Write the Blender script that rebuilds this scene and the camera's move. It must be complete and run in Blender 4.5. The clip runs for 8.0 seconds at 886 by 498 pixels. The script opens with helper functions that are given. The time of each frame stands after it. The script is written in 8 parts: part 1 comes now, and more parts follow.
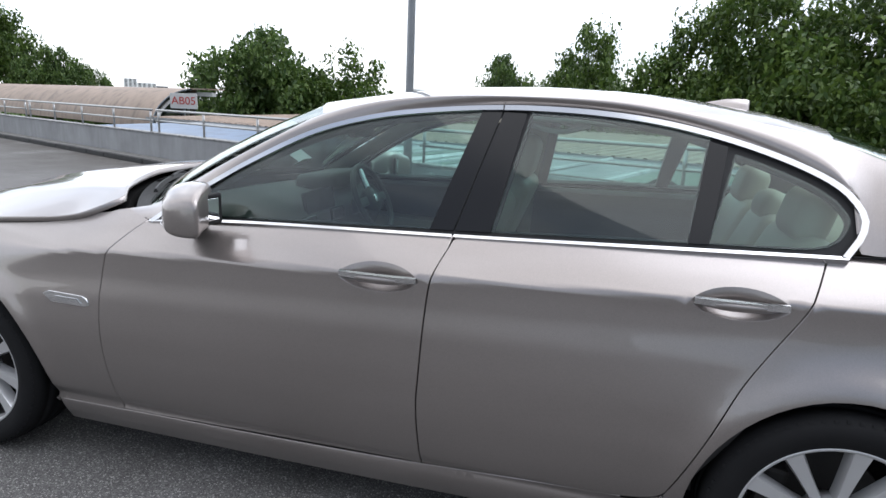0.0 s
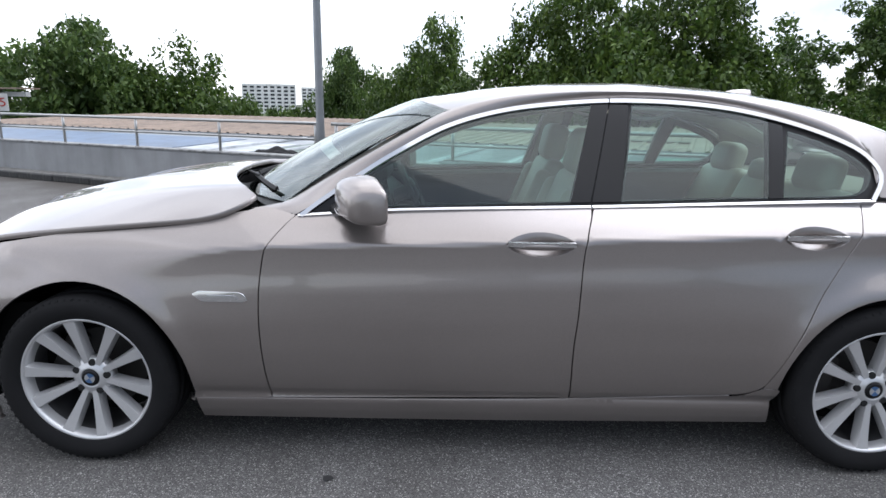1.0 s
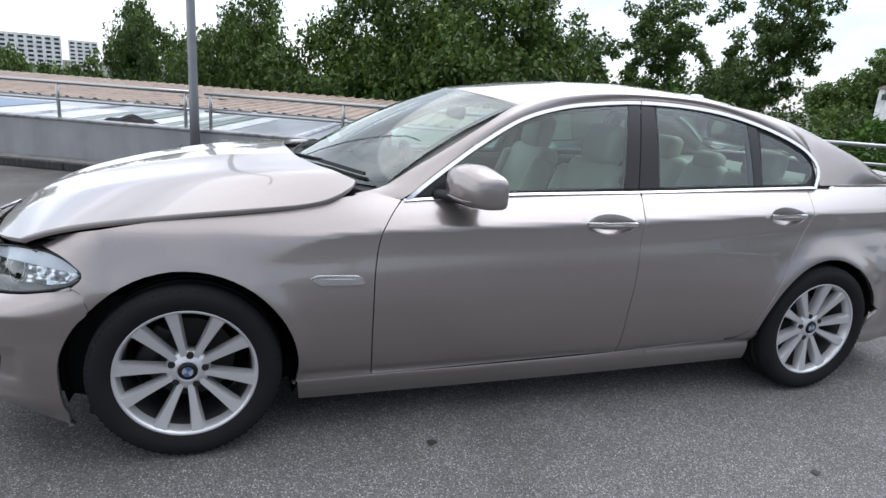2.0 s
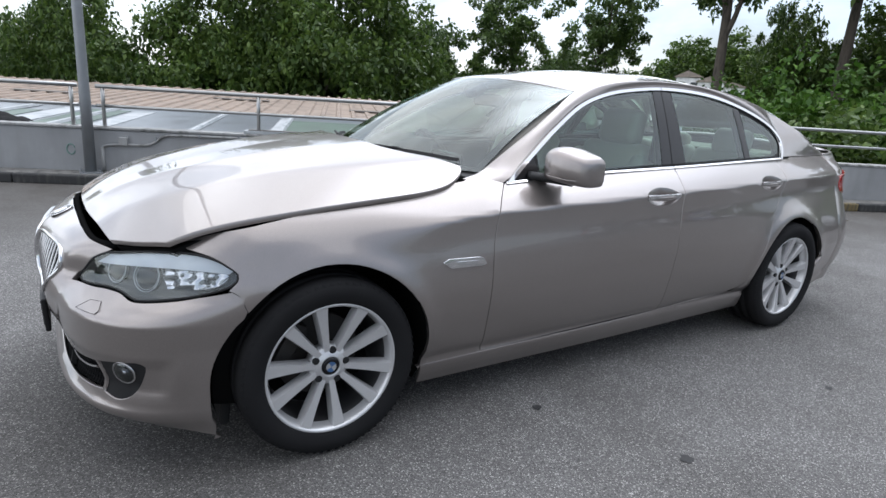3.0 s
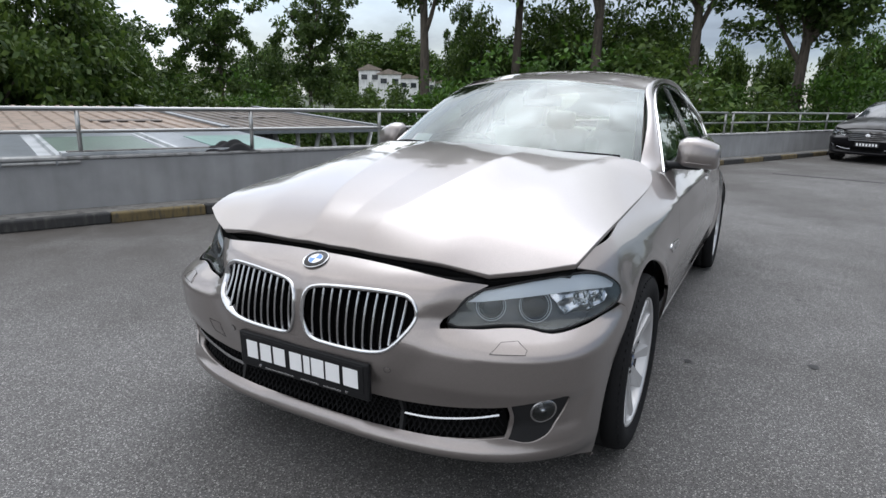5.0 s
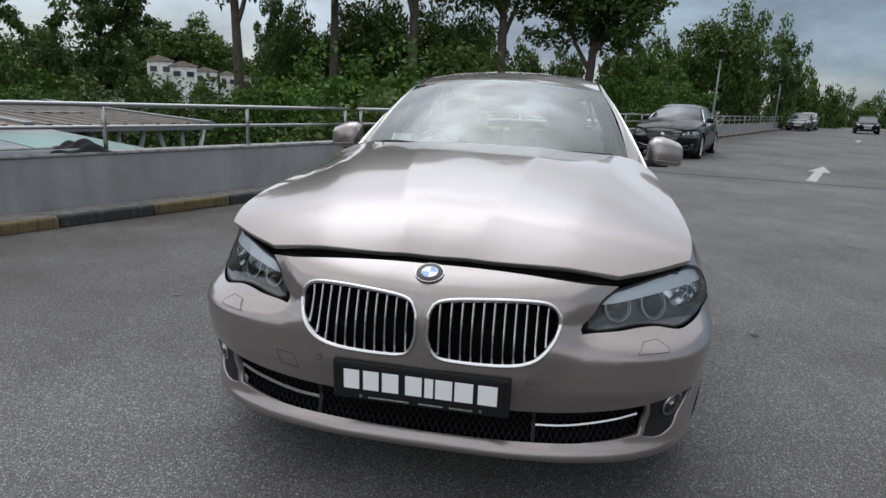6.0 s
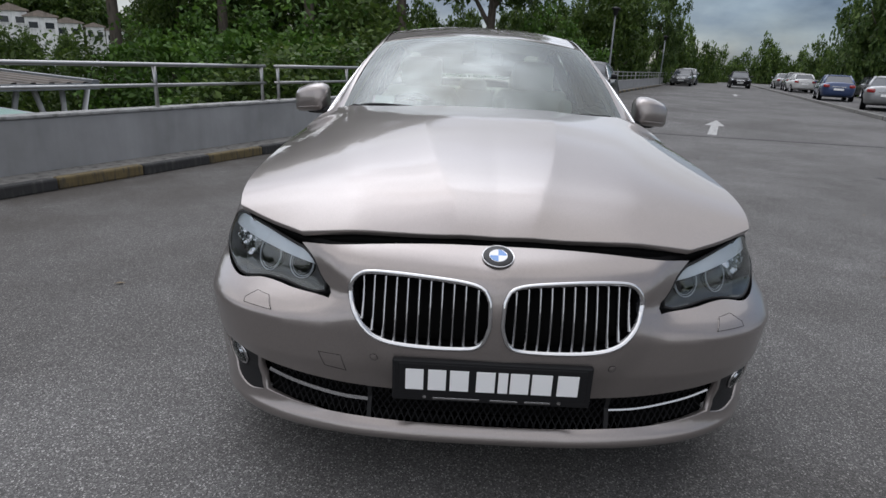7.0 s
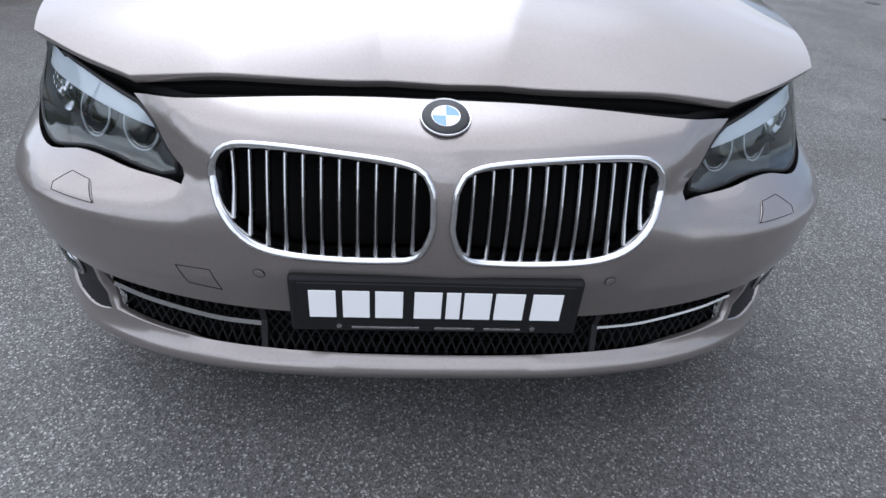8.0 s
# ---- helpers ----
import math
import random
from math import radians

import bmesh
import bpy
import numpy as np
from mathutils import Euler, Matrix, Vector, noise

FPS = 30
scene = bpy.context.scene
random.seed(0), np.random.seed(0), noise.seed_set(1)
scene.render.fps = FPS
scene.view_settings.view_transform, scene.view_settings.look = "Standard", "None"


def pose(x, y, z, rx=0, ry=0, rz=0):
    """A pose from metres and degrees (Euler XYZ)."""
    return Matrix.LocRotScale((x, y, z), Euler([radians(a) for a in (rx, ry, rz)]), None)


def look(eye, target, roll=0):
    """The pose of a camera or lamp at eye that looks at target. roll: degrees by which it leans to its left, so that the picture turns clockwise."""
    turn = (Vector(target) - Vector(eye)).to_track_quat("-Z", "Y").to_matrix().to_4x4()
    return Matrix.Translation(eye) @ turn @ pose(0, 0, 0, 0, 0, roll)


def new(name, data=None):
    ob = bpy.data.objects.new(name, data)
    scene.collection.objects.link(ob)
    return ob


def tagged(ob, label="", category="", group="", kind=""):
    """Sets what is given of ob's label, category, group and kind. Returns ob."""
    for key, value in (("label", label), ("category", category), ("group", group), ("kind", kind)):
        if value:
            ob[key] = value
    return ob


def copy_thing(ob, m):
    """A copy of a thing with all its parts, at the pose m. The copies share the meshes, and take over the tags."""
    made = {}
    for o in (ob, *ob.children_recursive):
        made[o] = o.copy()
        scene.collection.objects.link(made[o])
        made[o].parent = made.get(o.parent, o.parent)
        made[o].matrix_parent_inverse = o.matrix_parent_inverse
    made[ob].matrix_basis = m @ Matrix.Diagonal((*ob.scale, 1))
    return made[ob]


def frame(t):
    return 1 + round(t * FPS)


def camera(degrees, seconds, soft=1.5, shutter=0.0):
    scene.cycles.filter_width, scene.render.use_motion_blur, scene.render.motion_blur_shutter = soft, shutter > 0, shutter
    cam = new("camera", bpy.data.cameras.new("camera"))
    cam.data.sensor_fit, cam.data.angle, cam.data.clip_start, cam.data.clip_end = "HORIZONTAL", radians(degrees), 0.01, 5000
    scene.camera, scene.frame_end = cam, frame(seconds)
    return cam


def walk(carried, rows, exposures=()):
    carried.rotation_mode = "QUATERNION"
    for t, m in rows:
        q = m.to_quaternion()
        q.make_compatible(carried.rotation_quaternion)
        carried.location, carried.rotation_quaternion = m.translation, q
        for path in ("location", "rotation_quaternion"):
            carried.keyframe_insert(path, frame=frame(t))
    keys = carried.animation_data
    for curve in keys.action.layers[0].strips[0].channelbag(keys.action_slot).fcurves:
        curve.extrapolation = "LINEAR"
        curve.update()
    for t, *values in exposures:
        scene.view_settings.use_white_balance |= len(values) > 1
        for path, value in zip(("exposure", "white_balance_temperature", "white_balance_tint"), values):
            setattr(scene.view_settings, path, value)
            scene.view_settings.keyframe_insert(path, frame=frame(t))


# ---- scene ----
cam = camera(72.3, 8.0)
PATH = [
    (0, (0.826, -2.505, 1.371), (0.32, -0.624, 0.916), 2.4),
    (0.5, (0.373, -2.815, 1.365), (0.116, -0.879, 0.934), 0.7),
    (1, (-0.15, -2.983, 1.354), (-0.154, -1.037, 0.89), 0.9),
    (1.5, (-0.719, -3.095, 1.356), (-0.438, -1.152, 0.974), 2.1),
    (1.7, (-0.951, -3.083, 1.406), (-0.519, -1.189, 0.933), 3.3),
    (2.8, (-2.082, -2.809, 1.32), (-1.109, -1.143, 0.791), 3.8),
    (3, (-2.268, -2.726, 1.316), (-1.201, -1.115, 0.8), 3.8),
    (3.5, (-2.699, -2.403, 1.307), (-1.42, -0.957, 0.785), 3.1),
    (4, (-3.118, -2.083, 1.301), (-1.703, -0.777, 0.763), 2.4),
    (4.2, (-3.252, -1.921, 1.287), (-1.778, -0.67, 0.773), 1.9),
    (5.3, (-3.798, -0.97, 1.261), (-2.015, -0.195, 0.793), 1.2),
    (5.5, (-3.845, -0.777, 1.249), (-2.013, -0.108, 0.803), 0.9),
    (6, (-3.921, -0.345, 1.251), (-2.011, 0.007, 0.775), 2.5),
    (6.5, (-3.941, -0.023, 1.28), (-2.006, 0.053, 0.781), 2.9),
    (7, (-3.771, 0.13, 1.246), (-1.861, 0.151, 0.653), 2.6),
    (7.5, (-3.534, 0.133, 1.164), (-1.725, 0.081, 0.313), 5.4),
    (8, (-3.208, 0.071, 1.113), (-1.526, -0.072, 0.042), 4.1),
]
walk(cam, [(t, look(eye, target, roll)) for t, eye, target, roll in PATH],
     [(0, 1.34, 6400, 11), (1.5, 1.38, 6300, 12), (3.5, 1.22, 6350, 10), (4.5, 1.08, 6400, 10), (5.5, 0.90, 6550, 10), (6.5, 0.55, 6550, 11), (7, 0.59, 6550, 12), (7.5, 0.79, 6450, 14), (8, 1.22, 6080, 12)])

# ---------------------------------------------------------------- sky and sun
SUN_AZ, SUN_EL = 14.0, 57.0  # degrees: round from +x towards +y, and above the horizon
sun = new("sun", bpy.data.lights.new("sun", "SUN"))
sun.data.energy, sun.data.angle, sun.data.color = 0.85, radians(115), (1.0, 0.962, 0.915)
_d = Vector((math.cos(radians(SUN_AZ)) * math.cos(radians(SUN_EL)), math.sin(radians(SUN_AZ)) * math.cos(radians(SUN_EL)), math.sin(radians(SUN_EL))))
sun.matrix_world = look(_d * 60, (0, 0, 0))

world = bpy.data.worlds.new("sky")
scene.world = world
world.use_nodes = True
wn = world.node_tree
bg = wn.nodes["Background"]
sky = wn.nodes.new("ShaderNodeTexSky")
sky.sky_type, sky.sun_disc = "NISHITA", False
sky.sun_elevation, sky.sun_rotation = radians(SUN_EL), radians(90 - SUN_AZ)
tc = wn.nodes.new("ShaderNodeTexCoord")
mapping = wn.nodes.new("ShaderNodeMapping")
mapping.inputs["Scale"].default_value = (1.0, 1.0, 2.4)
wn.links.new(tc.outputs["Generated"], mapping.inputs["Vector"])
clouds = wn.nodes.new("ShaderNodeTexNoise")
clouds.inputs["Scale"].default_value, clouds.inputs["Detail"].default_value, clouds.inputs["Roughness"].default_value = 2.2, 8, 0.55
wn.links.new(mapping.outputs["Vector"], clouds.inputs["Vector"])
cover = wn.nodes.new("ShaderNodeValToRGB")
cover.color_ramp.elements[0].position, cover.color_ramp.elements[0].color = 0.30, (0.35, 0.35, 0.35, 1)
cover.color_ramp.elements[1].position, cover.color_ramp.elements[1].color = 0.62, (1, 1, 1, 1)
wn.links.new(clouds.outputs["Fac"], cover.inputs["Fac"])
# the bright side of the cloud deck lies to the west, a rain cloud to the east and south-east
side = wn.nodes.new("ShaderNodeVectorMath")
side.operation = "DOT_PRODUCT"
side.inputs[1].default_value = (-0.80, 0.45, 0.24)
wn.links.new(tc.outputs["Generated"], side.inputs[0])
tone = wn.nodes.new("ShaderNodeValToRGB")
e = tone.color_ramp.elements
e[0].position, e[0].color = 0.05, (0.10, 0.142, 0.195, 1)
e[1].position, e[1].color = 0.95, (1.0, 1.03, 1.08, 1)
e.new(0.35).color = (0.40, 0.43, 0.475, 1)
e.new(0.60).color = (0.55, 0.58, 0.63, 1)
half = wn.nodes.new("ShaderNodeMapRange")
half.inputs["From Min"].default_value, half.inputs["From Max"].default_value = -1.0, 1.0
wn.links.new(side.outputs["Value"], half.inputs["Value"])
wn.links.new(half.outputs["Result"], tone.inputs["Fac"])
blend = wn.nodes.new("ShaderNodeMix")
blend.data_type = "RGBA"
scaled = wn.nodes.new("ShaderNodeVectorMath")
scaled.operation = "SCALE"
scaled.inputs["Scale"].default_value = 0.11
wn.links.new(sky.outputs["Color"], scaled.inputs[0])
wn.links.new(cover.outputs["Color"], blend.inputs["Factor"])
wn.links.new(scaled.outputs["Vector"], blend.inputs["A"])
# thin cloud lit from behind by the sun
near_sun = wn.nodes.new("ShaderNodeVectorMath")
near_sun.operation = "DOT_PRODUCT"
near_sun.inputs[1].default_value = tuple(_d)
wn.links.new(tc.outputs["Generated"], near_sun.inputs[0])
glow = wn.nodes.new("ShaderNodeMapRange")
glow.interpolation_type = "SMOOTHSTEP"
glow.inputs["From Min"].default_value, glow.inputs["From Max"].default_value = 0.82, 1.0
glow.inputs["To Min"].default_value, glow.inputs["To Max"].default_value = 1.0, 5.2
wn.links.new(near_sun.outputs["Value"], glow.inputs["Value"])
# lumps and rifts in the cloud deck
lumps = wn.nodes.new("ShaderNodeTexNoise")
lumps.inputs["Scale"].default_value, lumps.inputs["Detail"].default_value, lumps.inputs["Roughness"].default_value, lumps.inputs["Distortion"].default_value = 3.6, 7, 0.58, 0.4
wn.links.new(mapping.outputs["Vector"], lumps.inputs["Vector"])
deck = wn.nodes.new("ShaderNodeMapRange")
deck.inputs["From Min"].default_value, deck.inputs["From Max"].default_value = 0.36, 0.64
deck.inputs["To Min"].default_value, deck.inputs["To Max"].default_value = 0.70, 1.30
wn.links.new(lumps.outputs["Fac"], deck.inputs["Value"])
shine = wn.nodes.new("ShaderNodeMath")
shine.operation = "MULTIPLY"
wn.links.new(deck.outputs["Result"], shine.inputs[0])
wn.links.new(glow.outputs["Result"], shine.inputs[1])
lit = wn.nodes.new("ShaderNodeVectorMath")
lit.operation = "SCALE"
wn.links.new(tone.outputs["Color"], lit.inputs[0])
wn.links.new(shine.outputs[0], lit.inputs["Scale"])
wn.links.new(lit.outputs["Vector"], blend.inputs["B"])
wn.links.new(blend.outputs["Result"], bg.inputs["Color"])
bg.inputs["Strength"].default_value = 0.9
# ---------------------------------------------------------------- materials
def material(name):
    m = bpy.data.materials.new(name)
    m.use_nodes = True
    nt = m.node_tree
    return m, nt, nt.nodes["Principled BSDF"]


def link(nt, a, b):
    nt.links.new(a, b)


def plain(name, color, rough=0.5, metal=0.0, coat=0.0, bump=0.0, bump_scale=200.0, vary=0.0, vary_scale=6.0):
    """A principled material with slight variation in tone and fine relief."""
    m, nt, b = material(name)
    b.inputs["Base Color"].default_value = (*color, 1)
    b.inputs["Roughness"].default_value = rough
    b.inputs["Metallic"].default_value = metal
    b.inputs["Coat Weight"].default_value = coat
    b.inputs["Coat Roughness"].default_value = 0.03
    if vary or bump:
        tc = nt.nodes.new("ShaderNodeTexCoord")
    if vary:
        n = nt.nodes.new("ShaderNodeTexNoise")
        n.inputs["Scale"].default_value, n.inputs["Detail"].default_value = vary_scale, 6
        link(nt, tc.outputs["Object"], n.inputs["Vector"])
        mix = nt.nodes.new("ShaderNodeMix")
        mix.data_type = "RGBA"
        mix.inputs["A"].default_value = (*[c * (1 - vary) for c in color], 1)
        mix.inputs["B"].default_value = (*[min(1, c * (1 + vary)) for c in color], 1)
        link(nt, n.outputs["Fac"], mix.inputs["Factor"])
        link(nt, mix.outputs["Result"], b.inputs["Base Color"])
    if bump:
        n2 = nt.nodes.new("ShaderNodeTexNoise")
        n2.inputs["Scale"].default_value, n2.inputs["Detail"].default_value = bump_scale, 3
        link(nt, tc.outputs["Object"], n2.inputs["Vector"])
        bp = nt.nodes.new("ShaderNodeBump")
        bp.inputs["Strength"].default_value, bp.inputs["Distance"].default_value = bump, 0.002
        link(nt, n2.outputs["Fac"], bp.inputs["Height"])
        link(nt, bp.outputs["Normal"], b.inputs["Normal"])
    return m


def paint(name, color, metal=0.7, rough=0.36, flake=0.12, coat=1.0):
    """Metallic car paint: flakes under a clear coat with faint dust."""
    m, nt, b = material(name)
    tc = nt.nodes.new("ShaderNodeTexCoord")
    v = nt.nodes.new("ShaderNodeTexVoronoi")
    v.inputs["Scale"].default_value = 900
    link(nt, tc.outputs["Object"], v.inputs["Vector"])
    mix = nt.nodes.new("ShaderNodeMix")
    mix.data_type = "RGBA"
    mix.inputs["A"].default_value = (*[c * (1 - flake) for c in color], 1)
    mix.inputs["B"].default_value = (*[min(1, c * (1 + flake)) for c in color], 1)
    link(nt, v.outputs["Color"], mix.inputs["Factor"])
    link(nt, mix.outputs["Result"], b.inputs["Base Color"])
    n = nt.nodes.new("ShaderNodeTexNoise")
    n.inputs["Scale"].default_value, n.inputs["Detail"].default_value = 3.0, 5
    link(nt, tc.outputs["Object"], n.inputs["Vector"])
    r = nt.nodes.new("ShaderNodeMapRange")
    r.inputs["To Min"].default_value, r.inputs["To Max"].default_value = rough - 0.04, rough + 0.05
    link(nt, n.outputs["Fac"], r.inputs["Value"])
    link(nt, r.outputs["Result"], b.inputs["Roughness"])
    r2 = nt.nodes.new("ShaderNodeMapRange")
    r2.inputs["To Min"].default_value, r2.inputs["To Max"].default_value = 0.0, 0.022
    link(nt, n.outputs["Fac"], r2.inputs["Value"])
    link(nt, r2.outputs["Result"], b.inputs["Coat Roughness"])
    b.inputs["Metallic"].default_value = metal
    b.inputs["Coat Weight"].default_value = coat
    b.inputs["Coat IOR"].default_value = 1.52
    return m


def glass(name, tint, gloss=0.9, floor=0.03):
    """A thin pane: tinted see-through with mirror gloss that grows at grazing angles."""
    m, nt, b = material(name)
    nt.nodes.remove(b)
    out = nt.nodes["Material Output"]
    tr = nt.nodes.new("ShaderNodeBsdfTransparent")
    tr.inputs["Color"].default_value = (*tint, 1)
    gl = nt.nodes.new("ShaderNodeBsdfGlossy")
    gl.inputs["Roughness"].default_value = 0.0
    gl.inputs["Color"].default_value = (0.95, 1.0, 0.98, 1)
    fr = nt.nodes.new("ShaderNodeFresnel")
    fr.inputs["IOR"].default_value = 1.5
    mr = nt.nodes.new("ShaderNodeMapRange")
    mr.inputs["To Min"].default_value, mr.inputs["To Max"].default_value = floor, gloss
    link(nt, fr.outputs["Fac"], mr.inputs["Value"])
    mx = nt.nodes.new("ShaderNodeMixShader")
    link(nt, mr.outputs["Result"], mx.inputs["Fac"])
    link(nt, tr.outputs[0], mx.inputs[1])
    link(nt, gl.outputs[0], mx.inputs[2])
    link(nt, mx.outputs[0], out.inputs["Surface"])
    return m


def ramp(nt, stops):
    r = nt.nodes.new("ShaderNodeValToRGB")
    e = r.color_ramp.elements
    while len(e) < len(stops):
        e.new(0.5)
    for k, (p, c) in zip(e, stops):
        k.position, k.color = p, (*c, 1)
    return r


def noise_node(nt, scale, detail=6, rough=0.6, coord="Object"):
    tc = nt.nodes.new("ShaderNodeTexCoord")
    n = nt.nodes.new("ShaderNodeTexNoise")
    n.inputs["Scale"].default_value, n.inputs["Detail"].default_value, n.inputs["Roughness"].default_value = scale, detail, rough
    link(nt, tc.outputs[coord], n.inputs["Vector"])
    return n


def mixed(nt, fac, a, b, mode="MIX"):
    x = nt.nodes.new("ShaderNodeMix")
    x.data_type, x.blend_type = "RGBA", mode
    if isinstance(fac, float):
        x.inputs["Factor"].default_value = fac
    else:
        link(nt, fac, x.inputs["Factor"])
    for key, val in (("A", a), ("B", b)):
        if isinstance(val, tuple):
            x.inputs[key].default_value = (*val, 1)
        else:
            link(nt, val, x.inputs[key])
    return x.outputs["Result"]


def asphalt_mat():
    """Worn pale asphalt: stone chips, oil-dark patches and weathering."""
    m, nt, b = material("asphalt")
    big = noise_node(nt, 0.35, 5)
    mid = noise_node(nt, 2.2, 6)
    tc = nt.nodes.new("ShaderNodeTexCoord")
    chips = nt.nodes.new("ShaderNodeTexVoronoi")
    chips.inputs["Scale"].default_value = 235
    link(nt, tc.outputs["Object"], chips.inputs["Vector"])
    sep = nt.nodes.new("ShaderNodeSeparateColor")
    link(nt, chips.outputs["Color"], sep.inputs["Color"])
    r1 = ramp(nt, [(0.0, (0.052, 0.050, 0.048)), (0.55, (0.110, 0.107, 0.104)), (0.88, (0.158, 0.154, 0.149)), (1.0, (0.38, 0.37, 0.355))])
    link(nt, sep.outputs["Red"], r1.inputs["Fac"])
    r2 = ramp(nt, [(0.32, (0.60, 0.585, 0.57)), (0.62, (1.06, 1.06, 1.07))])
    link(nt, big.outputs["Fac"], r2.inputs["Fac"])
    r3 = ramp(nt, [(0.3, (0.84, 0.83, 0.82)), (0.6, (1.05, 1.05, 1.05))])
    link(nt, mid.outputs["Fac"], r3.inputs["Fac"])
    c = mixed(nt, 1.0, r1.outputs["Color"], r2.outputs["Color"], "MULTIPLY")
    c = mixed(nt, 1.0, c, r3.outputs["Color"], "MULTIPLY")
    # dirt washed against the kerb, in ragged brown-black patches
    along = nt.nodes.new("ShaderNodeVectorMath")
    along.operation = "DOT_PRODUCT"
    along.inputs[1].default_value = (0.3938, 0.9192, 0.0)
    link(nt, tc.outputs["Object"], along.inputs[0])
    near = nt.nodes.new("ShaderNodeMapRange")
    near.inputs["From Min"].default_value, near.inputs["From Max"].default_value = 1.3, 4.0
    link(nt, along.outputs["Value"], near.inputs["Value"])
    blot = noise_node(nt, 0.9, 7, 0.65)
    mul = nt.nodes.new("ShaderNodeMath")
    mul.operation = "MULTIPLY"
    link(nt, near.outputs["Result"], mul.inputs[0])
    r4 = ramp(nt, [(0.30, (0, 0, 0)), (0.56, (1, 1, 1))])
    link(nt, blot.outputs["Fac"], r4.inputs["Fac"])
    link(nt, r4.outputs["Color"], mul.inputs[1])
    c = mixed(nt, mul.outputs[0], c, (0.046, 0.040, 0.034))
    link(nt, c, b.inputs["Base Color"])
    b.inputs["Roughness"].default_value = 0.82
    b.inputs["Specular IOR Level"].default_value = 0.35
    fine = noise_node(nt, 220, 3)
    add = nt.nodes.new("ShaderNodeMath")
    add.operation = "ADD"
    link(nt, chips.outputs["Distance"], add.inputs[0])
    link(nt, fine.outputs["Fac"], add.inputs[1])
    bp = nt.nodes.new("ShaderNodeBump")
    bp.inputs["Strength"].default_value, bp.inputs["Distance"].default_value = 0.5, 0.003
    link(nt, add.outputs[0], bp.inputs["Height"])
    link(nt, bp.outputs["Normal"], b.inputs["Normal"])
    return m


def stained(name, base, dark, scale=1.5, rough=0.85, bump=0.4):
    """Painted or bare masonry with runs of dirt and patchy tone."""
    m, nt, b = material(name)
    tc = nt.nodes.new("ShaderNodeTexCoord")
    mp = nt.nodes.new("ShaderNodeMapping")
    mp.inputs["Scale"].default_value = (1.0, 1.0, 0.22)
    link(nt, tc.outputs["Object"], mp.inputs["Vector"])
    n = nt.nodes.new("ShaderNodeTexNoise")
    n.inputs["Scale"].default_value, n.inputs["Detail"].default_value = scale * 4, 7
    link(nt, mp.outputs["Vector"], n.inputs["Vector"])
    r = ramp(nt, [(0.3, dark), (0.5, base), (0.75, tuple(min(1, c * 1.12) for c in base))])
    link(nt, n.outputs["Fac"], r.inputs["Fac"])
    n2 = noise_node(nt, scale, 4)
    r2 = ramp(nt, [(0.35, (0.85, 0.85, 0.85)), (0.65, (1.05, 1.05, 1.05))])
    link(nt, n2.outputs["Fac"], r2.inputs["Fac"])
    link(nt, mixed(nt, 1.0, r.outputs["Color"], r2.outputs["Color"], "MULTIPLY"), b.inputs["Base Color"])
    b.inputs["Roughness"].default_value = rough
    n3 = noise_node(nt, 60, 4)
    bp = nt.nodes.new("ShaderNodeBump")
    bp.inputs["Strength"].default_value, bp.inputs["Distance"].default_value = bump, 0.004
    link(nt, n3.outputs["Fac"], bp.inputs["Height"])
    link(nt, bp.outputs["Normal"], b.inputs["Normal"])
    return m


def leaf_mat(name, dark, light):
    """Leaves: tone varied leaf by leaf, some light let through."""
    m, nt, b = material(name)
    g = nt.nodes.new("ShaderNodeNewGeometry")
    r = ramp(nt, [(0.0, dark), (0.6, tuple((a + c) / 2 for a, c in zip(dark, light))), (1.0, light)])
    link(nt, g.outputs["Random Per Island"], r.inputs["Fac"])
    n = noise_node(nt, 0.5, 3)
    r2 = ramp(nt, [(0.35, (0.6, 0.62, 0.6)), (0.65, (1.25, 1.2, 1.1))])
    link(nt, n.outputs["Fac"], r2.inputs["Fac"])
    c = mixed(nt, 1.0, r.outputs["Color"], r2.outputs["Color"], "MULTIPLY")
    link(nt, c, b.inputs["Base Color"])
    b.inputs["Roughness"].default_value = 0.5
    b.inputs["Specular IOR Level"].default_value = 0.3
    t = nt.nodes.new("ShaderNodeBsdfTranslucent")
    link(nt, c, t.inputs["Color"])
    mx = nt.nodes.new("ShaderNodeMixShader")
    mx.inputs["Fac"].default_value = 0.3
    link(nt, b.outputs[0], mx.inputs[1])
    link(nt, t.outputs[0], mx.inputs[2])
    link(nt, mx.outputs[0], nt.nodes["Material Output"].inputs["Surface"])
    return m


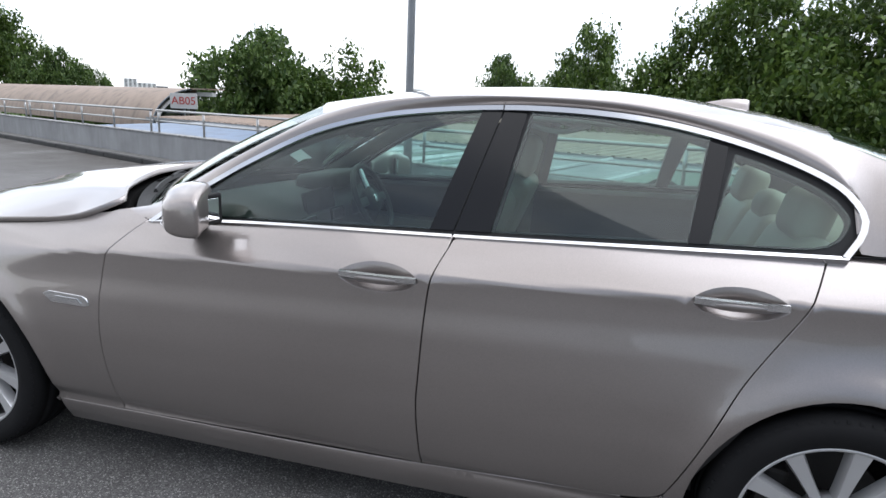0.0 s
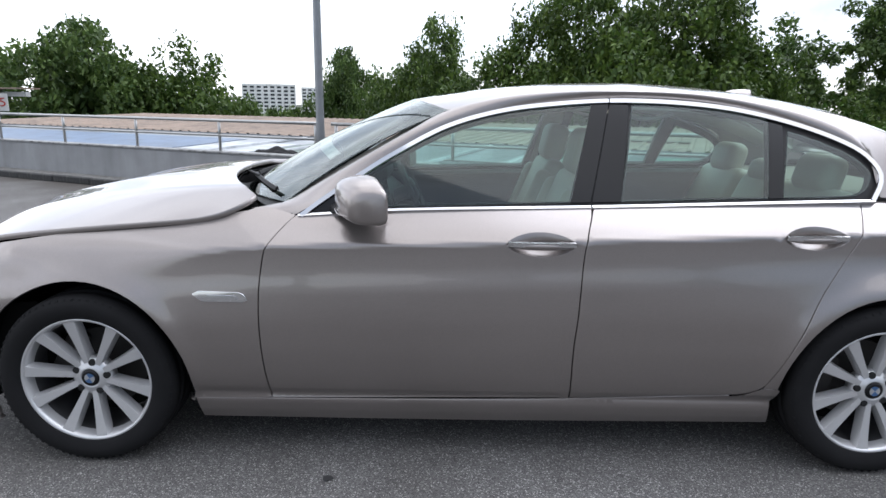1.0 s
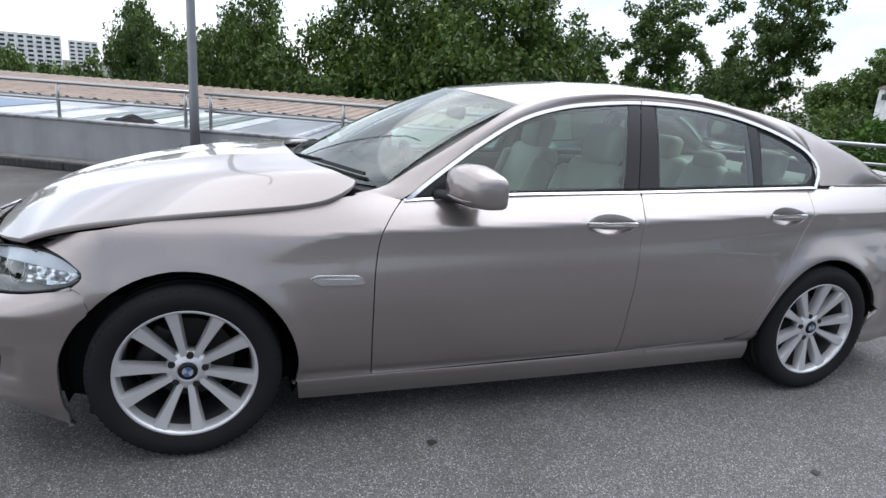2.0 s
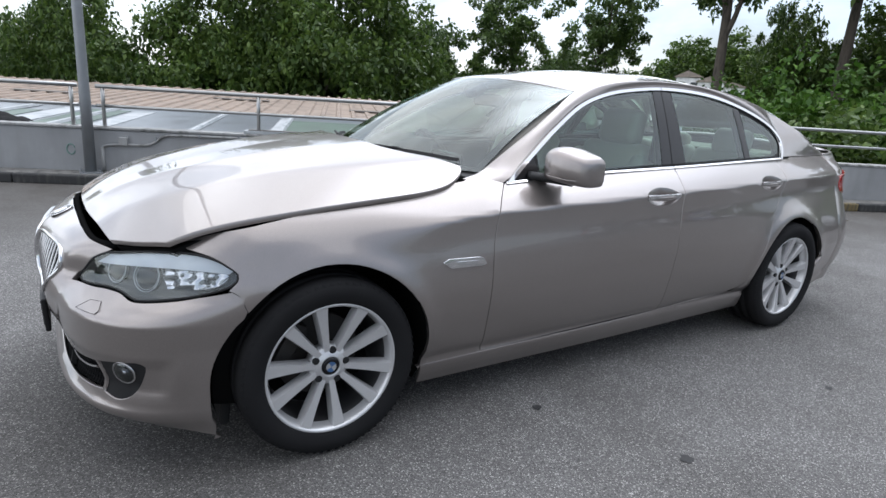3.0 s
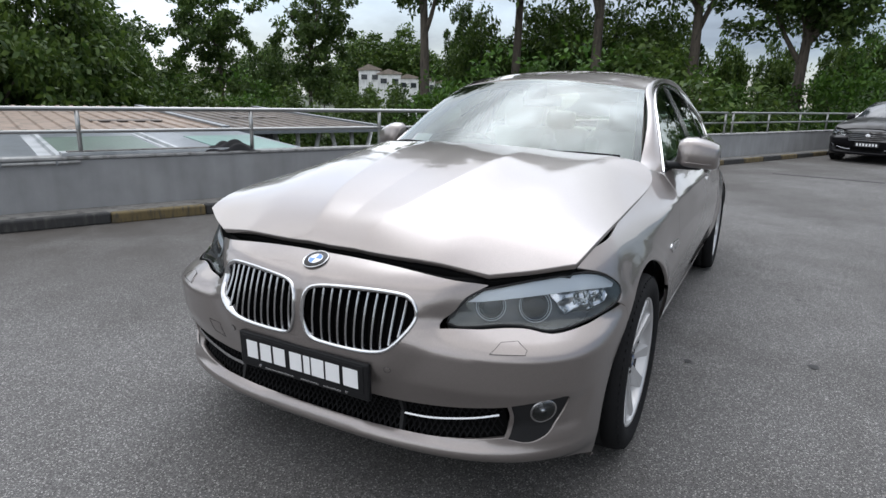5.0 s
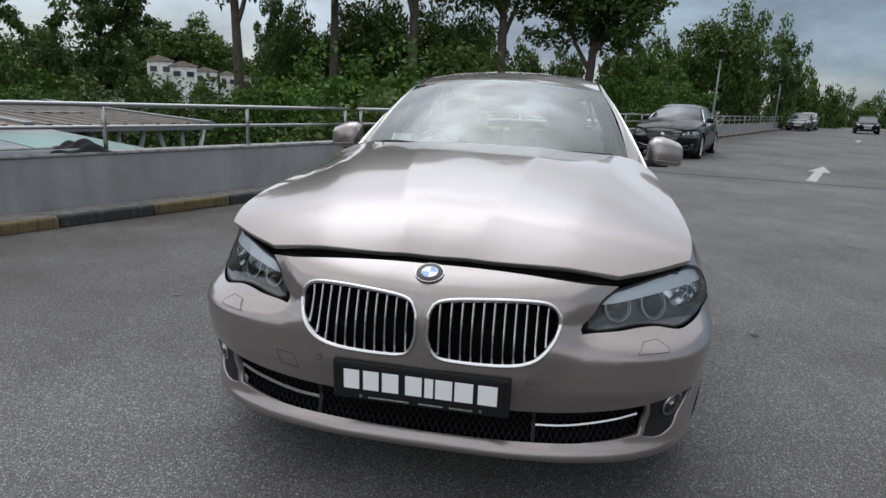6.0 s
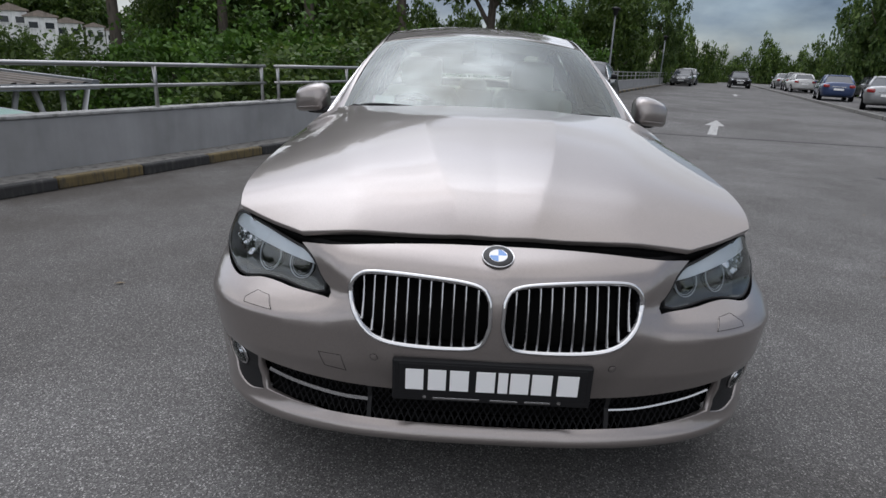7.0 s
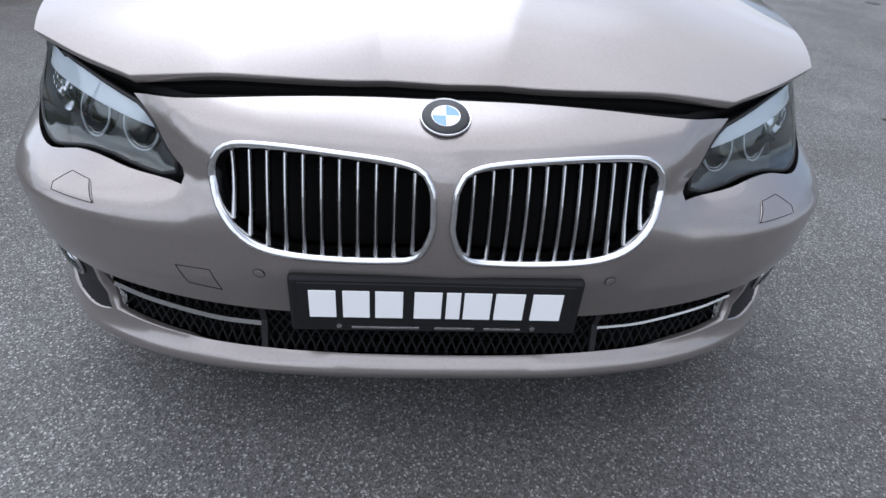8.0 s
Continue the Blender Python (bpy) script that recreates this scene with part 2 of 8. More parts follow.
M = {
    "paint": paint("champagne_paint", (0.262, 0.234, 0.221), metal=0.74, rough=0.30),
    "black_paint": paint("black_paint", (0.004, 0.004, 0.005), metal=0.0, rough=0.4, coat=0.5),
    "blue_paint": paint("blue_paint", (0.018, 0.042, 0.12), metal=0.4),
    "silver_paint": paint("silver_paint", (0.3, 0.306, 0.312), metal=0.7),
    "white_paint": paint("white_paint", (0.525, 0.525, 0.518), metal=0.0),
    "grey_paint": paint("grey_paint", (0.06, 0.063, 0.066), metal=0.5),
    "chrome": plain("chrome", (0.636, 0.636, 0.644), 0.09, 1.0),
    "satin_chrome": plain("satin_chrome", (0.475, 0.475, 0.482), 0.22, 1.0),
    "gloss_black": plain("gloss_black", (0.006, 0.006, 0.007), 0.2, 0, 0.0),
    "dull_black": plain("dull_black", (0.006, 0.006, 0.0065), 0.7),
    "black_plastic": plain("black_plastic", (0.0135, 0.0135, 0.0142), 0.55, bump=0.25, bump_scale=600),
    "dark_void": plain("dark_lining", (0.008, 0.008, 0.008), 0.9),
    "rubber": plain("tyre_rubber", (0.012, 0.012, 0.0127), 0.82, bump=0.35, bump_scale=260, vary=0.25, vary_scale=9),
    "alloy": plain("alloy_silver", (0.52, 0.52, 0.525), 0.3, 0.5, 0.4, vary=0.06, vary_scale=14),
    # the same alloy darkened: shade deep in the barrel, put into the colour
    "alloy_shaded": plain("alloy_barrel_shaded", (0.06, 0.06, 0.062), 0.5, 0.5, vary=0.3, vary_scale=16),
    "steel": plain("brake_steel", (0.12, 0.114, 0.111), 0.4, 1.0, vary=0.15, vary_scale=30),
    "glass_side": glass("tinted_side_glass", (0.60, 0.80, 0.75)),
    "glass_front": glass("windscreen_glass", (0.70, 0.80, 0.74), floor=0.08),
    "glass_lamp": glass("clear_lamp_cover", (0.88, 0.9, 0.92), floor=0.03),
    "mirror": plain("mirror_silver", (0.9, 0.9, 0.9), 0.02, 1.0),
    "leather": plain("beige_leather", (0.46, 0.42, 0.345), 0.48, bump=0.25, bump_scale=90, vary=0.08, vary_scale=5),
    "trim_dark": plain("dark_cabin_plastic", (0.0315, 0.0301, 0.0294), 0.6, bump=0.2, bump_scale=300),
    "trim_beige": plain("beige_cabin_trim", (0.248, 0.223, 0.18), 0.65, bump=0.2, bump_scale=200),
    "headliner": plain("pale_headliner", (0.341, 0.322, 0.285), 0.9, bump=0.3, bump_scale=500),
    "lamp_grey": plain("lamp_bezel_grey", (0.045, 0.047, 0.049), 0.35, vary=0.1),
    "lamp_silver": plain("lamp_reflector", (0.6, 0.608, 0.624), 0.12, 1.0),
    "white_ring": plain("pale_light_ring", (0.42, 0.45, 0.47), 0.2),
    "red_lamp": plain("red_lamp_lens", (0.28, 0.0096, 0.0096), 0.12, 0, 1.0),
    "amber": plain("amber_lens", (0.7, 0.25, 0.04), 0.2, 0, 0.5),
    "logo_blue": plain("badge_blue", (0.024, 0.16, 0.44), 0.2, 0, 1.0),
    "logo_white": plain("badge_white", (0.656, 0.656, 0.656), 0.2, 0, 1.0),
    "plate_black": plain("plate_black", (0.009, 0.009, 0.010), 0.5),
    "plate_white": plain("plate_white", (0.78, 0.78, 0.78), 0.4),
    "asphalt": asphalt_mat(),
    "wall": stained("grey_wall_paint", (0.268, 0.271, 0.275), (0.246, 0.248, 0.248)),
    "concrete": stained("weathered_concrete", (0.165, 0.16, 0.149), (0.055, 0.0523, 0.0468), 3),
    "kerb_black": stained("kerb_black_paint", (0.0275, 0.0275, 0.0275), (0.0715, 0.0688, 0.0633), 4),
    "kerb_yellow": stained("kerb_yellow_paint", (0.125, 0.094, 0.042), (0.050, 0.046, 0.038), 7),
    "rail": plain("steel_rail", (0.341, 0.341, 0.335), 0.28, 1.0, vary=0.18, vary_scale=3),
    "galvanised": plain("galvanised_steel", (0.236, 0.248, 0.26), 0.5, 0.75, vary=0.14, vary_scale=8),
    "tan_metal": stained("tan_roof_sheet", (0.241, 0.179, 0.134), (0.151, 0.112, 0.084), 0.6, 0.6),
    "brown_metal": stained("brown_roof_sheet", (0.112, 0.0924, 0.0756), (0.0616, 0.0504, 0.042), 0.6, 0.6),
    "roof_grey": stained("grey_blue_membrane", (0.112, 0.129, 0.146), (0.0728, 0.084, 0.0952), 0.5, 0.3),
    "roof_green": stained("green_membrane", (0.0336, 0.0784, 0.0504), (0.0224, 0.0504, 0.0336), 0.5, 0.4),
    "roof_teal": stained("teal_sheet", (0.0896, 0.213, 0.174), (0.056, 0.146, 0.123), 0.5, 0.35),
    "roof_white": stained("white_coating", (0.36, 0.378, 0.39), (0.21, 0.24, 0.252), 0.8, 0.4),
    "roof_blue": stained("blue_coating", (0.0728, 0.123, 0.202), (0.0504, 0.0784, 0.123), 0.7, 0.45),
    "cloth": plain("black_cloth", (0.012, 0.012, 0.013), 0.9, bump=0.6, bump_scale=120),
    "white_wall": stained("white_render", (0.74, 0.74, 0.73), (0.55, 0.55, 0.54), 0.5, 0.8, 0.1),
    "far_roof": stained("pale_brown_tiles", (0.27, 0.225, 0.19), (0.19, 0.155, 0.13), 1),
    "window_dark": plain("dark_window", (0.03, 0.036, 0.042), 0.1, vary=0.2),
    "sign_white": plain("sign_white", (0.507, 0.507, 0.494), 0.5, vary=0.04),
    "sign_red": plain("sign_red", (0.39, 0.026, 0.0195), 0.5),
    "road_paint": stained("worn_white_road_paint", (0.372, 0.372, 0.36), (0.24, 0.24, 0.234), 3),
    "tar": plain("black_joint_seal", (0.021, 0.021, 0.0216), 0.7, bump=0.3, vary=0.3),
    "bark": stained("grey_brown_bark", (0.084, 0.069, 0.054), (0.036, 0.03, 0.024), 2),
    "leaf_a": leaf_mat("leaves_mid_green", (0.032, 0.070, 0.0139), (0.112, 0.172, 0.038)),
    "leaf_b": leaf_mat("leaves_fresh_green", (0.032, 0.088, 0.011), (0.105, 0.205, 0.035)),
    "leaf_c": leaf_mat("leaves_dark_green", (0.034, 0.074, 0.0185), (0.118, 0.180, 0.050)),
    "soil": stained("green_ground", (0.036, 0.048, 0.021), (0.024, 0.027, 0.015), 0.3),
    "paper": plain("pale_paper", (0.45, 0.456, 0.468), 0.6),
}
M["hub_blue"] = plain("hub_badge_blue", (0.035, 0.09, 0.20), 0.35, vary=0.2, vary_scale=60)
M["hub_white"] = plain("hub_badge_white", (0.30, 0.30, 0.30), 0.35, vary=0.2, vary_scale=60)
M["coping"] = stained("pale_coping", (0.30, 0.30, 0.295), (0.13, 0.128, 0.12), 2.5)
M["black_paint"].node_tree.nodes["Principled BSDF"].inputs["Specular IOR Level"].default_value = 0.12
M["black_paint"].node_tree.nodes["Principled BSDF"].inputs["Coat IOR"].default_value = 1.3
M["brow_white"] = plain("pale_brow", (0.62, 0.66, 0.70), 0.25)
M["lamp_dot"] = plain("lamp_dot", (0.42, 0.46, 0.46), 0.25, 0.6)
# brake steel darkened, with the shade behind the spokes in its colour
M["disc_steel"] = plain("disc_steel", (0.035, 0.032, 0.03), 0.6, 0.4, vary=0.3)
for key, spec in (("rubber", 0.12), ("gloss_black", 0.3), ("black_plastic", 0.25), ("dull_black", 0.15), ("plate_black", 0.25), ("dark_void", 0.0)):
    M[key].node_tree.nodes["Principled BSDF"].inputs["Specular IOR Level"].default_value = spec
# ---------------------------------------------------------------- geometry helpers
from mathutils.geometry import delaunay_2d_cdt


def mesh_ob(name, verts, faces, mat, parent=None, label="", normals=None, smooth=True):
    """One mesh object under a thing or part."""
    me = bpy.data.meshes.new(name)
    me.from_pydata([tuple(map(float, v)) for v in verts], [], [tuple(int(i) for i in f) for f in faces])
    me.materials.append(M[mat] if isinstance(mat, str) else mat)
    me.polygons.foreach_set("use_smooth", [smooth] * len(me.polygons))
    if normals is not None:
        me.normals_split_custom_set_from_vertices([tuple(map(float, n)) for n in normals])
    ob = new(name, me)
    if parent is not None:
        ob.parent = parent
    if label:
        ob["label"] = label
    return ob


def part(name, bm, mat, parent, label="", smooth=False, angle=None):
    """Links a bmesh as one mesh object under a thing or a part."""
    me = bpy.data.meshes.new(name)
    if angle is not None:
        for e in bm.edges:
            if len(e.link_faces) == 2 and e.calc_face_angle(0) > radians(angle):
                e.smooth = False
        smooth = True
    bmesh.ops.recalc_face_normals(bm, faces=bm.faces)
    bm.to_mesh(me)
    bm.free()
    me.materials.append(M[mat] if isinstance(mat, str) else mat)
    me.polygons.foreach_set("use_smooth", [smooth] * len(me.polygons))
    ob = new(name, me)
    if parent is not None:
        ob.parent = parent
    if label:
        ob["label"] = label
    return ob


def thing(name, label, category, at=None, group="", kind=""):
    ob = new(name)
    ob.empty_display_size = 0.1
    if at is not None:
        ob.matrix_basis = at
    return tagged(ob, label, category, group, kind)


def add_box(bm, size, m=None, bevel=0.0, seg=2):
    r = bmesh.ops.create_cube(bm, size=1.0)
    vs = r["verts"]
    bmesh.ops.scale(bm, vec=size, verts=vs)
    if bevel:
        es = list({e for v in vs for e in v.link_edges})
        rb = bmesh.ops.bevel(bm, geom=es, offset=bevel, segments=seg, profile=0.5, affect="EDGES", clamp_overlap=True)
        vs = list({v for f in rb["faces"] for v in f.verts} | {v for v in vs if v.is_valid})
    if m is not None:
        bmesh.ops.transform(bm, matrix=m, verts=vs)
    return vs


def box(size, m=None, bevel=0.0, seg=2):
    bm = bmesh.new()
    add_box(bm, size, m, bevel, seg)
    return bm


def add_lathe(bm, profile, n=48, m=None, close=False):
    """Turns a profile of (radius, height) round the local z axis."""
    rings = []
    for r, z in profile:
        rings.append([bm.verts.new((r * math.cos(2 * math.pi * k / n), r * math.sin(2 * math.pi * k / n), z)) for k in range(n)])
    pairs = list(zip(rings, rings[1:])) + ([(rings[-1], rings[0])] if close else [])
    for a, b in pairs:
        for k in range(n):
            bm.faces.new((a[k], a[(k + 1) % n], b[(k + 1) % n], b[k]))
    if not close:
        for ring in (rings[0], rings[-1]):
            if ring[0].co.xy.length > 1e-6:
                bm.faces.new(ring)
    vs = [v for ring in rings for v in ring]
    if m is not None:
        bmesh.ops.transform(bm, matrix=m, verts=vs)
    return vs


def lathe(profile, n=48, m=None, close=False):
    bm = bmesh.new()
    add_lathe(bm, profile, n, m, close)
    return bm


def frames_along(pts, up):
    """Two cross directions at each point of a path."""
    pts = np.asarray(pts, float)
    t = np.gradient(pts, axis=0)
    t /= np.linalg.norm(t, axis=1)[:, None] + 1e-12
    up = np.broadcast_to(np.asarray(up, float), pts.shape)
    a = np.cross(t, up)
    a /= np.linalg.norm(a, axis=1)[:, None] + 1e-12
    b = np.cross(a, t)
    return pts, a, b


def add_sweep(bm, pts, profile, up=(0, 0, 1), closed=False):
    """Carries a closed profile of (across, up) along a path, with closed ends."""
    pts, a, b = frames_along(pts, up)
    rings = []
    for p, u, v in zip(pts, a, b):
        rings.append([bm.verts.new(p + u * x + v * y) for x, y in profile])
    n = len(profile)
    pairs = list(zip(rings, rings[1:])) + ([(rings[-1], rings[0])] if closed else [])
    for r, s in pairs:
        for k in range(n):
            bm.faces.new((r[k], r[(k + 1) % n], s[(k + 1) % n], s[k]))
    if not closed:
        bm.faces.new(rings[0])
        bm.faces.new(rings[-1][::-1])


def circle(r, n=12, sx=1.0):
    return [(r * sx * math.cos(2 * math.pi * k / n), r * math.sin(2 * math.pi * k / n)) for k in range(n)]


def sweep(pts, profile, up=(0, 0, 1), closed=False):
    bm = bmesh.new()
    add_sweep(bm, pts, profile, up, closed)
    return bm


def tube(pts, r, n=12, up=(0, 0, 1)):
    return sweep(pts, circle(r, n), up)


def pchip(xs, ys):
    """A smooth curve through the points that never overshoots them."""
    xs, ys = np.asarray(xs, float), np.asarray(ys, float)
    h, d = np.diff(xs), np.diff(ys) / np.diff(xs)
    m = np.zeros(len(xs))
    for i in range(1, len(xs) - 1):
        if d[i - 1] * d[i] > 0:
            w1, w2 = 2 * h[i] + h[i - 1], h[i] + 2 * h[i - 1]
            m[i] = (w1 + w2) / (w1 / d[i - 1] + w2 / d[i])
    m[0], m[-1] = d[0], d[-1]

    def f(x):
        x = np.clip(np.asarray(x, float), xs[0], xs[-1])
        i = np.clip(np.searchsorted(xs, x) - 1, 0, len(xs) - 2)
        t = (x - xs[i]) / h[i]
        return ((1 + 2 * t) * (1 - t) ** 2 * ys[i] + t * (1 - t) ** 2 * h[i] * m[i] + t * t * (3 - 2 * t) * ys[i + 1] + t * t * (t - 1) * h[i] * m[i + 1])

    return f


def eased(f, w):
    """The curve averaged over a short span, so that highlights run over it without kinks."""
    at = np.linspace(-2, 2, 9)
    g = np.exp(-(at**2) / 2)
    g /= g.sum()
    return lambda x: sum(k * f(np.asarray(x, float) + w * d) for k, d in zip(g, at))


def step01(a, b, x):
    t = np.clip((np.asarray(x, float) - a) / (b - a), 0, 1)
    return t * t * (3 - 2 * t)


def smooth_line(pts, n, closed=False):
    """A Catmull-Rom line through points of any dimension, resampled evenly to n points."""
    p = np.asarray(pts, float)
    q = np.vstack([p[-1], p, p[0], p[1]]) if closed else np.vstack([2 * p[0] - p[1], p, 2 * p[-1] - p[-2]])
    out = []
    for i in range(1, len(q) - 2):
        t = np.linspace(0, 1, 14, endpoint=False)[:, None]
        a, b, c, d = q[i - 1], q[i], q[i + 1], q[i + 2]
        out.append(0.5 * (2 * b + (c - a) * t + (2 * a - 5 * b + 4 * c - d) * t**2 + (3 * b - a - 3 * c + d) * t**3))
    out = np.vstack(out + [q[-2][None]])
    s = np.r_[0, np.cumsum(np.linalg.norm(np.diff(out, axis=0), axis=1))]
    at = np.linspace(0, s[-1], n, endpoint=not closed)
    return np.stack([np.interp(at, s, out[:, k]) for k in range(out.shape[1])], 1)


def join_lines(*segs, step=0.025):
    """An outline out of smooth pieces that meet in corners."""
    out = []
    for s in segs:
        s = np.asarray(s, float)
        length = np.linalg.norm(np.diff(s, axis=0), axis=1).sum()
        n = max(2, int(length / step) + 1)
        line = smooth_line(s, n) if len(s) > 2 else np.linspace(s[0], s[1], n)
        out.append(line[:-1])
    return np.vstack(out)


def inside(poly, pts):
    x, y = pts[:, 0], pts[:, 1]
    res = np.zeros(len(pts), bool)
    j = len(poly) - 1
    for i in range(len(poly)):
        xi, yi, xj, yj = *poly[i], *poly[j]
        hit = ((yi > y) != (yj > y)) & (x < (xj - xi) * (y - yi) / (yj - yi + 1e-15) + xi)
        res ^= hit
        j = i
    return res


def panel(name, outline, fn, mat, parent, holes=(), step=0.03, flange=0.014, label="", out=(0, 0, 0.55), scale=(1.0, 1.0), lines=()):
    """A sheet over a flat outline, laid onto the surface fn, with true surface normals and edges turned inwards; its mesh follows the lines given (creases)."""
    loops = [np.asarray(outline, float)] + [np.asarray(h, float) for h in holes]
    lo, hi = loops[0].min(0), loops[0].max(0)
    sx, sy = step * scale[0], step * scale[1]
    gx, gy = np.meshgrid(np.arange(lo[0] + sx / 2, hi[0], sx), np.arange(lo[1] + sy / 2, hi[1], sy))
    grid = np.stack([gx.ravel(), gy.ravel()], 1)
    grid = grid[inside(loops[0], grid)]
    for h in loops[1:]:
        grid = grid[~inside(h, grid)]
    edge = np.vstack(loops + [np.asarray(l, float) for l in lines])
    unit = np.array([sx, sy])
    if len(grid):
        near = np.array([np.min(np.sum(((edge - g) / unit) ** 2, axis=1)) for g in grid])
        grid = grid[near > 0.2]
    pts = np.vstack([edge, grid])
    cons, k = [], 0
    for l in loops:
        n = len(l)
        cons += [(k + i, k + (i + 1) % n) for i in range(n)]
        k += n
    for l in lines:
        cons += [(k + i, k + i + 1) for i in range(len(l) - 1)]
        k += len(l)
    v, _, f, ov, _, _ = delaunay_2d_cdt([Vector(p) for p in pts], cons, [], 0, 1e-6)
    v = np.array([tuple(p) for p in v])
    f = np.array([tuple(t) for t in f if len(t) == 3])
    cen = v[f].mean(1)
    keep = inside(loops[0], cen)
    for h in loops[1:]:
        keep &= ~inside(h, cen)
    f = f[keep]
    P = fn(v)
    e = 1e-4
    du, dv = fn(v + [e, 0]) - fn(v - [e, 0]), fn(v + [0, e]) - fn(v - [0, e])
    N = np.cross(du, dv)
    N /= np.linalg.norm(N, axis=1)[:, None] + 1e-15
    ref = P.mean(0) - np.asarray(out, float)
    if (N.mean(0) @ ref) < 0:
        N = -N
    tri = np.cross(P[f[:, 1]] - P[f[:, 0]], P[f[:, 2]] - P[f[:, 0]])
    flip = np.sum(tri * N[f[:, 0]], axis=1) < 0
    f[flip] = f[flip][:, ::-1]
    verts, norms, faces = list(P), list(N), [tuple(t) for t in f]
    if flange:
        where = {tuple(np.round(p, 6)): i for i, p in enumerate(v)}
        for l in loops:
            idx = [where.get(tuple(np.round(p, 6))) for p in l]
            if any(i is None for i in idx):
                idx = [int(np.argmin(np.sum((v - p) ** 2, axis=1))) for p in l]
            n = len(idx)
            c = P[idx].mean(0)
            base = len(verts)
            for a in range(n):
                i = idx[a]
                t = P[idx[(a + 1) % n]] - P[idx[a - 1]]
                w = np.cross(t, N[i])
                w /= np.linalg.norm(w) + 1e-12
                if l is loops[0] and w @ (P[i] - c) < 0 or l is not loops[0] and w @ (P[i] - c) > 0:
                    w = -w
                verts += [P[i], P[i] - N[i] * 0.003 + w * 0.0012, P[i] - N[i] * flange]
                norms += [N[i], (N[i] + w * 1.5) / 1.8, w]
            for a in range(n):
                b = (a + 1) % n
                for q in range(2):
                    quad = [base + 3 * a + q, base + 3 * b + q, base + 3 * b + q + 1, base + 3 * a + q + 1]
                    m = np.cross(np.array(verts[quad[1]]) - verts[quad[0]], np.array(verts[quad[3]]) - verts[quad[0]])
                    if m @ norms[quad[2]] < 0:
                        quad = quad[::-1]
                    faces.append(tuple(quad))
    return mesh_ob(name, verts, faces, mat, parent, label, normals=norms)
# ---------------------------------------------------------------- the champagne saloon
# Car axes: x from nose (-) to tail (+), y across (camera side is -), z up; the origin lies between the axles.
AXLE_F, AXLE_R, HUB_Z = -1.484, 1.484, 0.322
XC = -1.70  # where the nose starts to turn round
crease_z = pchip([-2.4, -1.9, -1.2, -0.8, 0, 0.36, 1.07, 1.3, 2.6], [0.77, 0.785, 0.812, 0.846, 0.874, 0.886, 0.908, 0.915, 0.93])
belt_z = pchip([-0.95, -0.70, -0.33, 0.4, 1.415, 2.6], [0.928, 0.941, 0.966, 0.988, 1.021, 1.05])
flank = pchip([0.10, 0.148, 0.20, 0.245, 0.262, 0.30, 0.40, 0.50, 0.60, 0.70, 0.80, 0.88, 1.0], [0.79, 0.812, 0.838, 0.85, 0.846, 0.866, 0.893, 0.909, 0.916, 0.912, 0.900, 0.896, 0.898])
plan_top = pchip([-1.75, -1.2, -0.8, 0, 0.6, 1.2, 1.6, 2.2, 2.6], [-0.035, -0.016, -0.01, 0, -0.01, -0.038, -0.066, -0.15, -0.24])
plan_low = pchip([-1.75, -1.4, -1.0, 0, 1.0, 1.5, 2.0, 2.3, 2.6], [-0.03, -0.008, 0, 0, -0.002, 0.006, -0.03, -0.08, -0.16])


def side_w(x, z):
    """Half the body's width at a station and height."""
    x, z = np.asarray(x, float), np.asarray(z, float)
    zc = crease_z(x)
    low = flank(z - (zc - 0.876) * step01(0.35, 0.8, z))
    k = 0.0025 + 0.035 * (1 - step01(-1.45, -0.95, x)) + 0.004 * step01(1.2, 2.2, x)
    top = 0.9 - 1.02 * (z - zc) - 2.0 * np.clip(z - zc - 0.03, 0, 1) ** 2
    h = -k * np.log(np.exp(-np.clip(low, 0, 2) / k) + np.exp(-top / k))
    h += plan_low(x) + (plan_top(x) - plan_low(x)) * step01(0.45, 0.88, z)
    for ax in (AXLE_F, AXLE_R):
        r = np.hypot(x - ax, z - HUB_Z)
        h += 0.014 * np.exp(-(((r - 0.385) / 0.055) ** 2)) * step01(0.2, 0.4, z)
    return h


nose_x = pchip([0.10, 0.17, 0.205, 0.235, 0.265, 0.30, 0.36, 0.42, 0.52, 0.60, 0.68, 0.72, 0.755, 0.778, 0.81, 0.86, 0.92],
               [-2.17, -2.215, -2.275, -2.292, -2.275, -2.262, -2.282, -2.298, -2.305, -2.307, -2.296, -2.276, -2.238, -2.192, -2.125, -2.03, -1.88])
tail_x = pchip([0.15, 0.3, 0.5, 0.62, 0.8, 0.95, 1.05, 1.1], [2.50, 2.56, 2.58, 2.57, 2.54, 2.56, 2.57, 2.5])
XT = 2.12


def ns(z):
    """Roundness of the nose in plan: squarer through the bumper, rounder at the lamps."""
    z = np.asarray(z, float)
    return 2.06 + 1.29 * (1 - step01(0.55, 0.645, z)) * step01(0.17, 0.30, z) + 0.74 * (1 - step01(0.17, 0.30, z))



SHELF_Z = 0.560  # the fold under the headlamps


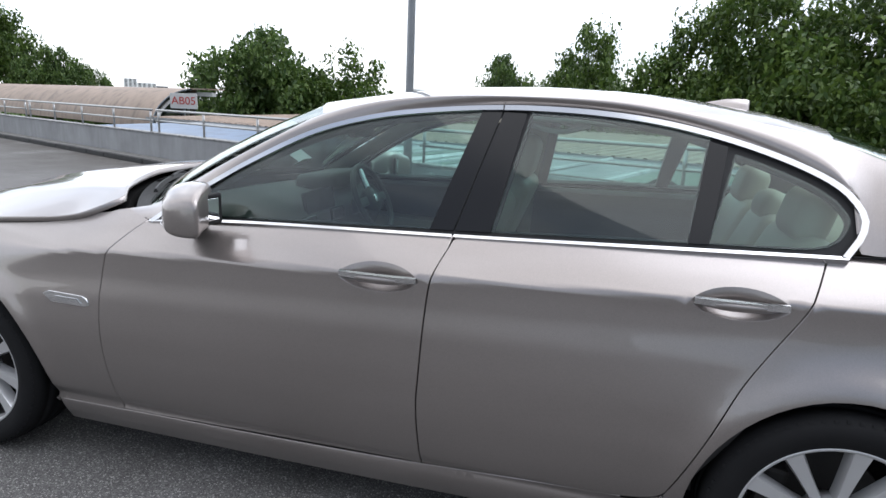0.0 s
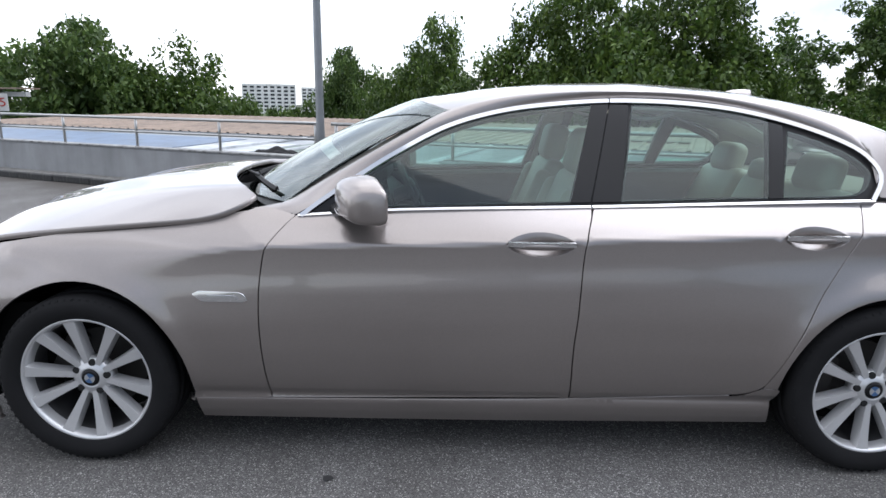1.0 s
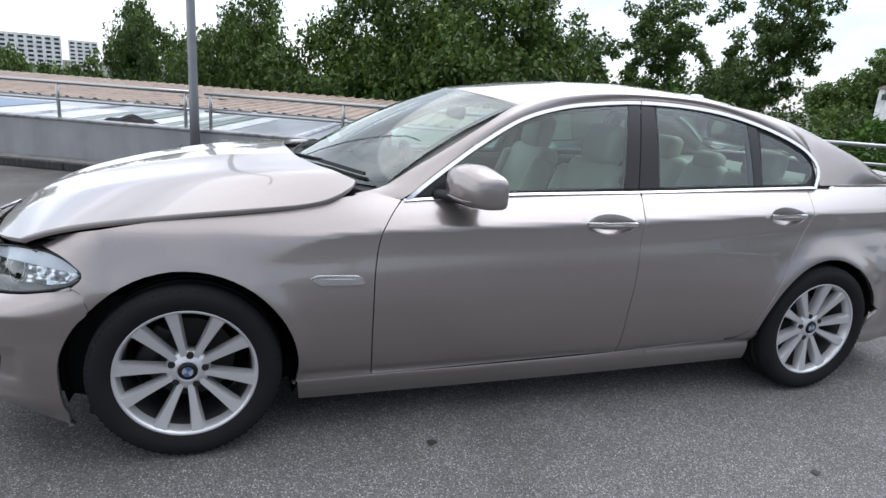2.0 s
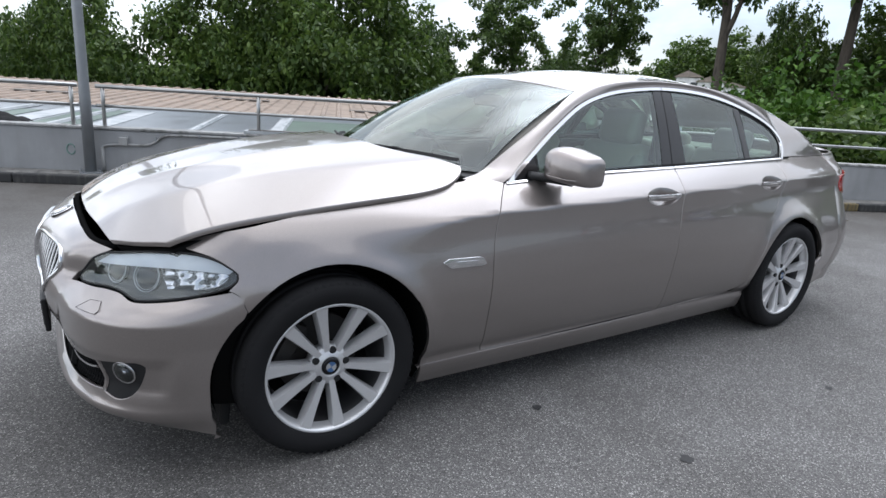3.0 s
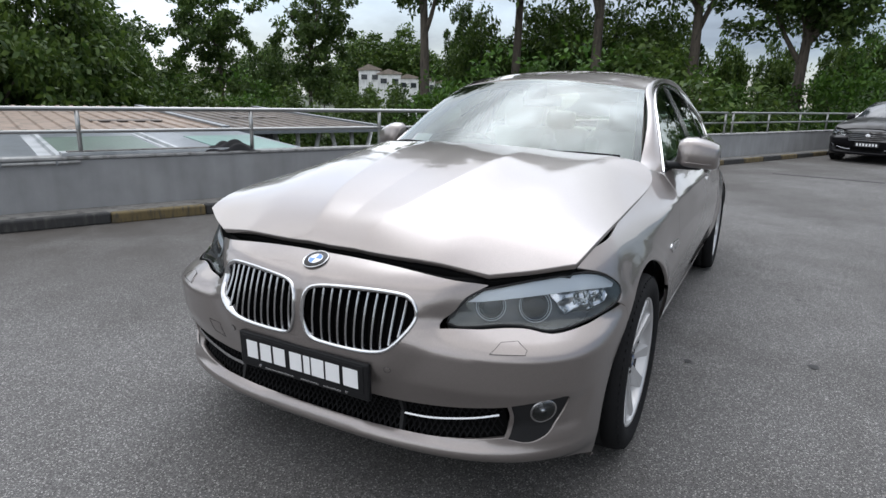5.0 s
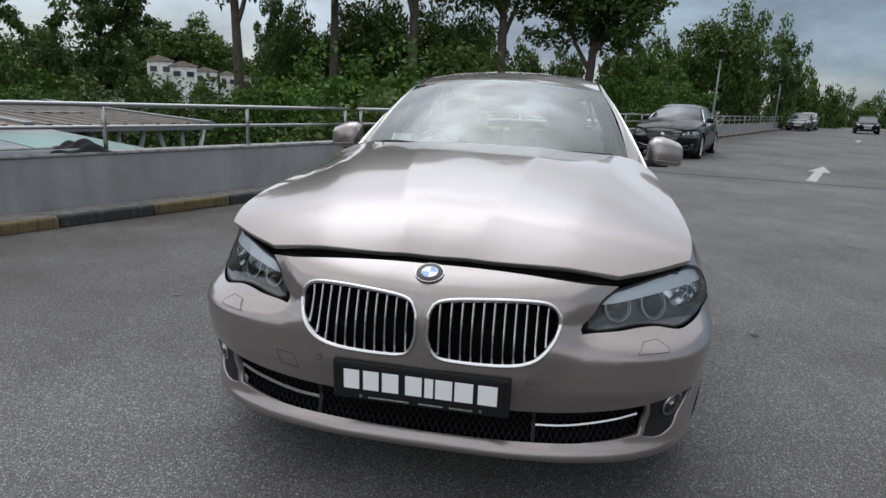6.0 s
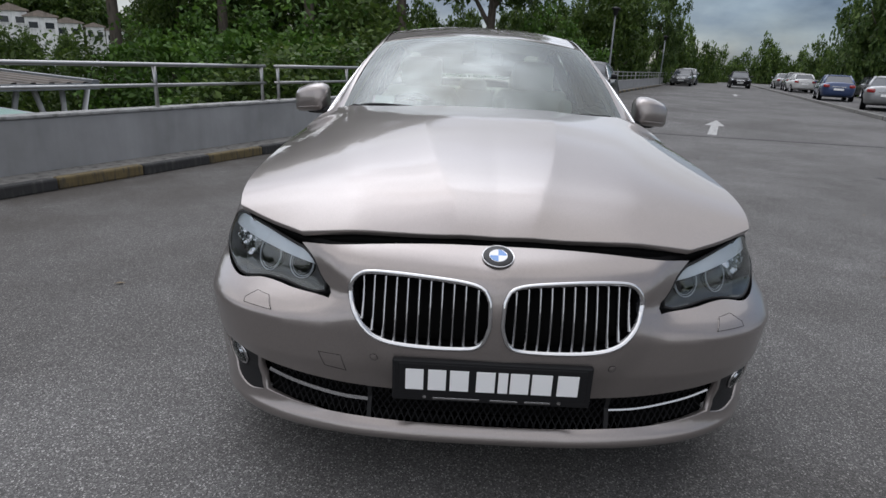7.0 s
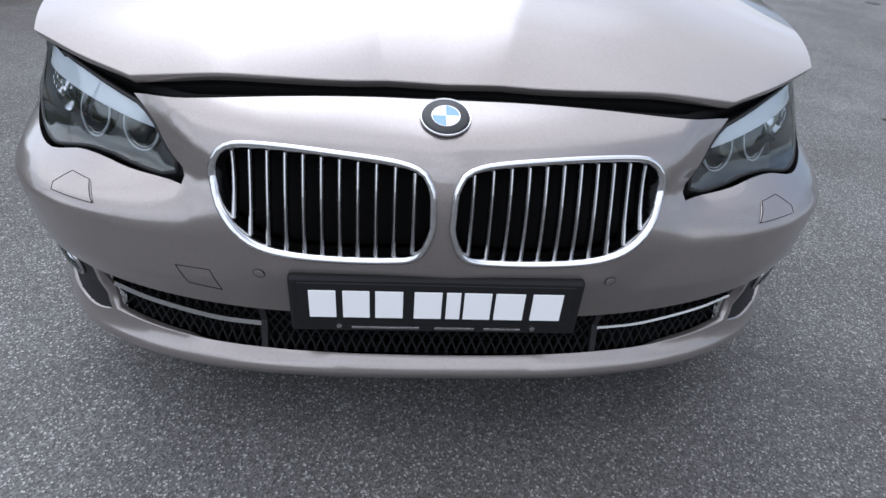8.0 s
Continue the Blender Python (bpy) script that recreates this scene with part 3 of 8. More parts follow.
def nose_push(h, z):
    """Relief of the nose: the block round the grilles, the shelf under the lamps."""
    h = np.abs(h)
    hb = h - 0.6 * (z - 0.6)
    d = 0.022 * (1 - step01(0.345, 0.485, hb)) * step01(0.38, 0.50, z) * (1 - step01(0.70, 0.79, z))
    rise = 0.004 * np.logaddexp(0, (z - SHELF_Z) / 0.004)
    d = d - np.minimum(0.40 * rise, 0.026) * step01(0.345, 0.485, hb) * (1 - step01(0.72, 0.8, z))
    d = d + 0.014 * (1 - step01(0.255, 0.275, z)) * step01(0.19, 0.215, z)
    d = d + 0.010 * np.exp(-(((h - 0.0) / 0.05) ** 2)) * step01(0.40, 0.55, z) * (1 - step01(0.72, 0.78, z))
    return d


def nose_w(z):
    """Half the nose's width where it meets the wings; the bumper keeps its width down to the lip."""
    z = np.asarray(z, float)
    return side_w(np.full_like(z, XC), np.where(z < 0.46, 0.46 - 0.3 * (0.46 - z), z))


def ring(P):
    """The body wall by (u, z): u runs from the nose (0) to the flank (|u|=1 at XC, then metres); the sign picks the side."""
    u, z = P[:, 0], P[:, 1]
    s, a = np.sign(u + 1e-12), np.abs(u)
    th = np.clip(a, 0, 1) * math.pi / 2
    xf, wc = nose_x(z), nose_w(z)
    q = ns(z)
    c, n = np.cos(np.minimum(th, math.pi / 2 - 1e-9)) ** (2 / q), np.sin(np.maximum(th, 1e-7)) ** (2 / q)
    x = XC - (XC - xf) * c
    y = wc * n
    d = nose_push(y, z) * c
    # scoop round the fog lamps, with a crease at its outer side
    sc = 0.013 * step01(0.10, 0.6, np.abs(y)) * (1 - step01(0.72, 0.80, np.clip(a, 0, 2) - 0.35 * (z - 0.36))) * step01(0.295, 0.34, z) * (1 - step01(0.395, 0.46, z))
    y = y - sc * n * 0.8
    d = d - sc * c
    xs = XC + np.clip(a - 1, 0, None)
    front = a <= 1
    x, y = np.where(front, x - d, xs), np.where(front, y, side_w(xs, z))
    return np.stack([x, s * y, z], 1)


def u_of_y(y, z):
    w = nose_w(z)
    return math.copysign(math.asin(min(1.0, (abs(y) / float(w)) ** (float(ns(z)) / 2))) / (math.pi / 2), y)


def u_of_x(x, z):
    if x > XC:
        return 1 + x - XC
    return math.acos(min(1.0, max(0.0, (XC - x) / (XC - float(nose_x(z)))) ** (float(ns(z)) / 2))) / (math.pi / 2)


def flank_fn(s):
    return lambda P: np.stack([P[:, 0], s * side_w(P[:, 0], P[:, 1]), P[:, 1]], 1)


def glass_fn(s):
    """The tumblehome of the side windows."""
    return lambda P: np.stack([P[:, 0], s * (0.79 - (P[:, 1] - 0.95) * 0.47 - 0.25 * (P[:, 1] - 0.95) ** 2 - 0.012 * (P[:, 0] - 0.3) ** 2), P[:, 1]], 1)


hood_c = pchip([-2.26, -2.20, -2.1, -2.0, -1.77, -1.54, -1.3, -1.1, -0.95, -0.7], [0.725, 0.768, 0.836, 0.884, 0.952, 1.003, 1.040, 1.060, 1.068, 1.07])
hood_e = pchip([-2.26, -2.2, -2.1, -2.04, -1.98, -1.82, -1.64, -1.445, -1.23, -1.03, -0.93, -0.86, -0.7], [0.64, 0.67, 0.724, 0.764, 0.808, 0.854, 0.879, 0.900, 0.919, 0.935, 0.958, 0.975, 1.0])
hood_c, hood_e = eased(hood_c, 0.035), eased(hood_e, 0.055)
hood_pop = lambda x: 0.030 * np.clip((-0.95 - np.asarray(x, float)) / 1.1, 0, 1.2)
hood_ridge = eased(pchip([-2.3, -2.1, -1.9, -1.6, -1.2, -0.9], [0.075, 0.112, 0.170, 0.222, 0.262, 0.275]), 0.03)
hood_outer = lambda x: 0.40 + 0.2 * np.clip((np.asarray(x, float) + 2.1) / 1.05, -0.1, 1.1)


def hood_z(x, y):
    """Height of the bonnet: a flat middle between two sharp creases, and shoulders that fall to the wings past an outer fold."""
    h = np.abs(y)
    zc, ze = hood_c(x), hood_e(x)
    o = hood_outer(x)
    a = 0.16 + 0.16 * step01(-2.1, -1.2, x)
    rest, into = (1 - a) / (0.8 - o), 2 * a / o
    jump = 0.82 * (rest - into)
    q = (1 - a - (into + jump) * (0.8 - o)) / (0.8 - o) ** 2
    w = 0.018
    t = w * np.logaddexp(0, (h - o) / w)
    g = a * (h / o) ** 2 + jump * t + (q - a / o**2) * t * t
    z = zc - (zc - ze) * g
    d = h - hood_ridge(x)
    r = 0.006 + 0.008 * (1 - step01(-2.1, -1.75, x))
    e = np.sqrt(d * d + r * r) - r
    return z + 0.0135 * np.exp(-e / np.where(d > 0, 0.085, 0.26)) * step01(-2.3, -2.05, x) * (1 - 0.65 * step01(-1.4, -1.1, x))


def hood_fn(P):
    return np.stack([P[:, 0], P[:, 1], hood_z(P[:, 0], P[:, 1])], 1)


roof_c = pchip([-0.40, -0.30, -0.10, 0.114, 0.356, 0.63, 0.92, 1.22, 1.47, 1.6], [1.345, 1.377, 1.409, 1.437, 1.456, 1.462, 1.449, 1.414, 1.366, 1.335])


def roof_fn(P):
    x, y = P[:, 0], P[:, 1]
    return np.stack([x, y, roof_c(x) - (0.052 + 0.019 * (1 - step01(-0.2, 0.25, x))) * (np.abs(y) / 0.56) ** 2.3], 1)


def screen_fn(P):
    """The windscreen: across (-1..1) and up (0..1)."""
    u, v = P[:, 0], P[:, 1]
    y = u * (0.69 - 0.135 * v)
    x0, x1 = -1.085 + 0.325 * u * u, -0.30 + 0.155 * u * u
    z0, z1 = 0.975 + 0.01 * u * u, 1.378 - 0.045 * u * u
    b = 0.028 * 4 * v * (1 - v)
    return np.stack([x0 + (x1 - x0) * v - b * 0.46, y, z0 + (z1 - z0) * v + b * 0.88], 1)


def rear_fn(P):
    """The rear window: across (-1..1) and up (0..1)."""
    u, v = P[:, 0], P[:, 1]
    y = u * (0.66 - 0.12 * v)
    x0, x1 = 2.02 - 0.16 * u * u, 1.47 - 0.05 * u * u
    z0, z1 = 1.135 - 0.02 * u * u, 1.368 - 0.042 * u * u
    b = 0.02 * 4 * v * (1 - v)
    return np.stack([x0 + (x1 - x0) * v + b * 0.4, y, z0 + (z1 - z0) * v + b * 0.9], 1)


# window line: outer edge of the bright trim, by x and z
DLO = [(-0.685, 0.955), (-0.60, 1.017), (-0.482, 1.096), (-0.344, 1.181), (-0.152, 1.280), (0.045, 1.338), (0.246, 1.368), (0.495, 1.386), (0.764, 1.381),
       (1.0, 1.354), (1.234, 1.296), (1.412, 1.223), (1.485, 1.15), (1.487, 1.09), (1.445, 1.025)]
dlo = smooth_line(DLO, 90)


def inset(line, d):
    """The line moved inwards (towards the window's middle)."""
    t = np.gradient(line, axis=0)
    t /= np.linalg.norm(t, axis=1)[:, None]
    n = np.stack([t[:, 1], -t[:, 0]], 1)
    return line + n * d


def cut(line, x0, x1):
    m = (line[:, 0] >= x0) & (line[:, 0] <= x1)
    return line[m]


ARCH_F, ARCH_R = 0.392, 0.376


def arch(ax, r, a0, a1, n=26):
    t = np.radians(np.linspace(a0, a1, n))
    return np.stack([ax + r * np.cos(t), HUB_Z + r * np.sin(t)], 1)


GAP_F = [(-0.700, 0.948), (-0.729, 0.922), (-0.772, 0.872), (-0.795, 0.83), (-0.813, 0.717), (-0.818, 0.587), (-0.815, 0.409), (-0.803, 0.252)]
GAP_B = [(0.392, 0.985), (0.353, 0.863), (0.337, 0.607), (0.330, 0.475), (0.338, 0.262)]
GAP_R = [(1.40, 1.02), (1.352, 0.92), (1.319, 0.86), (1.215, 0.700), (1.139, 0.533), (1.076, 0.381), (1.055, 0.335), (1.01, 0.308), (0.94, 0.296)]
G = 0.0032  # half of a shut line


def off_x(pts, d):
    return [(x + d, z) for x, z in pts]


car = thing("car", "champagne metallic four-door saloon with its bonnet unlatched, on asphalt", "car")


def build_panels(s, side):
    fn = flank_fn(s)
    # front wing
    hood_line = [(x, float(hood_e(x)) - 0.004 - float(hood_pop(x))) for x in (-0.90, -0.96, -1.03, -1.23, -1.445, -1.64, -1.82, -1.93, -1.95)]
    hood_line[0] = (-0.885, 0.958)
    top = join_lines([(-0.700 - G, 0.950), (-0.76, 0.962), (-0.82, 0.972), (-0.885, 0.960)], hood_line, step=0.02)
    front = [(-1.95, hood_line[-1][1]), (-1.935, 0.778), (-1.865, 0.756), (-1.812, 0.720), (-1.796, 0.702), (-1.802, 0.681), (-1.83, 0.657)]
    a = arch(AXLE_F, ARCH_F, 138.3, -14)
    seam = [front[-1], (-1.80, 0.638), tuple(a[0])]
    back = off_x(GAP_F, -G)[::-1]
    line = np.vstack([join_lines([tuple(a[-1]), (-1.095, 0.243), (-0.803 - G, 0.247)], step=0.02), join_lines(back, step=0.02), top,
                      join_lines(front, step=0.015), join_lines(seam, step=0.015), a])
    panel("front_wing", line, lambda P: np.where((P[:, :1] < XC), np.stack([P[:, 0], s * wing_nose(P), P[:, 1]], 1), fn(P)), "paint", car, step=0.03, scale=(1.0, 0.5))
    # doors
    bot = 0.2505
    belt = [(x, float(belt_z(x)) + 0.009) for x in np.linspace(-0.70, 0.392, 9)]
    fd = np.vstack([join_lines(off_x(GAP_F, G), step=0.02), join_lines([(-0.803 + G, bot), (0.338 - G, 0.266)], step=0.03),
                    join_lines(off_x(GAP_B, -G)[::-1], step=0.02), join_lines([(x - G, z) for x, z in belt[::-1]], step=0.03)])
    pocket_f = ellipse(0.195, 0.874, 0.128, 0.042)
    door_f = panel("front_door", fd, fn, "paint", car, holes=[pocket_f], step=0.035, scale=(1.0, 0.4))
    belt = [(x, float(belt_z(x)) + 0.009) for x in np.linspace(0.392, 1.40, 9)]
    rd = np.vstack([join_lines(off_x(GAP_B, G), step=0.02), join_lines([(0.338 + G, 0.266), (0.94, 0.294)], step=0.03),
                    join_lines(off_x(GAP_R, -G)[::-1], step=0.02), join_lines([(x, z) for x, z in belt[::-1]], step=0.03)])
    pocket_r = ellipse(1.185, 0.905, 0.122, 0.041)
    door_r = panel("rear_door", rd, fn, "paint", car, holes=[pocket_r], step=0.035, scale=(1.0, 0.4))
    for door, (cx, cz, w, hgt) in ((door_f, (0.195, 0.874, 0.128, 0.042)), (door_r, (1.185, 0.905, 0.122, 0.041))):
        build_handle(door, s, cx, cz, w, hgt)
    # rear quarter, from the door to the tail
    aq = arch(AXLE_R, ARCH_R, 187, 20)
    up = [(1.40 + G, 1.024), (1.46, 1.03), (1.6, 1.035), (1.9, 1.04), (2.15, 1.04)]
    q = np.vstack([join_lines([(1.055 + G, 0.331), (1.118, 0.331), tuple(aq[0])], step=0.02), aq,
                   join_lines([tuple(aq[-1]), (1.95, 0.40), (2.12, 0.40)], step=0.03), join_lines([(2.12, 0.40), (2.15, 1.04)], step=0.03),
                   join_lines(up[::-1], step=0.03), join_lines(off_x(GAP_R[:7], G), step=0.02)])
    panel("rear_quarter", q, fn, "paint", car, step=0.035, scale=(1.0, 0.4))
    # sill
    sill = np.vstack([join_lines([(-1.093, 0.240), (-0.8, 0.243), (0.34, 0.260), (0.93, 0.288), (1.0, 0.298), (1.05, 0.3265), (1.112, 0.3265)], step=0.03),
                      join_lines([(1.112, 0.3265), (1.106, 0.25), (1.122, 0.160)], step=0.02), join_lines([(1.122, 0.160), (0, 0.146), (-1.085, 0.146)], step=0.03),
                      join_lines([(-1.085, 0.146), (-1.093, 0.240)], step=0.02)])
    panel("sill", sill, fn, "paint", car, step=0.03, flange=0.02, scale=(1.0, 0.5))
    # side windows and pillars
    gf = glass_fn(s)
    inner = inset(dlo, 0.022)
    lowz = lambda x: float(belt_z(x)) + 0.024
    zline = lambda x, z0: np.interp(x, inner[:, 0], inner[:, 1])
    front_glass = np.vstack([cut(inner, -0.50, 0.41), join_lines([(0.425, zline(0.425, 0)), (0.318, lowz(0.318))], step=0.03), join_lines([(0.318, lowz(0.318)), (-0.50, lowz(-0.5))], step=0.03),
                             join_lines([(-0.50, lowz(-0.5)), tuple(cut(inner, -0.50, 0.41)[0])], step=0.03)])
    panel("window_pane", front_glass, gf, "glass_side", door_f, step=0.06, flange=0.004, label="green-tinted side glass")
    quarter = np.vstack([cut(inner, -0.66, -0.512), join_lines([tuple(cut(inner, -0.66, -0.512)[-1]), (-0.512, lowz(-0.512)), (-0.645, 0.962)], step=0.02)])
    panel("mirror_sail", quarter, gf, "gloss_black", door_f, step=0.05, flange=0.01, label="black mirror sail triangle")
    rear_glass = np.vstack([cut(inner, 0.56, 1.09), join_lines([(1.098, zline(1.098, 0)), (1.056, lowz(1.056))], step=0.03), join_lines([(1.056, lowz(1.056)), (0.502, lowz(0.502))], step=0.03),
                            join_lines([(0.502, lowz(0.502)), tuple(cut(inner, 0.56, 1.09)[0])], step=0.03)])
    panel("window_pane", rear_glass, gf, "glass_side", door_r, step=0.06, flange=0.004, label="green-tinted side glass")
    tail_line = inset(dlo, 0.04)
    tl = tail_line[(tail_line[:, 0] > 1.145) & (tail_line[:, 1] > 1.06)]
    fixed = np.vstack([tl, join_lines([tuple(tl[-1]), (1.36, lowz(1.36)), (1.104, lowz(1.104))], step=0.03), join_lines([(1.104, lowz(1.104)), tuple(tl[0])], step=0.03)])
    panel("quarter_pane", fixed, gf, "glass_side", door_r, step=0.06, flange=0.004, label="green-tinted quarter glass")
    blk = lambda P: gf(P) + np.array([0, -s * 0.004, 0])
    edge = inset(dlo, 0.012)
    surround = np.vstack([edge, join_lines([tuple(edge[-1]), (1.43, lowz(1.43) - 0.012), (-0.6, lowz(-0.6) - 0.012), tuple(edge[0])], step=0.03)])
    panel("window_frame", surround, blk, "black_plastic", car, holes=[shrink(front_glass, 0.006), shrink(rear_glass, 0.006), shrink(fixed, 0.004)], step=0.05, flange=0.03, label="black window frames")
    out_b = lambda P: gf(P) + np.array([0, s * 0.003, 0])
    pil_f = np.array([(0.414, zline(0.414, 0) + 0.004), (0.478, 1.364), (0.386, lowz(0.386)), (0.314, lowz(0.314))])
    panel("pillar_cover", join_lines(*[[tuple(pil_f[i]), tuple(pil_f[(i + 1) % 4])] for i in range(4)], step=0.03), out_b, "gloss_black", door_f, step=0.05, flange=0.008, label="gloss black pillar cover")
    pil_r = np.array([(0.485, 1.364), (0.556, 1.362), (0.500, lowz(0.5)), (0.394, lowz(0.394))])
    panel("pillar_cover", join_lines(*[[tuple(pil_r[i]), tuple(pil_r[(i + 1) % 4])] for i in range(4)], step=0.03), out_b, "gloss_black", door_r, step=0.05, flange=0.008, label="gloss black pillar cover")
    div = np.array([(1.094, 1.306), (1.144, 1.294), (1.106, lowz(1.1)), (1.052, lowz(1.05))])
    panel("window_bar", join_lines(*[[tuple(div[i]), tuple(div[(i + 1) % 4])] for i in range(4)], step=0.03), out_b, "gloss_black", door_r, step=0.05, flange=0.008, label="black quarter window bar")
    # bright trim round the windows
    flat = [(-0.0095, -0.004), (0.0095, -0.004), (0.0075, 0.004), (-0.0075, 0.004)]
    mid = inset(dlo, 0.009)
    for a, b, owner in ((-0.70, 0.478, door_f), (0.482, 1.6, door_r)):
        seg = mid[(mid[:, 0] > a) & (mid[:, 0] < b) & ((mid[:, 0] < 1.3) | (b > 1))]
        at_post = [[0.480, np.interp(0.480, mid[:60, 0], mid[:60, 1])]]
        seg = np.vstack([seg, at_post] if owner is door_f else [np.array(at_post) + [0.004, 0], seg[seg[:, 0] > 0.49]])
        pts = gf(seg) + np.array([0, s * 0.007, 0.0])
        w = 0.0100 if owner is door_f else 0.0106
        prof = [(-w, -0.004), (w, -0.004), (w * 0.8, 0.005), (-w * 0.8, 0.005)]
        part("bright_trim", sweep(pts, prof, (0, s * 0.9, 0.4)), "chrome", owner, "polished bright window trim")
    for x0, x1, owner in ((-0.69, 0.386, door_f), (0.392, 1.445, door_r)):
        xs = np.linspace(x0, x1, 24)
        pts = np.stack([xs, s * (glass_y(xs, belt_z(xs) + 0.010) + 0.008), belt_z(xs) + 0.006], 1)
        part("belt_trim", sweep(pts, [(-0.007, -0.012), (0.007, -0.012), (0.0055, 0.005), (-0.0055, 0.005)], (0, s * 0.6, 0.8)), "chrome", owner, "polished belt-line trim")
    # roof rail: from the foot of the windscreen pillar over the doors to the rear shoulder
    outer = gf(dlo[(dlo[:, 1] > 1.0) & ((dlo[:, 0] < 1.3) | (dlo[:, 1] > 1.045))])
    o3 = np.vstack([[(-0.735, s * 0.772, 0.944), (-0.70, s * 0.776, 0.952), (-0.66, s * 0.772, 0.974)], outer, [(x, s * (float(side_w(x, 1.036)) + 0.003), 1.037) for x in (1.51, 1.6, 1.85, 2.13)]])
    i3 = [(-0.875, 0.732, 0.964), (-0.80, 0.708, 0.976), (-0.745, 0.686, 0.992), (-0.6, 0.668, 1.078), (-0.45, 0.643, 1.165), (-0.3, 0.606, 1.25), (-0.15, 0.56, 1.33), (0.05, 0.545, 1.382), (0.25, 0.54, 1.405), (0.5, 0.54, 1.414),
          (0.8, 0.54, 1.412), (1.1, 0.54, 1.384), (1.35, 0.545, 1.342), (1.5, 0.555, 1.302), (1.65, 0.60, 1.24), (1.85, 0.645, 1.155), (2.05, 0.612, 1.068)]
    i3 = [(x, s * y, z) for x, y, z in i3]
    loft("roof_rail", smooth_line(o3, 80), smooth_line(i3, 80), (0, s * 0.55, 0.62), 0.017, "paint", s)


def glass_y(x, z):
    return 0.79 - (z - 0.95) * 0.47 - 0.25 * (z - 0.95) ** 2 - 0.012 * (x - 0.3) ** 2


def wing_nose(P):
    """Half-width of the wing where it runs onto the rounded nose."""
    x, z = P[:, 0], P[:, 1]
    xf = nose_x(z)
    t = np.clip((XC - x) / (XC - xf), 0, 0.999)
    q = ns(z)
    return nose_w(z) * (1 - t**q) ** (1 / q)


def ellipse(cx, cz, w, h, n=40):
    """A pointed oval: the recess behind a door handle."""
    t = np.linspace(0, 2 * math.pi, n, endpoint=False)
    return np.stack([cx + w * np.cos(t), cz + h * np.sign(np.sin(t)) * np.abs(np.sin(t)) ** 1.25], 1)


def shrink(poly, d):
    """The outline moved inwards by about d."""
    poly = np.asarray(poly)
    c = poly.mean(0)
    v = poly - c
    r = np.linalg.norm(v, axis=1)[:, None]
    return c + v * np.clip((r - d) / r, 0, 1)


def loft(name, a, b, up, bulge, mat, s, n=9, parent=None):
    """A rounded strip between two lines, bulging outwards once clear of its foot."""
    grow = 0.15 + 0.85 * step01(0.0, 0.16, np.linspace(0, 1, len(a)))
    rows = []
    for k in range(n):
        t = k / (n - 1)
        rows.append(a * (1 - t) + b * t + np.asarray(up) * (bulge * 4 * t * (1 - t) * grow)[:, None])
    verts = np.vstack(rows)
    m = len(a)
    faces = [(r * m + i, r * m + i + 1, (r + 1) * m + i + 1, (r + 1) * m + i) for r in range(n - 1) for i in range(m - 1)]
    if s > 0:
        faces = [f[::-1] for f in faces]
    return mesh_ob(name, verts, faces, mat, parent or car)


def build_handle(door, s, cx, cz, w, hgt):
    """A scooped pocket with a grip bar and a bright strip along it."""
    y0 = float(side_w(cx, cz))
    bm = bmesh.new()
    n, rings = 40, 7
    loops = []
    for r in range(rings):
        t = r / (rings - 1)
        pts = ellipse(cx, cz, w * (1 - t), hgt * (1 - t), n)
        depth = 0.030 * (1 - (1 - t) ** 2)
        ys = side_w(pts[:, 0], pts[:, 1])
        ys = ys * (1 - t) + y0 * t - depth - 0.001
        loops.append([bm.verts.new((p[0], s * y, p[1])) for p, y in zip(pts, ys)])
    for a, b in zip(loops, loops[1:]):
        for k in range(n):
            bm.faces.new((a[k], a[(k + 1) % n], b[(k + 1) % n], b[k]))
    bmesh.ops.remove_doubles(bm, verts=bm.verts, dist=1e-5)
    part("handle_pocket", bm, "paint", door, smooth=True)
    xs = np.linspace(-1, 1, 28)
    bm = bmesh.new()
    rings = []
    for t in xs:
        k = max(0.03, (1 - abs(t) ** 2.6)) ** 0.8
        x = cx + t * (w - 0.004)
        y = float(side_w(x, cz)) + 0.001 + 0.010 * k - 0.006 * abs(t) ** 4
        prof = [(-0.010, -0.008), (0.004, -0.0155), (0.014, -0.006), (0.015, 0.002), (0.008, 0.0105), (-0.010, 0.008)]
        rings.append([bm.verts.new((x, s * (y + py * k - 0.008), cz - 0.001 + pz * k)) for py, pz in prof])
    for a, b in zip(rings, rings[1:]):
        for k in range(6):
            bm.faces.new((a[k], a[(k + 1) % 6], b[(k + 1) % 6], b[k]))
    bm.faces.new(rings[0])
    bm.faces.new(rings[-1])
    grip = part("door_handle", bm, "paint", door, smooth=True)
    pts = [(cx + t * (w - 0.008), s * (float(side_w(cx + t * (w - 0.008), cz)) + 0.0085 * max(0.03, 1 - abs(t) ** 2.6) ** 0.8 + 0.001), cz + 0.003) for t in xs]
    part("handle_strip", sweep(pts, [(-0.0105, -0.006), (0.0105, -0.006), (0.0075, 0.0055), (-0.0075, 0.0055)], (0, s, 0)), "chrome", grip, "bright handle strip")


for s, side in ((-1, "left"), (1, "right")):
    build_panels(s, side)

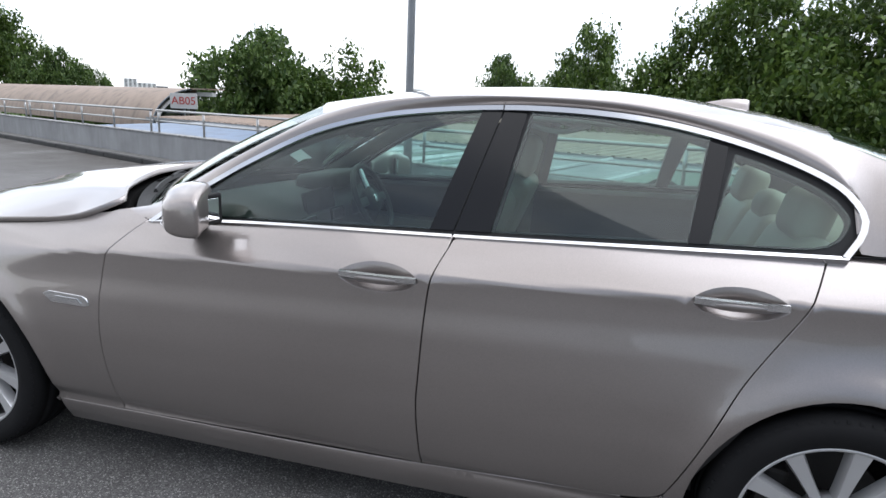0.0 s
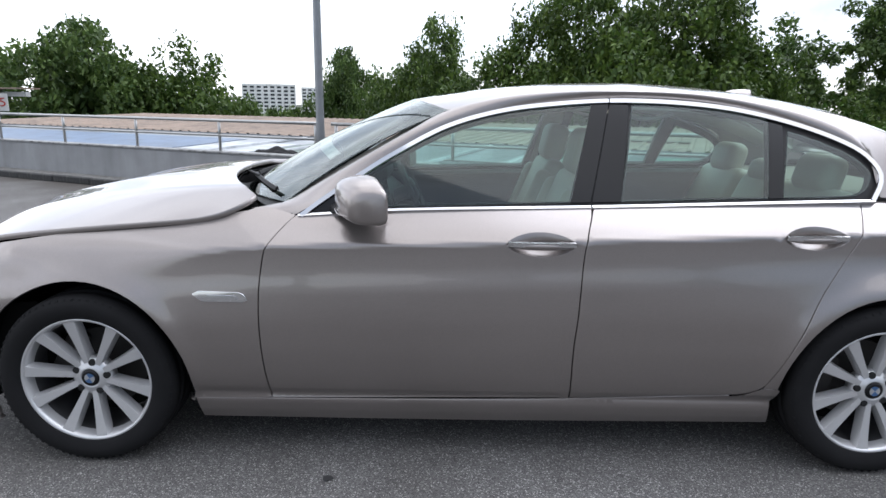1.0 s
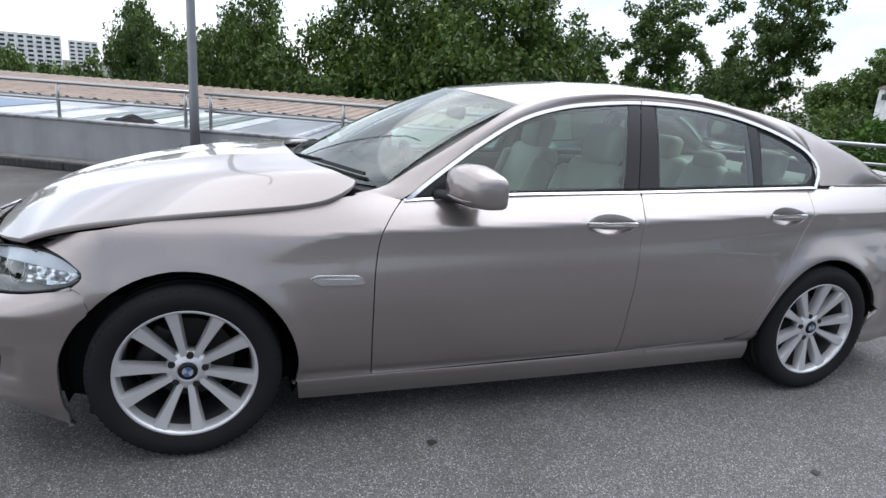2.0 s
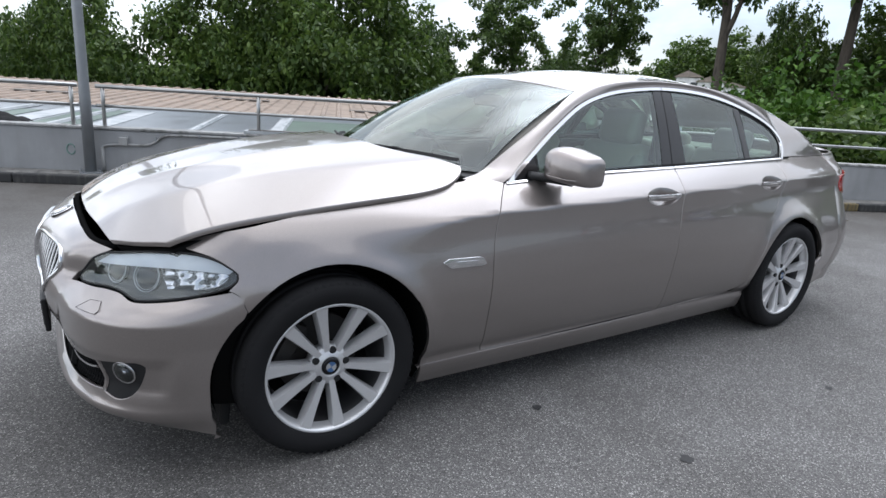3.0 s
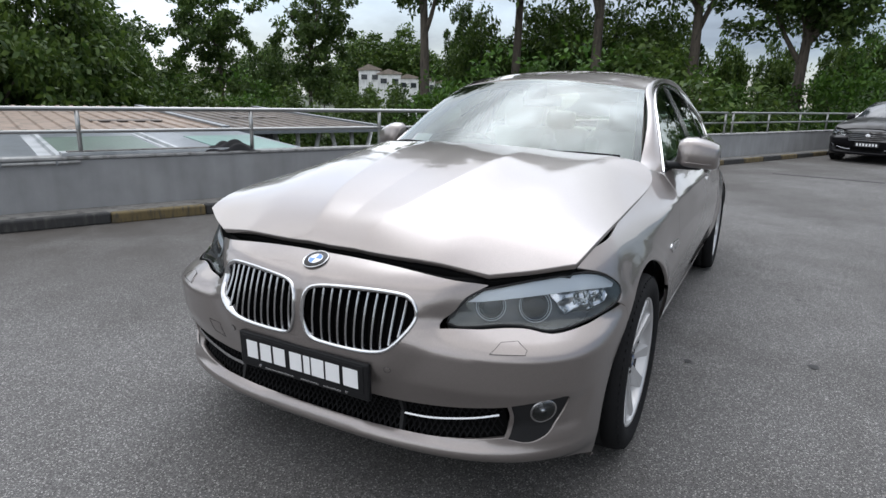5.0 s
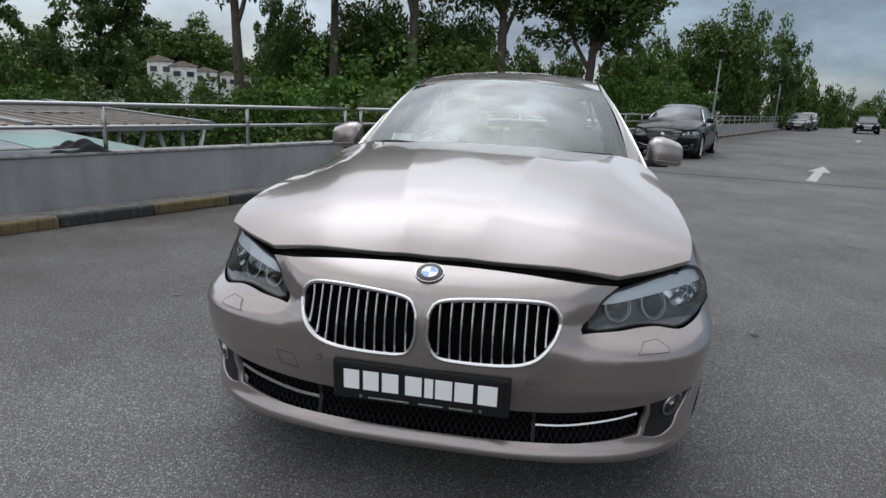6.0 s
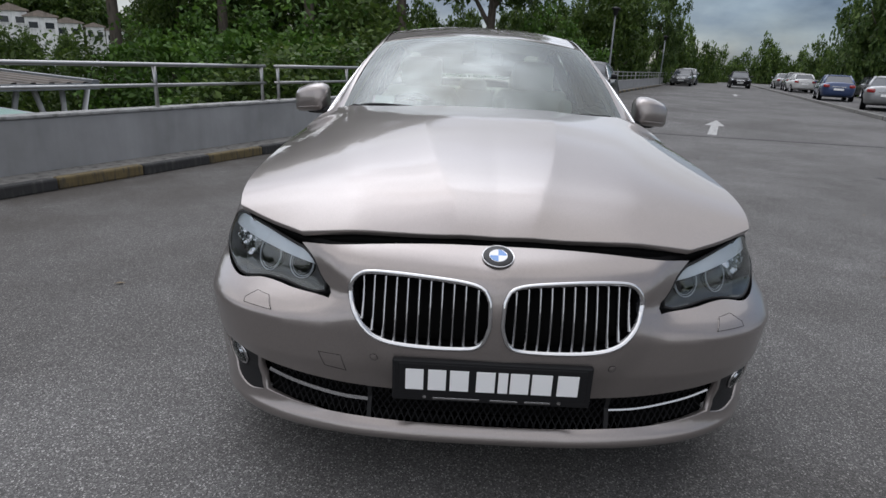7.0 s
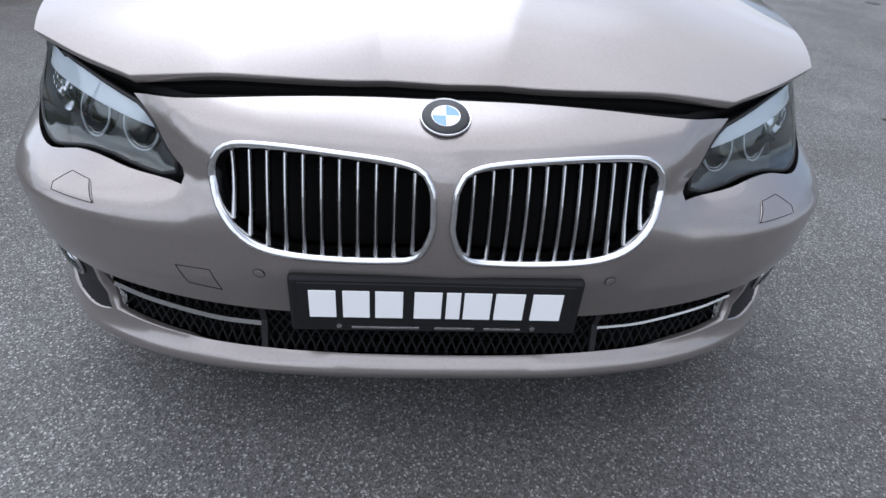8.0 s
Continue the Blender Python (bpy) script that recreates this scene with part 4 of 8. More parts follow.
# bonnet, standing a finger's width open at the nose
hood_half = [(-2.172, 0.0), (-2.169, 0.15), (-2.157, 0.3), (-2.140, 0.45), (-2.126, 0.550)]
hood_side = [(-2.126, 0.550), (-2.062, 0.660), (-1.988, 0.768)]
hood_edge = [(-1.988, 0.768), (-1.93, 0.781), (-1.82, 0.792), (-1.64, 0.798), (-1.445, 0.80), (-1.23, 0.80), (-1.03, 0.792), (-0.95, 0.775), (-0.89, 0.735), (-0.87, 0.70)]
hood_back = [(-0.87, 0.70), (-0.93, 0.62), (-1.0, 0.5), (-1.07, 0.3), (-1.095, 0.0)]
ql = lambda pts: [(x, -y) for x, y in pts]
half = np.vstack([join_lines(hood_half, step=0.025), join_lines(hood_side, step=0.025), join_lines(hood_edge, step=0.025), join_lines(hood_back, step=0.025)])
hood_outline = np.vstack([half, [(-1.095, 0.0)], half[1:][::-1] * [1, -1]])
crease_x = np.linspace(-2.13, -1.12, 70)
creases = [np.stack([crease_x, sg * (hood_ridge(crease_x) + d)], 1) for sg in (-1, 1) for d in (-0.016, -0.008, 0.0, 0.008, 0.016)]
fold_x = np.linspace(-2.08, -0.98, 60)
creases += [np.stack([fold_x, sg * (hood_outer(fold_x) + d)], 1) for sg in (-1, 1) for d in (-0.03, 0.0, 0.03)]
panel("bonnet", hood_outline, hood_fn, "paint", car, step=0.02, lines=creases, flange=0.022, out=(-1.5, 0, 0.0), label="unlatched bonnet with V-shaped creases")

# roof skin, windscreen and rear window
xs = np.linspace(-1, 1, 40)
front_edge = np.stack([-0.30 + 0.155 * xs**2, xs * 0.555], 1)
back_edge = np.stack([1.47 - 0.05 * xs**2, xs * 0.545], 1)
roof_outline = np.vstack([front_edge, join_lines([(-0.145, 0.555), (0.1, 0.545), (1.2, 0.545), (1.42, 0.545)], step=0.04)[1:], back_edge[::-1], join_lines([(1.42, -0.545), (1.2, -0.545), (0.1, -0.545), (-0.145, -0.555)], step=0.04)[1:]])
panel("roof_skin", roof_outline, roof_fn, "paint", car, step=0.05, flange=0.02, out=(0.5, 0, 0.6))
sq = join_lines([(-1, 0), (1, 0)], [(1, 0), (1, 1)], [(1, 1), (-1, 1)], [(-1, 1), (-1, 0)], step=0.05)
panel("windscreen", sq, screen_fn, "glass_front", car, step=0.026, flange=0.005, label="windscreen reflecting the clouds")
inner_sq = join_lines([(-0.955, 0.045), (0.955, 0.045)], [(0.955, 0.045), (0.95, 0.955)], [(0.95, 0.955), (-0.95, 0.955)], [(-0.95, 0.955), (-0.955, 0.045)], step=0.05)
panel("screen_border", sq, lambda P: screen_fn(P) + np.array([0.004, 0, -0.006]), "gloss_black", car, holes=[inner_sq], step=0.03, flange=0.0, label="black ceramic screen border")
panel("rear_screen", sq, rear_fn, "glass_front", car, step=0.04, flange=0.005)

# bumper with openings for grilles, lamps and intakes
def yz(pts, s):
    return [(u_of_y(s * y, z), z) for y, z in pts]


KIDNEY = [(0.388, 0.636), (0.389, 0.668), (0.370, 0.696), (0.328, 0.709), (0.20, 0.711), (0.056, 0.701), (0.020, 0.674), (0.014, 0.62), (0.016, 0.585), (0.040, 0.535), (0.105, 0.522), (0.248, 0.526), (0.324, 0.548), (0.372, 0.600)]
kidney_line = smooth_line(KIDNEY, 64, closed=True)
LAMP = [[(0.466, 0.629, "y"), (0.480, 0.662, "y"), (0.510, 0.705, "y"), (0.545, 0.724, "y")],
        [(0.545, 0.724, "y"), (0.62, 0.741, "y"), (-2.03, 0.754, "x"), (-1.93, 0.762, "x"), (-1.865, 0.747, "x"), (-1.817, 0.718, "x"), (-1.803, 0.700, "x"), (-1.808, 0.685, "x")],
        [(-1.808, 0.685, "x"), (-1.84, 0.665, "x"), (-1.92, 0.642, "x"), (-2.0, 0.628, "x"), (-2.06, 0.620, "x"), (-2.10, 0.618, "x"), (-2.135, 0.629, "x"), (-2.17, 0.630, "x"), (0.56, 0.626, "y"), (0.485, 0.622, "y"), (0.466, 0.629, "y")]]


def lamp_outline(s):
    segs = []
    for seg in LAMP:
        segs.append([(s * (u_of_y(a, z) if k == "y" else u_of_x(a, z)), z) for a, z, k in seg])
    return join_lines(*segs, step=0.02)


INTAKE = [[(0.0, 0.372), (0.30, 0.370), (0.46, 0.378), (0.668, 0.404)], [(0.668, 0.404), (0.674, 0.36), (0.652, 0.294)], [(0.652, 0.294), (0.5, 0.275), (0.3, 0.268), (0.0, 0.265)]]
FOG = [[(0.676, 0.407), (0.75, 0.424), (0.80, 0.432)], [(0.80, 0.432), (0.814, 0.424), (0.812, 0.40), (0.79, 0.345), (0.755, 0.298), (0.715, 0.280), (0.660, 0.290)], [(0.660, 0.290), (0.682, 0.355), (0.676, 0.407)]]


def mapped(segs, s, step=0.02):
    return join_lines(*[[(u_of_y(s * y, z), z) for y, z in seg] for seg in segs], step=step)


# outline of the whole bumper: top edge under the bonnet, lamp notches, wheel arch ends and the lower lip
top_half = [(u_of_y(y, z), z) for y, z in ((0.0, 0.774), (0.15, 0.772), (0.3, 0.764), (0.45, 0.749), (0.550, 0.735))]
notch = np.array([(u_of_y(0.550, 0.735), 0.735), (u_of_y(0.502, 0.703), 0.703), (u_of_y(0.473, 0.657), 0.657), (u_of_y(0.452, 0.616), 0.616), (u_of_y(0.56, 0.619), 0.619), (u_of_x(-2.17, 0.623), 0.623),
                  (u_of_x(-2.135, 0.622), 0.622), (u_of_x(-2.10, 0.611), 0.611), (u_of_x(-2.0, 0.621), 0.621), (u_of_x(-1.92, 0.635), 0.635), (u_of_x(-1.83, 0.651), 0.651)])
arch_pts = [(-1.80, 0.634)] + [tuple(arch(AXLE_F, ARCH_F + 0.022 * min(1.0, (a - 138.8) / 30), a, a, 1)[0]) for a in np.linspace(138.8, 192, 12)]
arch_u = [(u_of_x(x, z), z) for x, z in arch_pts]
low = [(u_of_x(-1.884, 0.128), 0.128), (0.86, 0.138), (0.8, 0.158), (0.72, 0.176), (0.6, 0.187), (0.3, 0.192), (0.0, 0.192)]
half = np.vstack([join_lines(top_half, step=0.025), join_lines(notch[:4], step=0.02), join_lines(notch[3:], step=0.02), join_lines([tuple(notch[-1]), arch_u[0]], arch_u, [arch_u[-1], low[0]], low, step=0.025)])
bump_outline = np.vstack([half, [low[-1]], half[1:][::-1] * [-1, 1]])
holes = []
for s in (1, -1):
    holes.append(np.array(yz(kidney_line, s)))
    holes.append(mapped(FOG, s))
hin = mapped(INTAKE, 1)
holes.append(np.vstack([hin, [(0.0, 0.265)], hin[1:][::-1] * [-1, 1]]))
shelf_lines = [np.array([(sg * u, z) for u in np.linspace(0.33, 0.96, 46)]) for sg in (1, -1) for z in (SHELF_Z - 0.012, SHELF_Z - 0.004, SHELF_Z + 0.004, SHELF_Z + 0.012)]
bumper = panel("front_bumper", bump_outline, ring, "paint", car, holes=holes, step=0.02, lines=shelf_lines, flange=0.02, out=(-1.4, 0, 0.5), label="painted front bumper and nose")
# ---------------------------------------------------------------- saloon: lining, lamps, grilles, plate
def inward(P, d):
    """The body wall set back into the nose by d."""
    q = ring(P)
    e = 1e-3
    du, dv = ring(P + [e, 0]) - ring(P - [e, 0]), ring(P + [0, e]) - ring(P - [0, e])
    n = np.cross(du, dv)
    n /= np.linalg.norm(n, axis=1)[:, None] + 1e-12
    sgn = np.where(np.sum(n * (q - np.array([-1.4, 0, 0.55])), axis=1) < 0, -1.0, 1.0)
    return q - n * sgn[:, None] * d


def on_ring(y, z, d=0.0):
    return inward(np.array([[u_of_y(y, z), z]]), d)[0]


def ring_pose(y, z, d=0.0):
    """A pose on the nose with z pointing outwards and y up."""
    p = on_ring(y, z, d)
    n = on_ring(y, z, -0.01) - on_ring(y, z, 0.0)
    zed = Vector(n).normalized()
    x = Vector((0, 0, 1)).cross(zed).normalized()
    return Matrix.Translation(p) @ Matrix((x, zed.cross(x), zed)).transposed().to_4x4()


core = [(-1.02, 0.2), (1.02, 0.2), (1.02, 0.60), (0.62, 0.60), (0.46, 0.69), (0.0, 0.742), (-0.46, 0.69), (-0.62, 0.60), (-1.02, 0.60)]
panel("bumper_core", join_lines(*[[core[i], core[(i + 1) % len(core)]] for i in range(len(core))], step=0.06), lambda P: inward(P, 0.085), "dark_void", car, step=0.06, flange=0, out=(-1.4, 0, 0.5), label="dark structure behind the bumper")
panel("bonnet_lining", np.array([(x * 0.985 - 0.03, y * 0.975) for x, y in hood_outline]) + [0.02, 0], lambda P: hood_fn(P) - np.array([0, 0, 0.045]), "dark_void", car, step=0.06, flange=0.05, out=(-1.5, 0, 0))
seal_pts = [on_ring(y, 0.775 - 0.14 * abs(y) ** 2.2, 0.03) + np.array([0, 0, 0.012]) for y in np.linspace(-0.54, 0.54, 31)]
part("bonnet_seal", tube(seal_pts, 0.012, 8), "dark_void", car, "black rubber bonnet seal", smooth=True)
part("underbody", box((3.6, 1.46, 0.10), pose(0.25, 0, 0.24), 0.03), "dark_void", car)
part("engine_block", box((0.9, 0.9, 0.4), pose(-1.5, 0, 0.45), 0.05), "dark_void", car)
for s in (-1, 1):
    for ax, r in ((AXLE_F, ARCH_F), (AXLE_R, ARCH_R)):
        bm = bmesh.new()
        rows = []
        for y in (0.50, 0.62, 0.75, 0.872):
            rr = r + 0.012 - 0.03 * (0.872 - y)
            row = []
            for a in range(-22, 203, 9):
                x, z = ax + rr * math.cos(radians(a)), HUB_Z + rr * math.sin(radians(a))
                wall = float(wing_nose(np.array([[x, z]]))[0]) if x < XC else float(side_w(x, z))
                row.append(bm.verts.new((x, s * min(y, wall - 0.016), z)))
            rows.append(row)
        for a, b in zip(rows, rows[1:]):
            for k in range(len(a) - 1):
                bm.faces.new((a[k], a[k + 1], b[k + 1], b[k]))
        bm.faces.new(rows[0])
        part("arch_liner", bm, "dark_void", car, smooth=True)
    part("splash_guard", box((0.035, 0.20, 0.23), pose(-1.815, s * 0.64, 0.225, 0, 6, 0), 0.012), "black_plastic", car, "black splash guard before the wheel")
    inner_side = lambda P, s=s: np.stack([P[:, 0], s * (side_w(P[:, 0], np.minimum(P[:, 1], 0.86)) - 0.055 - 1.1 * np.clip(P[:, 1] - 0.86, 0, 1)), P[:, 1]], 1)
    card = [(-0.9, 0.17), (1.02, 0.2), (1.42, 0.86), (1.42, 1.01), (0.4, 0.985), (-0.7, 0.945), (-0.9, 0.90)]
    panel("door_lining", join_lines(*[[card[i], card[(i + 1) % len(card)]] for i in range(len(card))], step=0.05), inner_side, "trim_dark", car, step=0.08, flange=0.03, label="dark inner door lining")
    rest = [(-0.6, s * 0.775, 0.74), (-0.2, s * 0.755, 0.72), (0.25, s * 0.755, 0.71)]
    part("armrest", sweep(smooth_line(rest, 10), [(-0.05, -0.03), (0.05, -0.03), (0.05, 0.03), (-0.05, 0.03)]), "trim_beige", car, "beige door armrest")

# grilles
for s in (-1, 1):
    kl = np.array([(s * y, z) for y, z in kidney_line])
    P = np.array([(u_of_y(y, z), z) for y, z in kl])
    grille = panel("grille", P, lambda Q: inward(Q, 0.055), "dark_void", car, step=0.04, flange=0, out=(-1.4, 0, 0.5), label="kidney-shaped grille with bright vertical slats")
    rim = inward(P, -0.003)
    nrm = inward(P, -0.01) - inward(P, 0.0)
    nrm /= np.linalg.norm(nrm, axis=1)[:, None]
    prof = [(0.007, -0.020), (0.007, 0.000), (0.005, 0.004), (0.001, 0.0055), (-0.0035, 0.002), (-0.006, -0.004), (-0.0065, -0.030)]
    bm = bmesh.new()
    t = np.roll(rim, -1, 0) - np.roll(rim, 1, 0)
    t /= np.linalg.norm(t, axis=1)[:, None]
    a = np.cross(t, nrm)
    cen = rim.mean(0)
    rings = []
    for p, u, v in zip(rim, a, nrm):
        u = u if u @ (p - cen) > 0 else -u
        rings.append([bm.verts.new(p + u * (x - 0.004) + v * y) for x, y in prof])
    for r, q in zip(rings, rings[1:] + rings[:1]):
        for k in range(len(prof) - 1):
            bm.faces.new((r[k], r[k + 1], q[k + 1], q[k]))
    part("grille_surround", bm, "chrome", grille, "polished bright grille surround", smooth=True)
    for k in range(11):
        y = 0.052 + k * 0.0305
        hi = np.interp(y, *zip(*sorted((p[0], p[1]) for p in kidney_line if p[1] > 0.63)))
        lo_pts = sorted((p[0], p[1]) for p in kidney_line if p[1] <= 0.63)
        lo = np.interp(y, *zip(*lo_pts))
        foot, head = on_ring(s * y, lo + 0.006, 0.022), on_ring(s * y, hi - 0.006, 0.022)
        belly = on_ring(s * min(y, 0.30), (lo + hi) / 2, 0.022) - on_ring(s * min(y, 0.30), lo + 0.006, 0.022) * 0.5 - on_ring(s * min(y, 0.30), hi - 0.006, 0.022) * 0.5
        pts = [foot * (1 - f) + head * f + belly * 4 * f * (1 - f) for f in np.linspace(0, 1, 9)]
        slat = part("slat", sweep(pts, [(-0.003, -0.006), (-0.003, 0.016), (0.003, 0.016), (0.003, -0.006)], (-1, 0, 0)), "gloss_black", grille, "black slat with a bright front edge")
        part("slat_edge", sweep(pts, [(-0.0034, 0.0145), (-0.0034, 0.0175), (-0.001, 0.0205), (0.001, 0.0205), (0.0034, 0.0175), (0.0034, 0.0145)], (-1, 0, 0)), "satin_chrome", slat)

# headlamps
for s in (-1, 1):
    lo = lamp_outline(s)
    lamp = panel("headlamp", shrink(lo, 0.004), lambda P: inward(P, 0.055), "lamp_grey", car, step=0.04, flange=0, out=(-1.4, 0, 0.5), label="headlamp unit with ring lights behind a clear cover")
    rim, back = inward(lo, 0.003), inward(shrink(lo, 0.004), 0.056)
    m = len(lo)
    mesh_ob("lamp_wall", np.vstack([rim, back]), [(i, (i + 1) % m, m + (i + 1) % m, m + i) for i in range(m)], "lamp_grey", lamp)
    nrm = inward(lo, -0.01) - inward(lo, 0)
    nrm /= np.linalg.norm(nrm, axis=1)[:, None]
    part("lamp_seal", sweep(np.vstack([rim, rim[:1]]), circle(0.0042, 8), np.vstack([nrm, nrm[:1]])), "black_plastic", lamp, "black lamp seal", smooth=True)
    # pale brow along the upper edge
    brow_in, brow_out = [], []
    for a, z, k in LAMP[1][:6]:
        u = s * (u_of_y(a, z) if k == "y" else u_of_x(a, z))
        brow_out.append((u, z - 0.003))
    for f in np.linspace(0, 1, 10):
        u0 = s * (u_of_y(0.512, 0.69) * (1 - f) + u_of_x(-1.83, 0.71) * f)
        brow_in.append((u0, 0.688 + 0.033 * math.sin(math.pi * min(1, f * 1.05) * 0.62) - 0.012 * f**2.5))
    brow = np.vstack([join_lines(brow_out, step=0.02), join_lines([brow_out[-1], brow_in[-1]], step=0.02), join_lines(brow_in[::-1], step=0.02), join_lines([brow_in[0], brow_out[0]], step=0.02)])
    panel("lamp_brow", brow, lambda P: inward(P, 0.012), "brow_white", lamp, step=0.03, flange=0.012, out=(-1.4, 0, 0.5), label="pale brow light along the top")
    for y, z, r in ((0.572, 0.678, 0.044), (0.690, 0.680, 0.050)):
        m4 = ring_pose(s * y, z, 0.034)
        for rr, th, up in ((r, 0.0020, -0.003), (r * 0.87, 0.0012, -0.006)):
            tor = [(rr + th * math.cos(t), up + th * math.sin(t)) for t in np.linspace(0, 2 * math.pi, 9)[:-1]]
            part("ring_light", lathe(tor, 40, m4, close=True), "white_ring", lamp, "pale ring light", smooth=True)
        part("projector_lens", lathe([(0.0, 0.016), (r * 0.4, 0.013), (r * 0.66, 0.005), (r * 0.74, -0.004), (r * 0.97, -0.010), (r * 0.98, -0.022)], 32, m4), "gloss_black", lamp, "dark projector lens", smooth=True)
    # faceted reflector towards the wing
    refl = [(-2.03, 0.745), (-1.93, 0.752), (-1.87, 0.735), (-1.83, 0.70), (-1.87, 0.672), (-1.95, 0.655), (-2.02, 0.650)]
    R = [(s * u_of_x(x, z), z) for x, z in refl]
    panel("reflector", join_lines(*[[R[i], R[(i + 1) % len(R)]] for i in range(len(R))], step=0.02), lambda P: inward(P, (0.030 + 0.006 * np.sin(48 * P[:, 0] + 30 * P[:, 1]) * np.sin(105 * P[:, 1]) + 0.003 * np.sin(120 * P[:, 0]))[:, None]), "lamp_silver", lamp, step=0.008, flange=0.02, out=(-1.4, 0, 0.5), label="silver side reflector")
    for i in range(3):
        for j in range(4):
            x, z = -1.985 + 0.034 * j + 0.012 * (i % 2), 0.682 + 0.018 * i
            p = inward(np.array([[s * u_of_x(x, z), z]]), 0.026)[0]
            part("facet", lathe([(0.0, 0.004), (0.006, 0.003), (0.0075, 0.0)], 6, Matrix.Translation(p) @ Matrix.Rotation(radians(s * -90), 4, "X")), "lamp_dot", lamp)
    cover = panel("lamp_cover", lo, lambda P: inward(P, 0.001), "glass_lamp", lamp, step=0.03, flange=0, out=(-1.4, 0, 0.5), label="clear lamp cover")
    cover.visible_shadow = False
    # washer cap, parking sensor, fog lamp pod
    cap = [(0.612, 0.572), (0.628, 0.597), (0.668, 0.600), (0.702, 0.582), (0.702, 0.573)]
    C = [(u_of_y(s * y, z), z) for y, z in cap]
    ol = join_lines(*[[C[i], C[(i + 1) % 5]] for i in range(5)], step=0.008)
    panel("washer_cap", ol, lambda P: inward(P, -0.0015), "paint", bumper, step=0.02, flange=0.004, out=(-1.4, 0, 0.5))
    part("cap_joint", sweep(np.vstack([inward(ol, -0.0016), inward(ol[:1], -0.0016)]), circle(0.0007, 6), (-0.9, s * 0.4, 0.1)), "dark_void", bumper, "thin dark joint")
    m4 = ring_pose(s * 0.318, 0.482, -0.0005)
    part("parking_sensor", lathe([(0.0, 0.0006), (0.0095, 0.0006), (0.0105, 0.0)], 20, m4), "paint", bumper, smooth=True)
    part("sensor_joint", lathe([(0.0105 + 0.0005 * math.cos(t), 0.0005 * math.sin(t)) for t in np.linspace(0, 2 * math.pi, 7)[:-1]], 24, m4, close=True), "dark_void", bumper)
    fl = mapped(FOG, s, 0.015)
    fog = panel("fog_pod", shrink(fl, 0.0015), lambda P: inward(P, 0.007), "black_plastic", car, step=0.03, flange=0, out=(-1.4, 0, 0.5), label="dark fog lamp pod")
    m = len(fl)
    mesh_ob("pod_wall", np.vstack([inward(fl, 0.002), inward(shrink(fl, 0.0015), 0.008)]), [(i, (i + 1) % m, m + (i + 1) % m, m + i) for i in range(m)], "black_plastic", fog)
    zed = Vector(on_ring(s * 0.758, 0.382, -0.01) - on_ring(s * 0.758, 0.382, 0.0)).normalized()
    xax = Vector((0, 0, 1)).cross(zed).normalized()
    m4 = Matrix.Translation(on_ring(s * 0.758, 0.382, 0.004)) @ Matrix((xax, zed.cross(xax), zed)).transposed().to_4x4()
    part("fog_lamp", lathe([(0.0, -0.012), (0.022, -0.006), (0.035, 0.002)], 28, m4), "lamp_silver", fog, "round bright fog lamp", smooth=True)
    part("fog_glass", lathe([(0.0, 0.008), (0.024, 0.006), (0.036, 0.001), (0.038, -0.002)], 28, m4), "glass_lamp", fog, smooth=True)
    part("fog_rim", lathe([(0.036, 0.0), (0.039, 0.003), (0.042, 0.0), (0.043, -0.006)], 28, m4), "satin_chrome", fog, smooth=True)

# tow-eye cap
C = [(u_of_y(y, z), z) for y, z in ((0.474, 0.474), (0.412, 0.470), (0.400, 0.420), (0.460, 0.430))]
ol = join_lines(*[[C[i], C[(i + 1) % 4]] for i in range(4)], step=0.008)
part("cap_joint", sweep(np.vstack([inward(ol, -0.0003), inward(ol[:1], -0.0003)]), circle(0.0006, 6), (-0.9, 0.3, 0.1)), "dark_void", bumper, "thin dark joint")

# lower intake: lattice, dark backing, bright strips
lattice = bmesh.new()
for k in range(-33, 34):
    for d in (-1, 1):
        y0 = k * 0.0205
        pts = []
        for f in np.linspace(0, 1, 5):
            y, z = y0 + d * (f - 0.5) * 0.068, 0.270 + f * 0.096
            if abs(y) < 0.655:
                pts.append(on_ring(y, z + 0.026 * max(0.0, (abs(y) - 0.34) / 0.3) ** 2, 0.012 if abs(y) < 0.34 else 0.024))
        if len(pts) >= 3:
            add_sweep(lattice, pts, [(-0.0016, -0.006), (0.0016, -0.006), (0.0016, 0.004), (-0.0016, 0.004)], (-1, 0, 0))
tagged(part("intake_mesh", lattice, "dull_black", car, "black diamond-pattern intake mesh"), kind="stuff")
back_pts = [(-0.66, 0.255), (0.66, 0.255), (0.66, 0.41), (-0.66, 0.41)]
B = [(u_of_y(y, z), z) for y, z in back_pts]
panel("intake_back", join_lines(*[[B[i], B[(i + 1) % 4]] for i in range(4)], step=0.04), lambda P: inward(P, 0.04), "dark_void", car, step=0.05, flange=0, out=(-1.4, 0, 0.5))
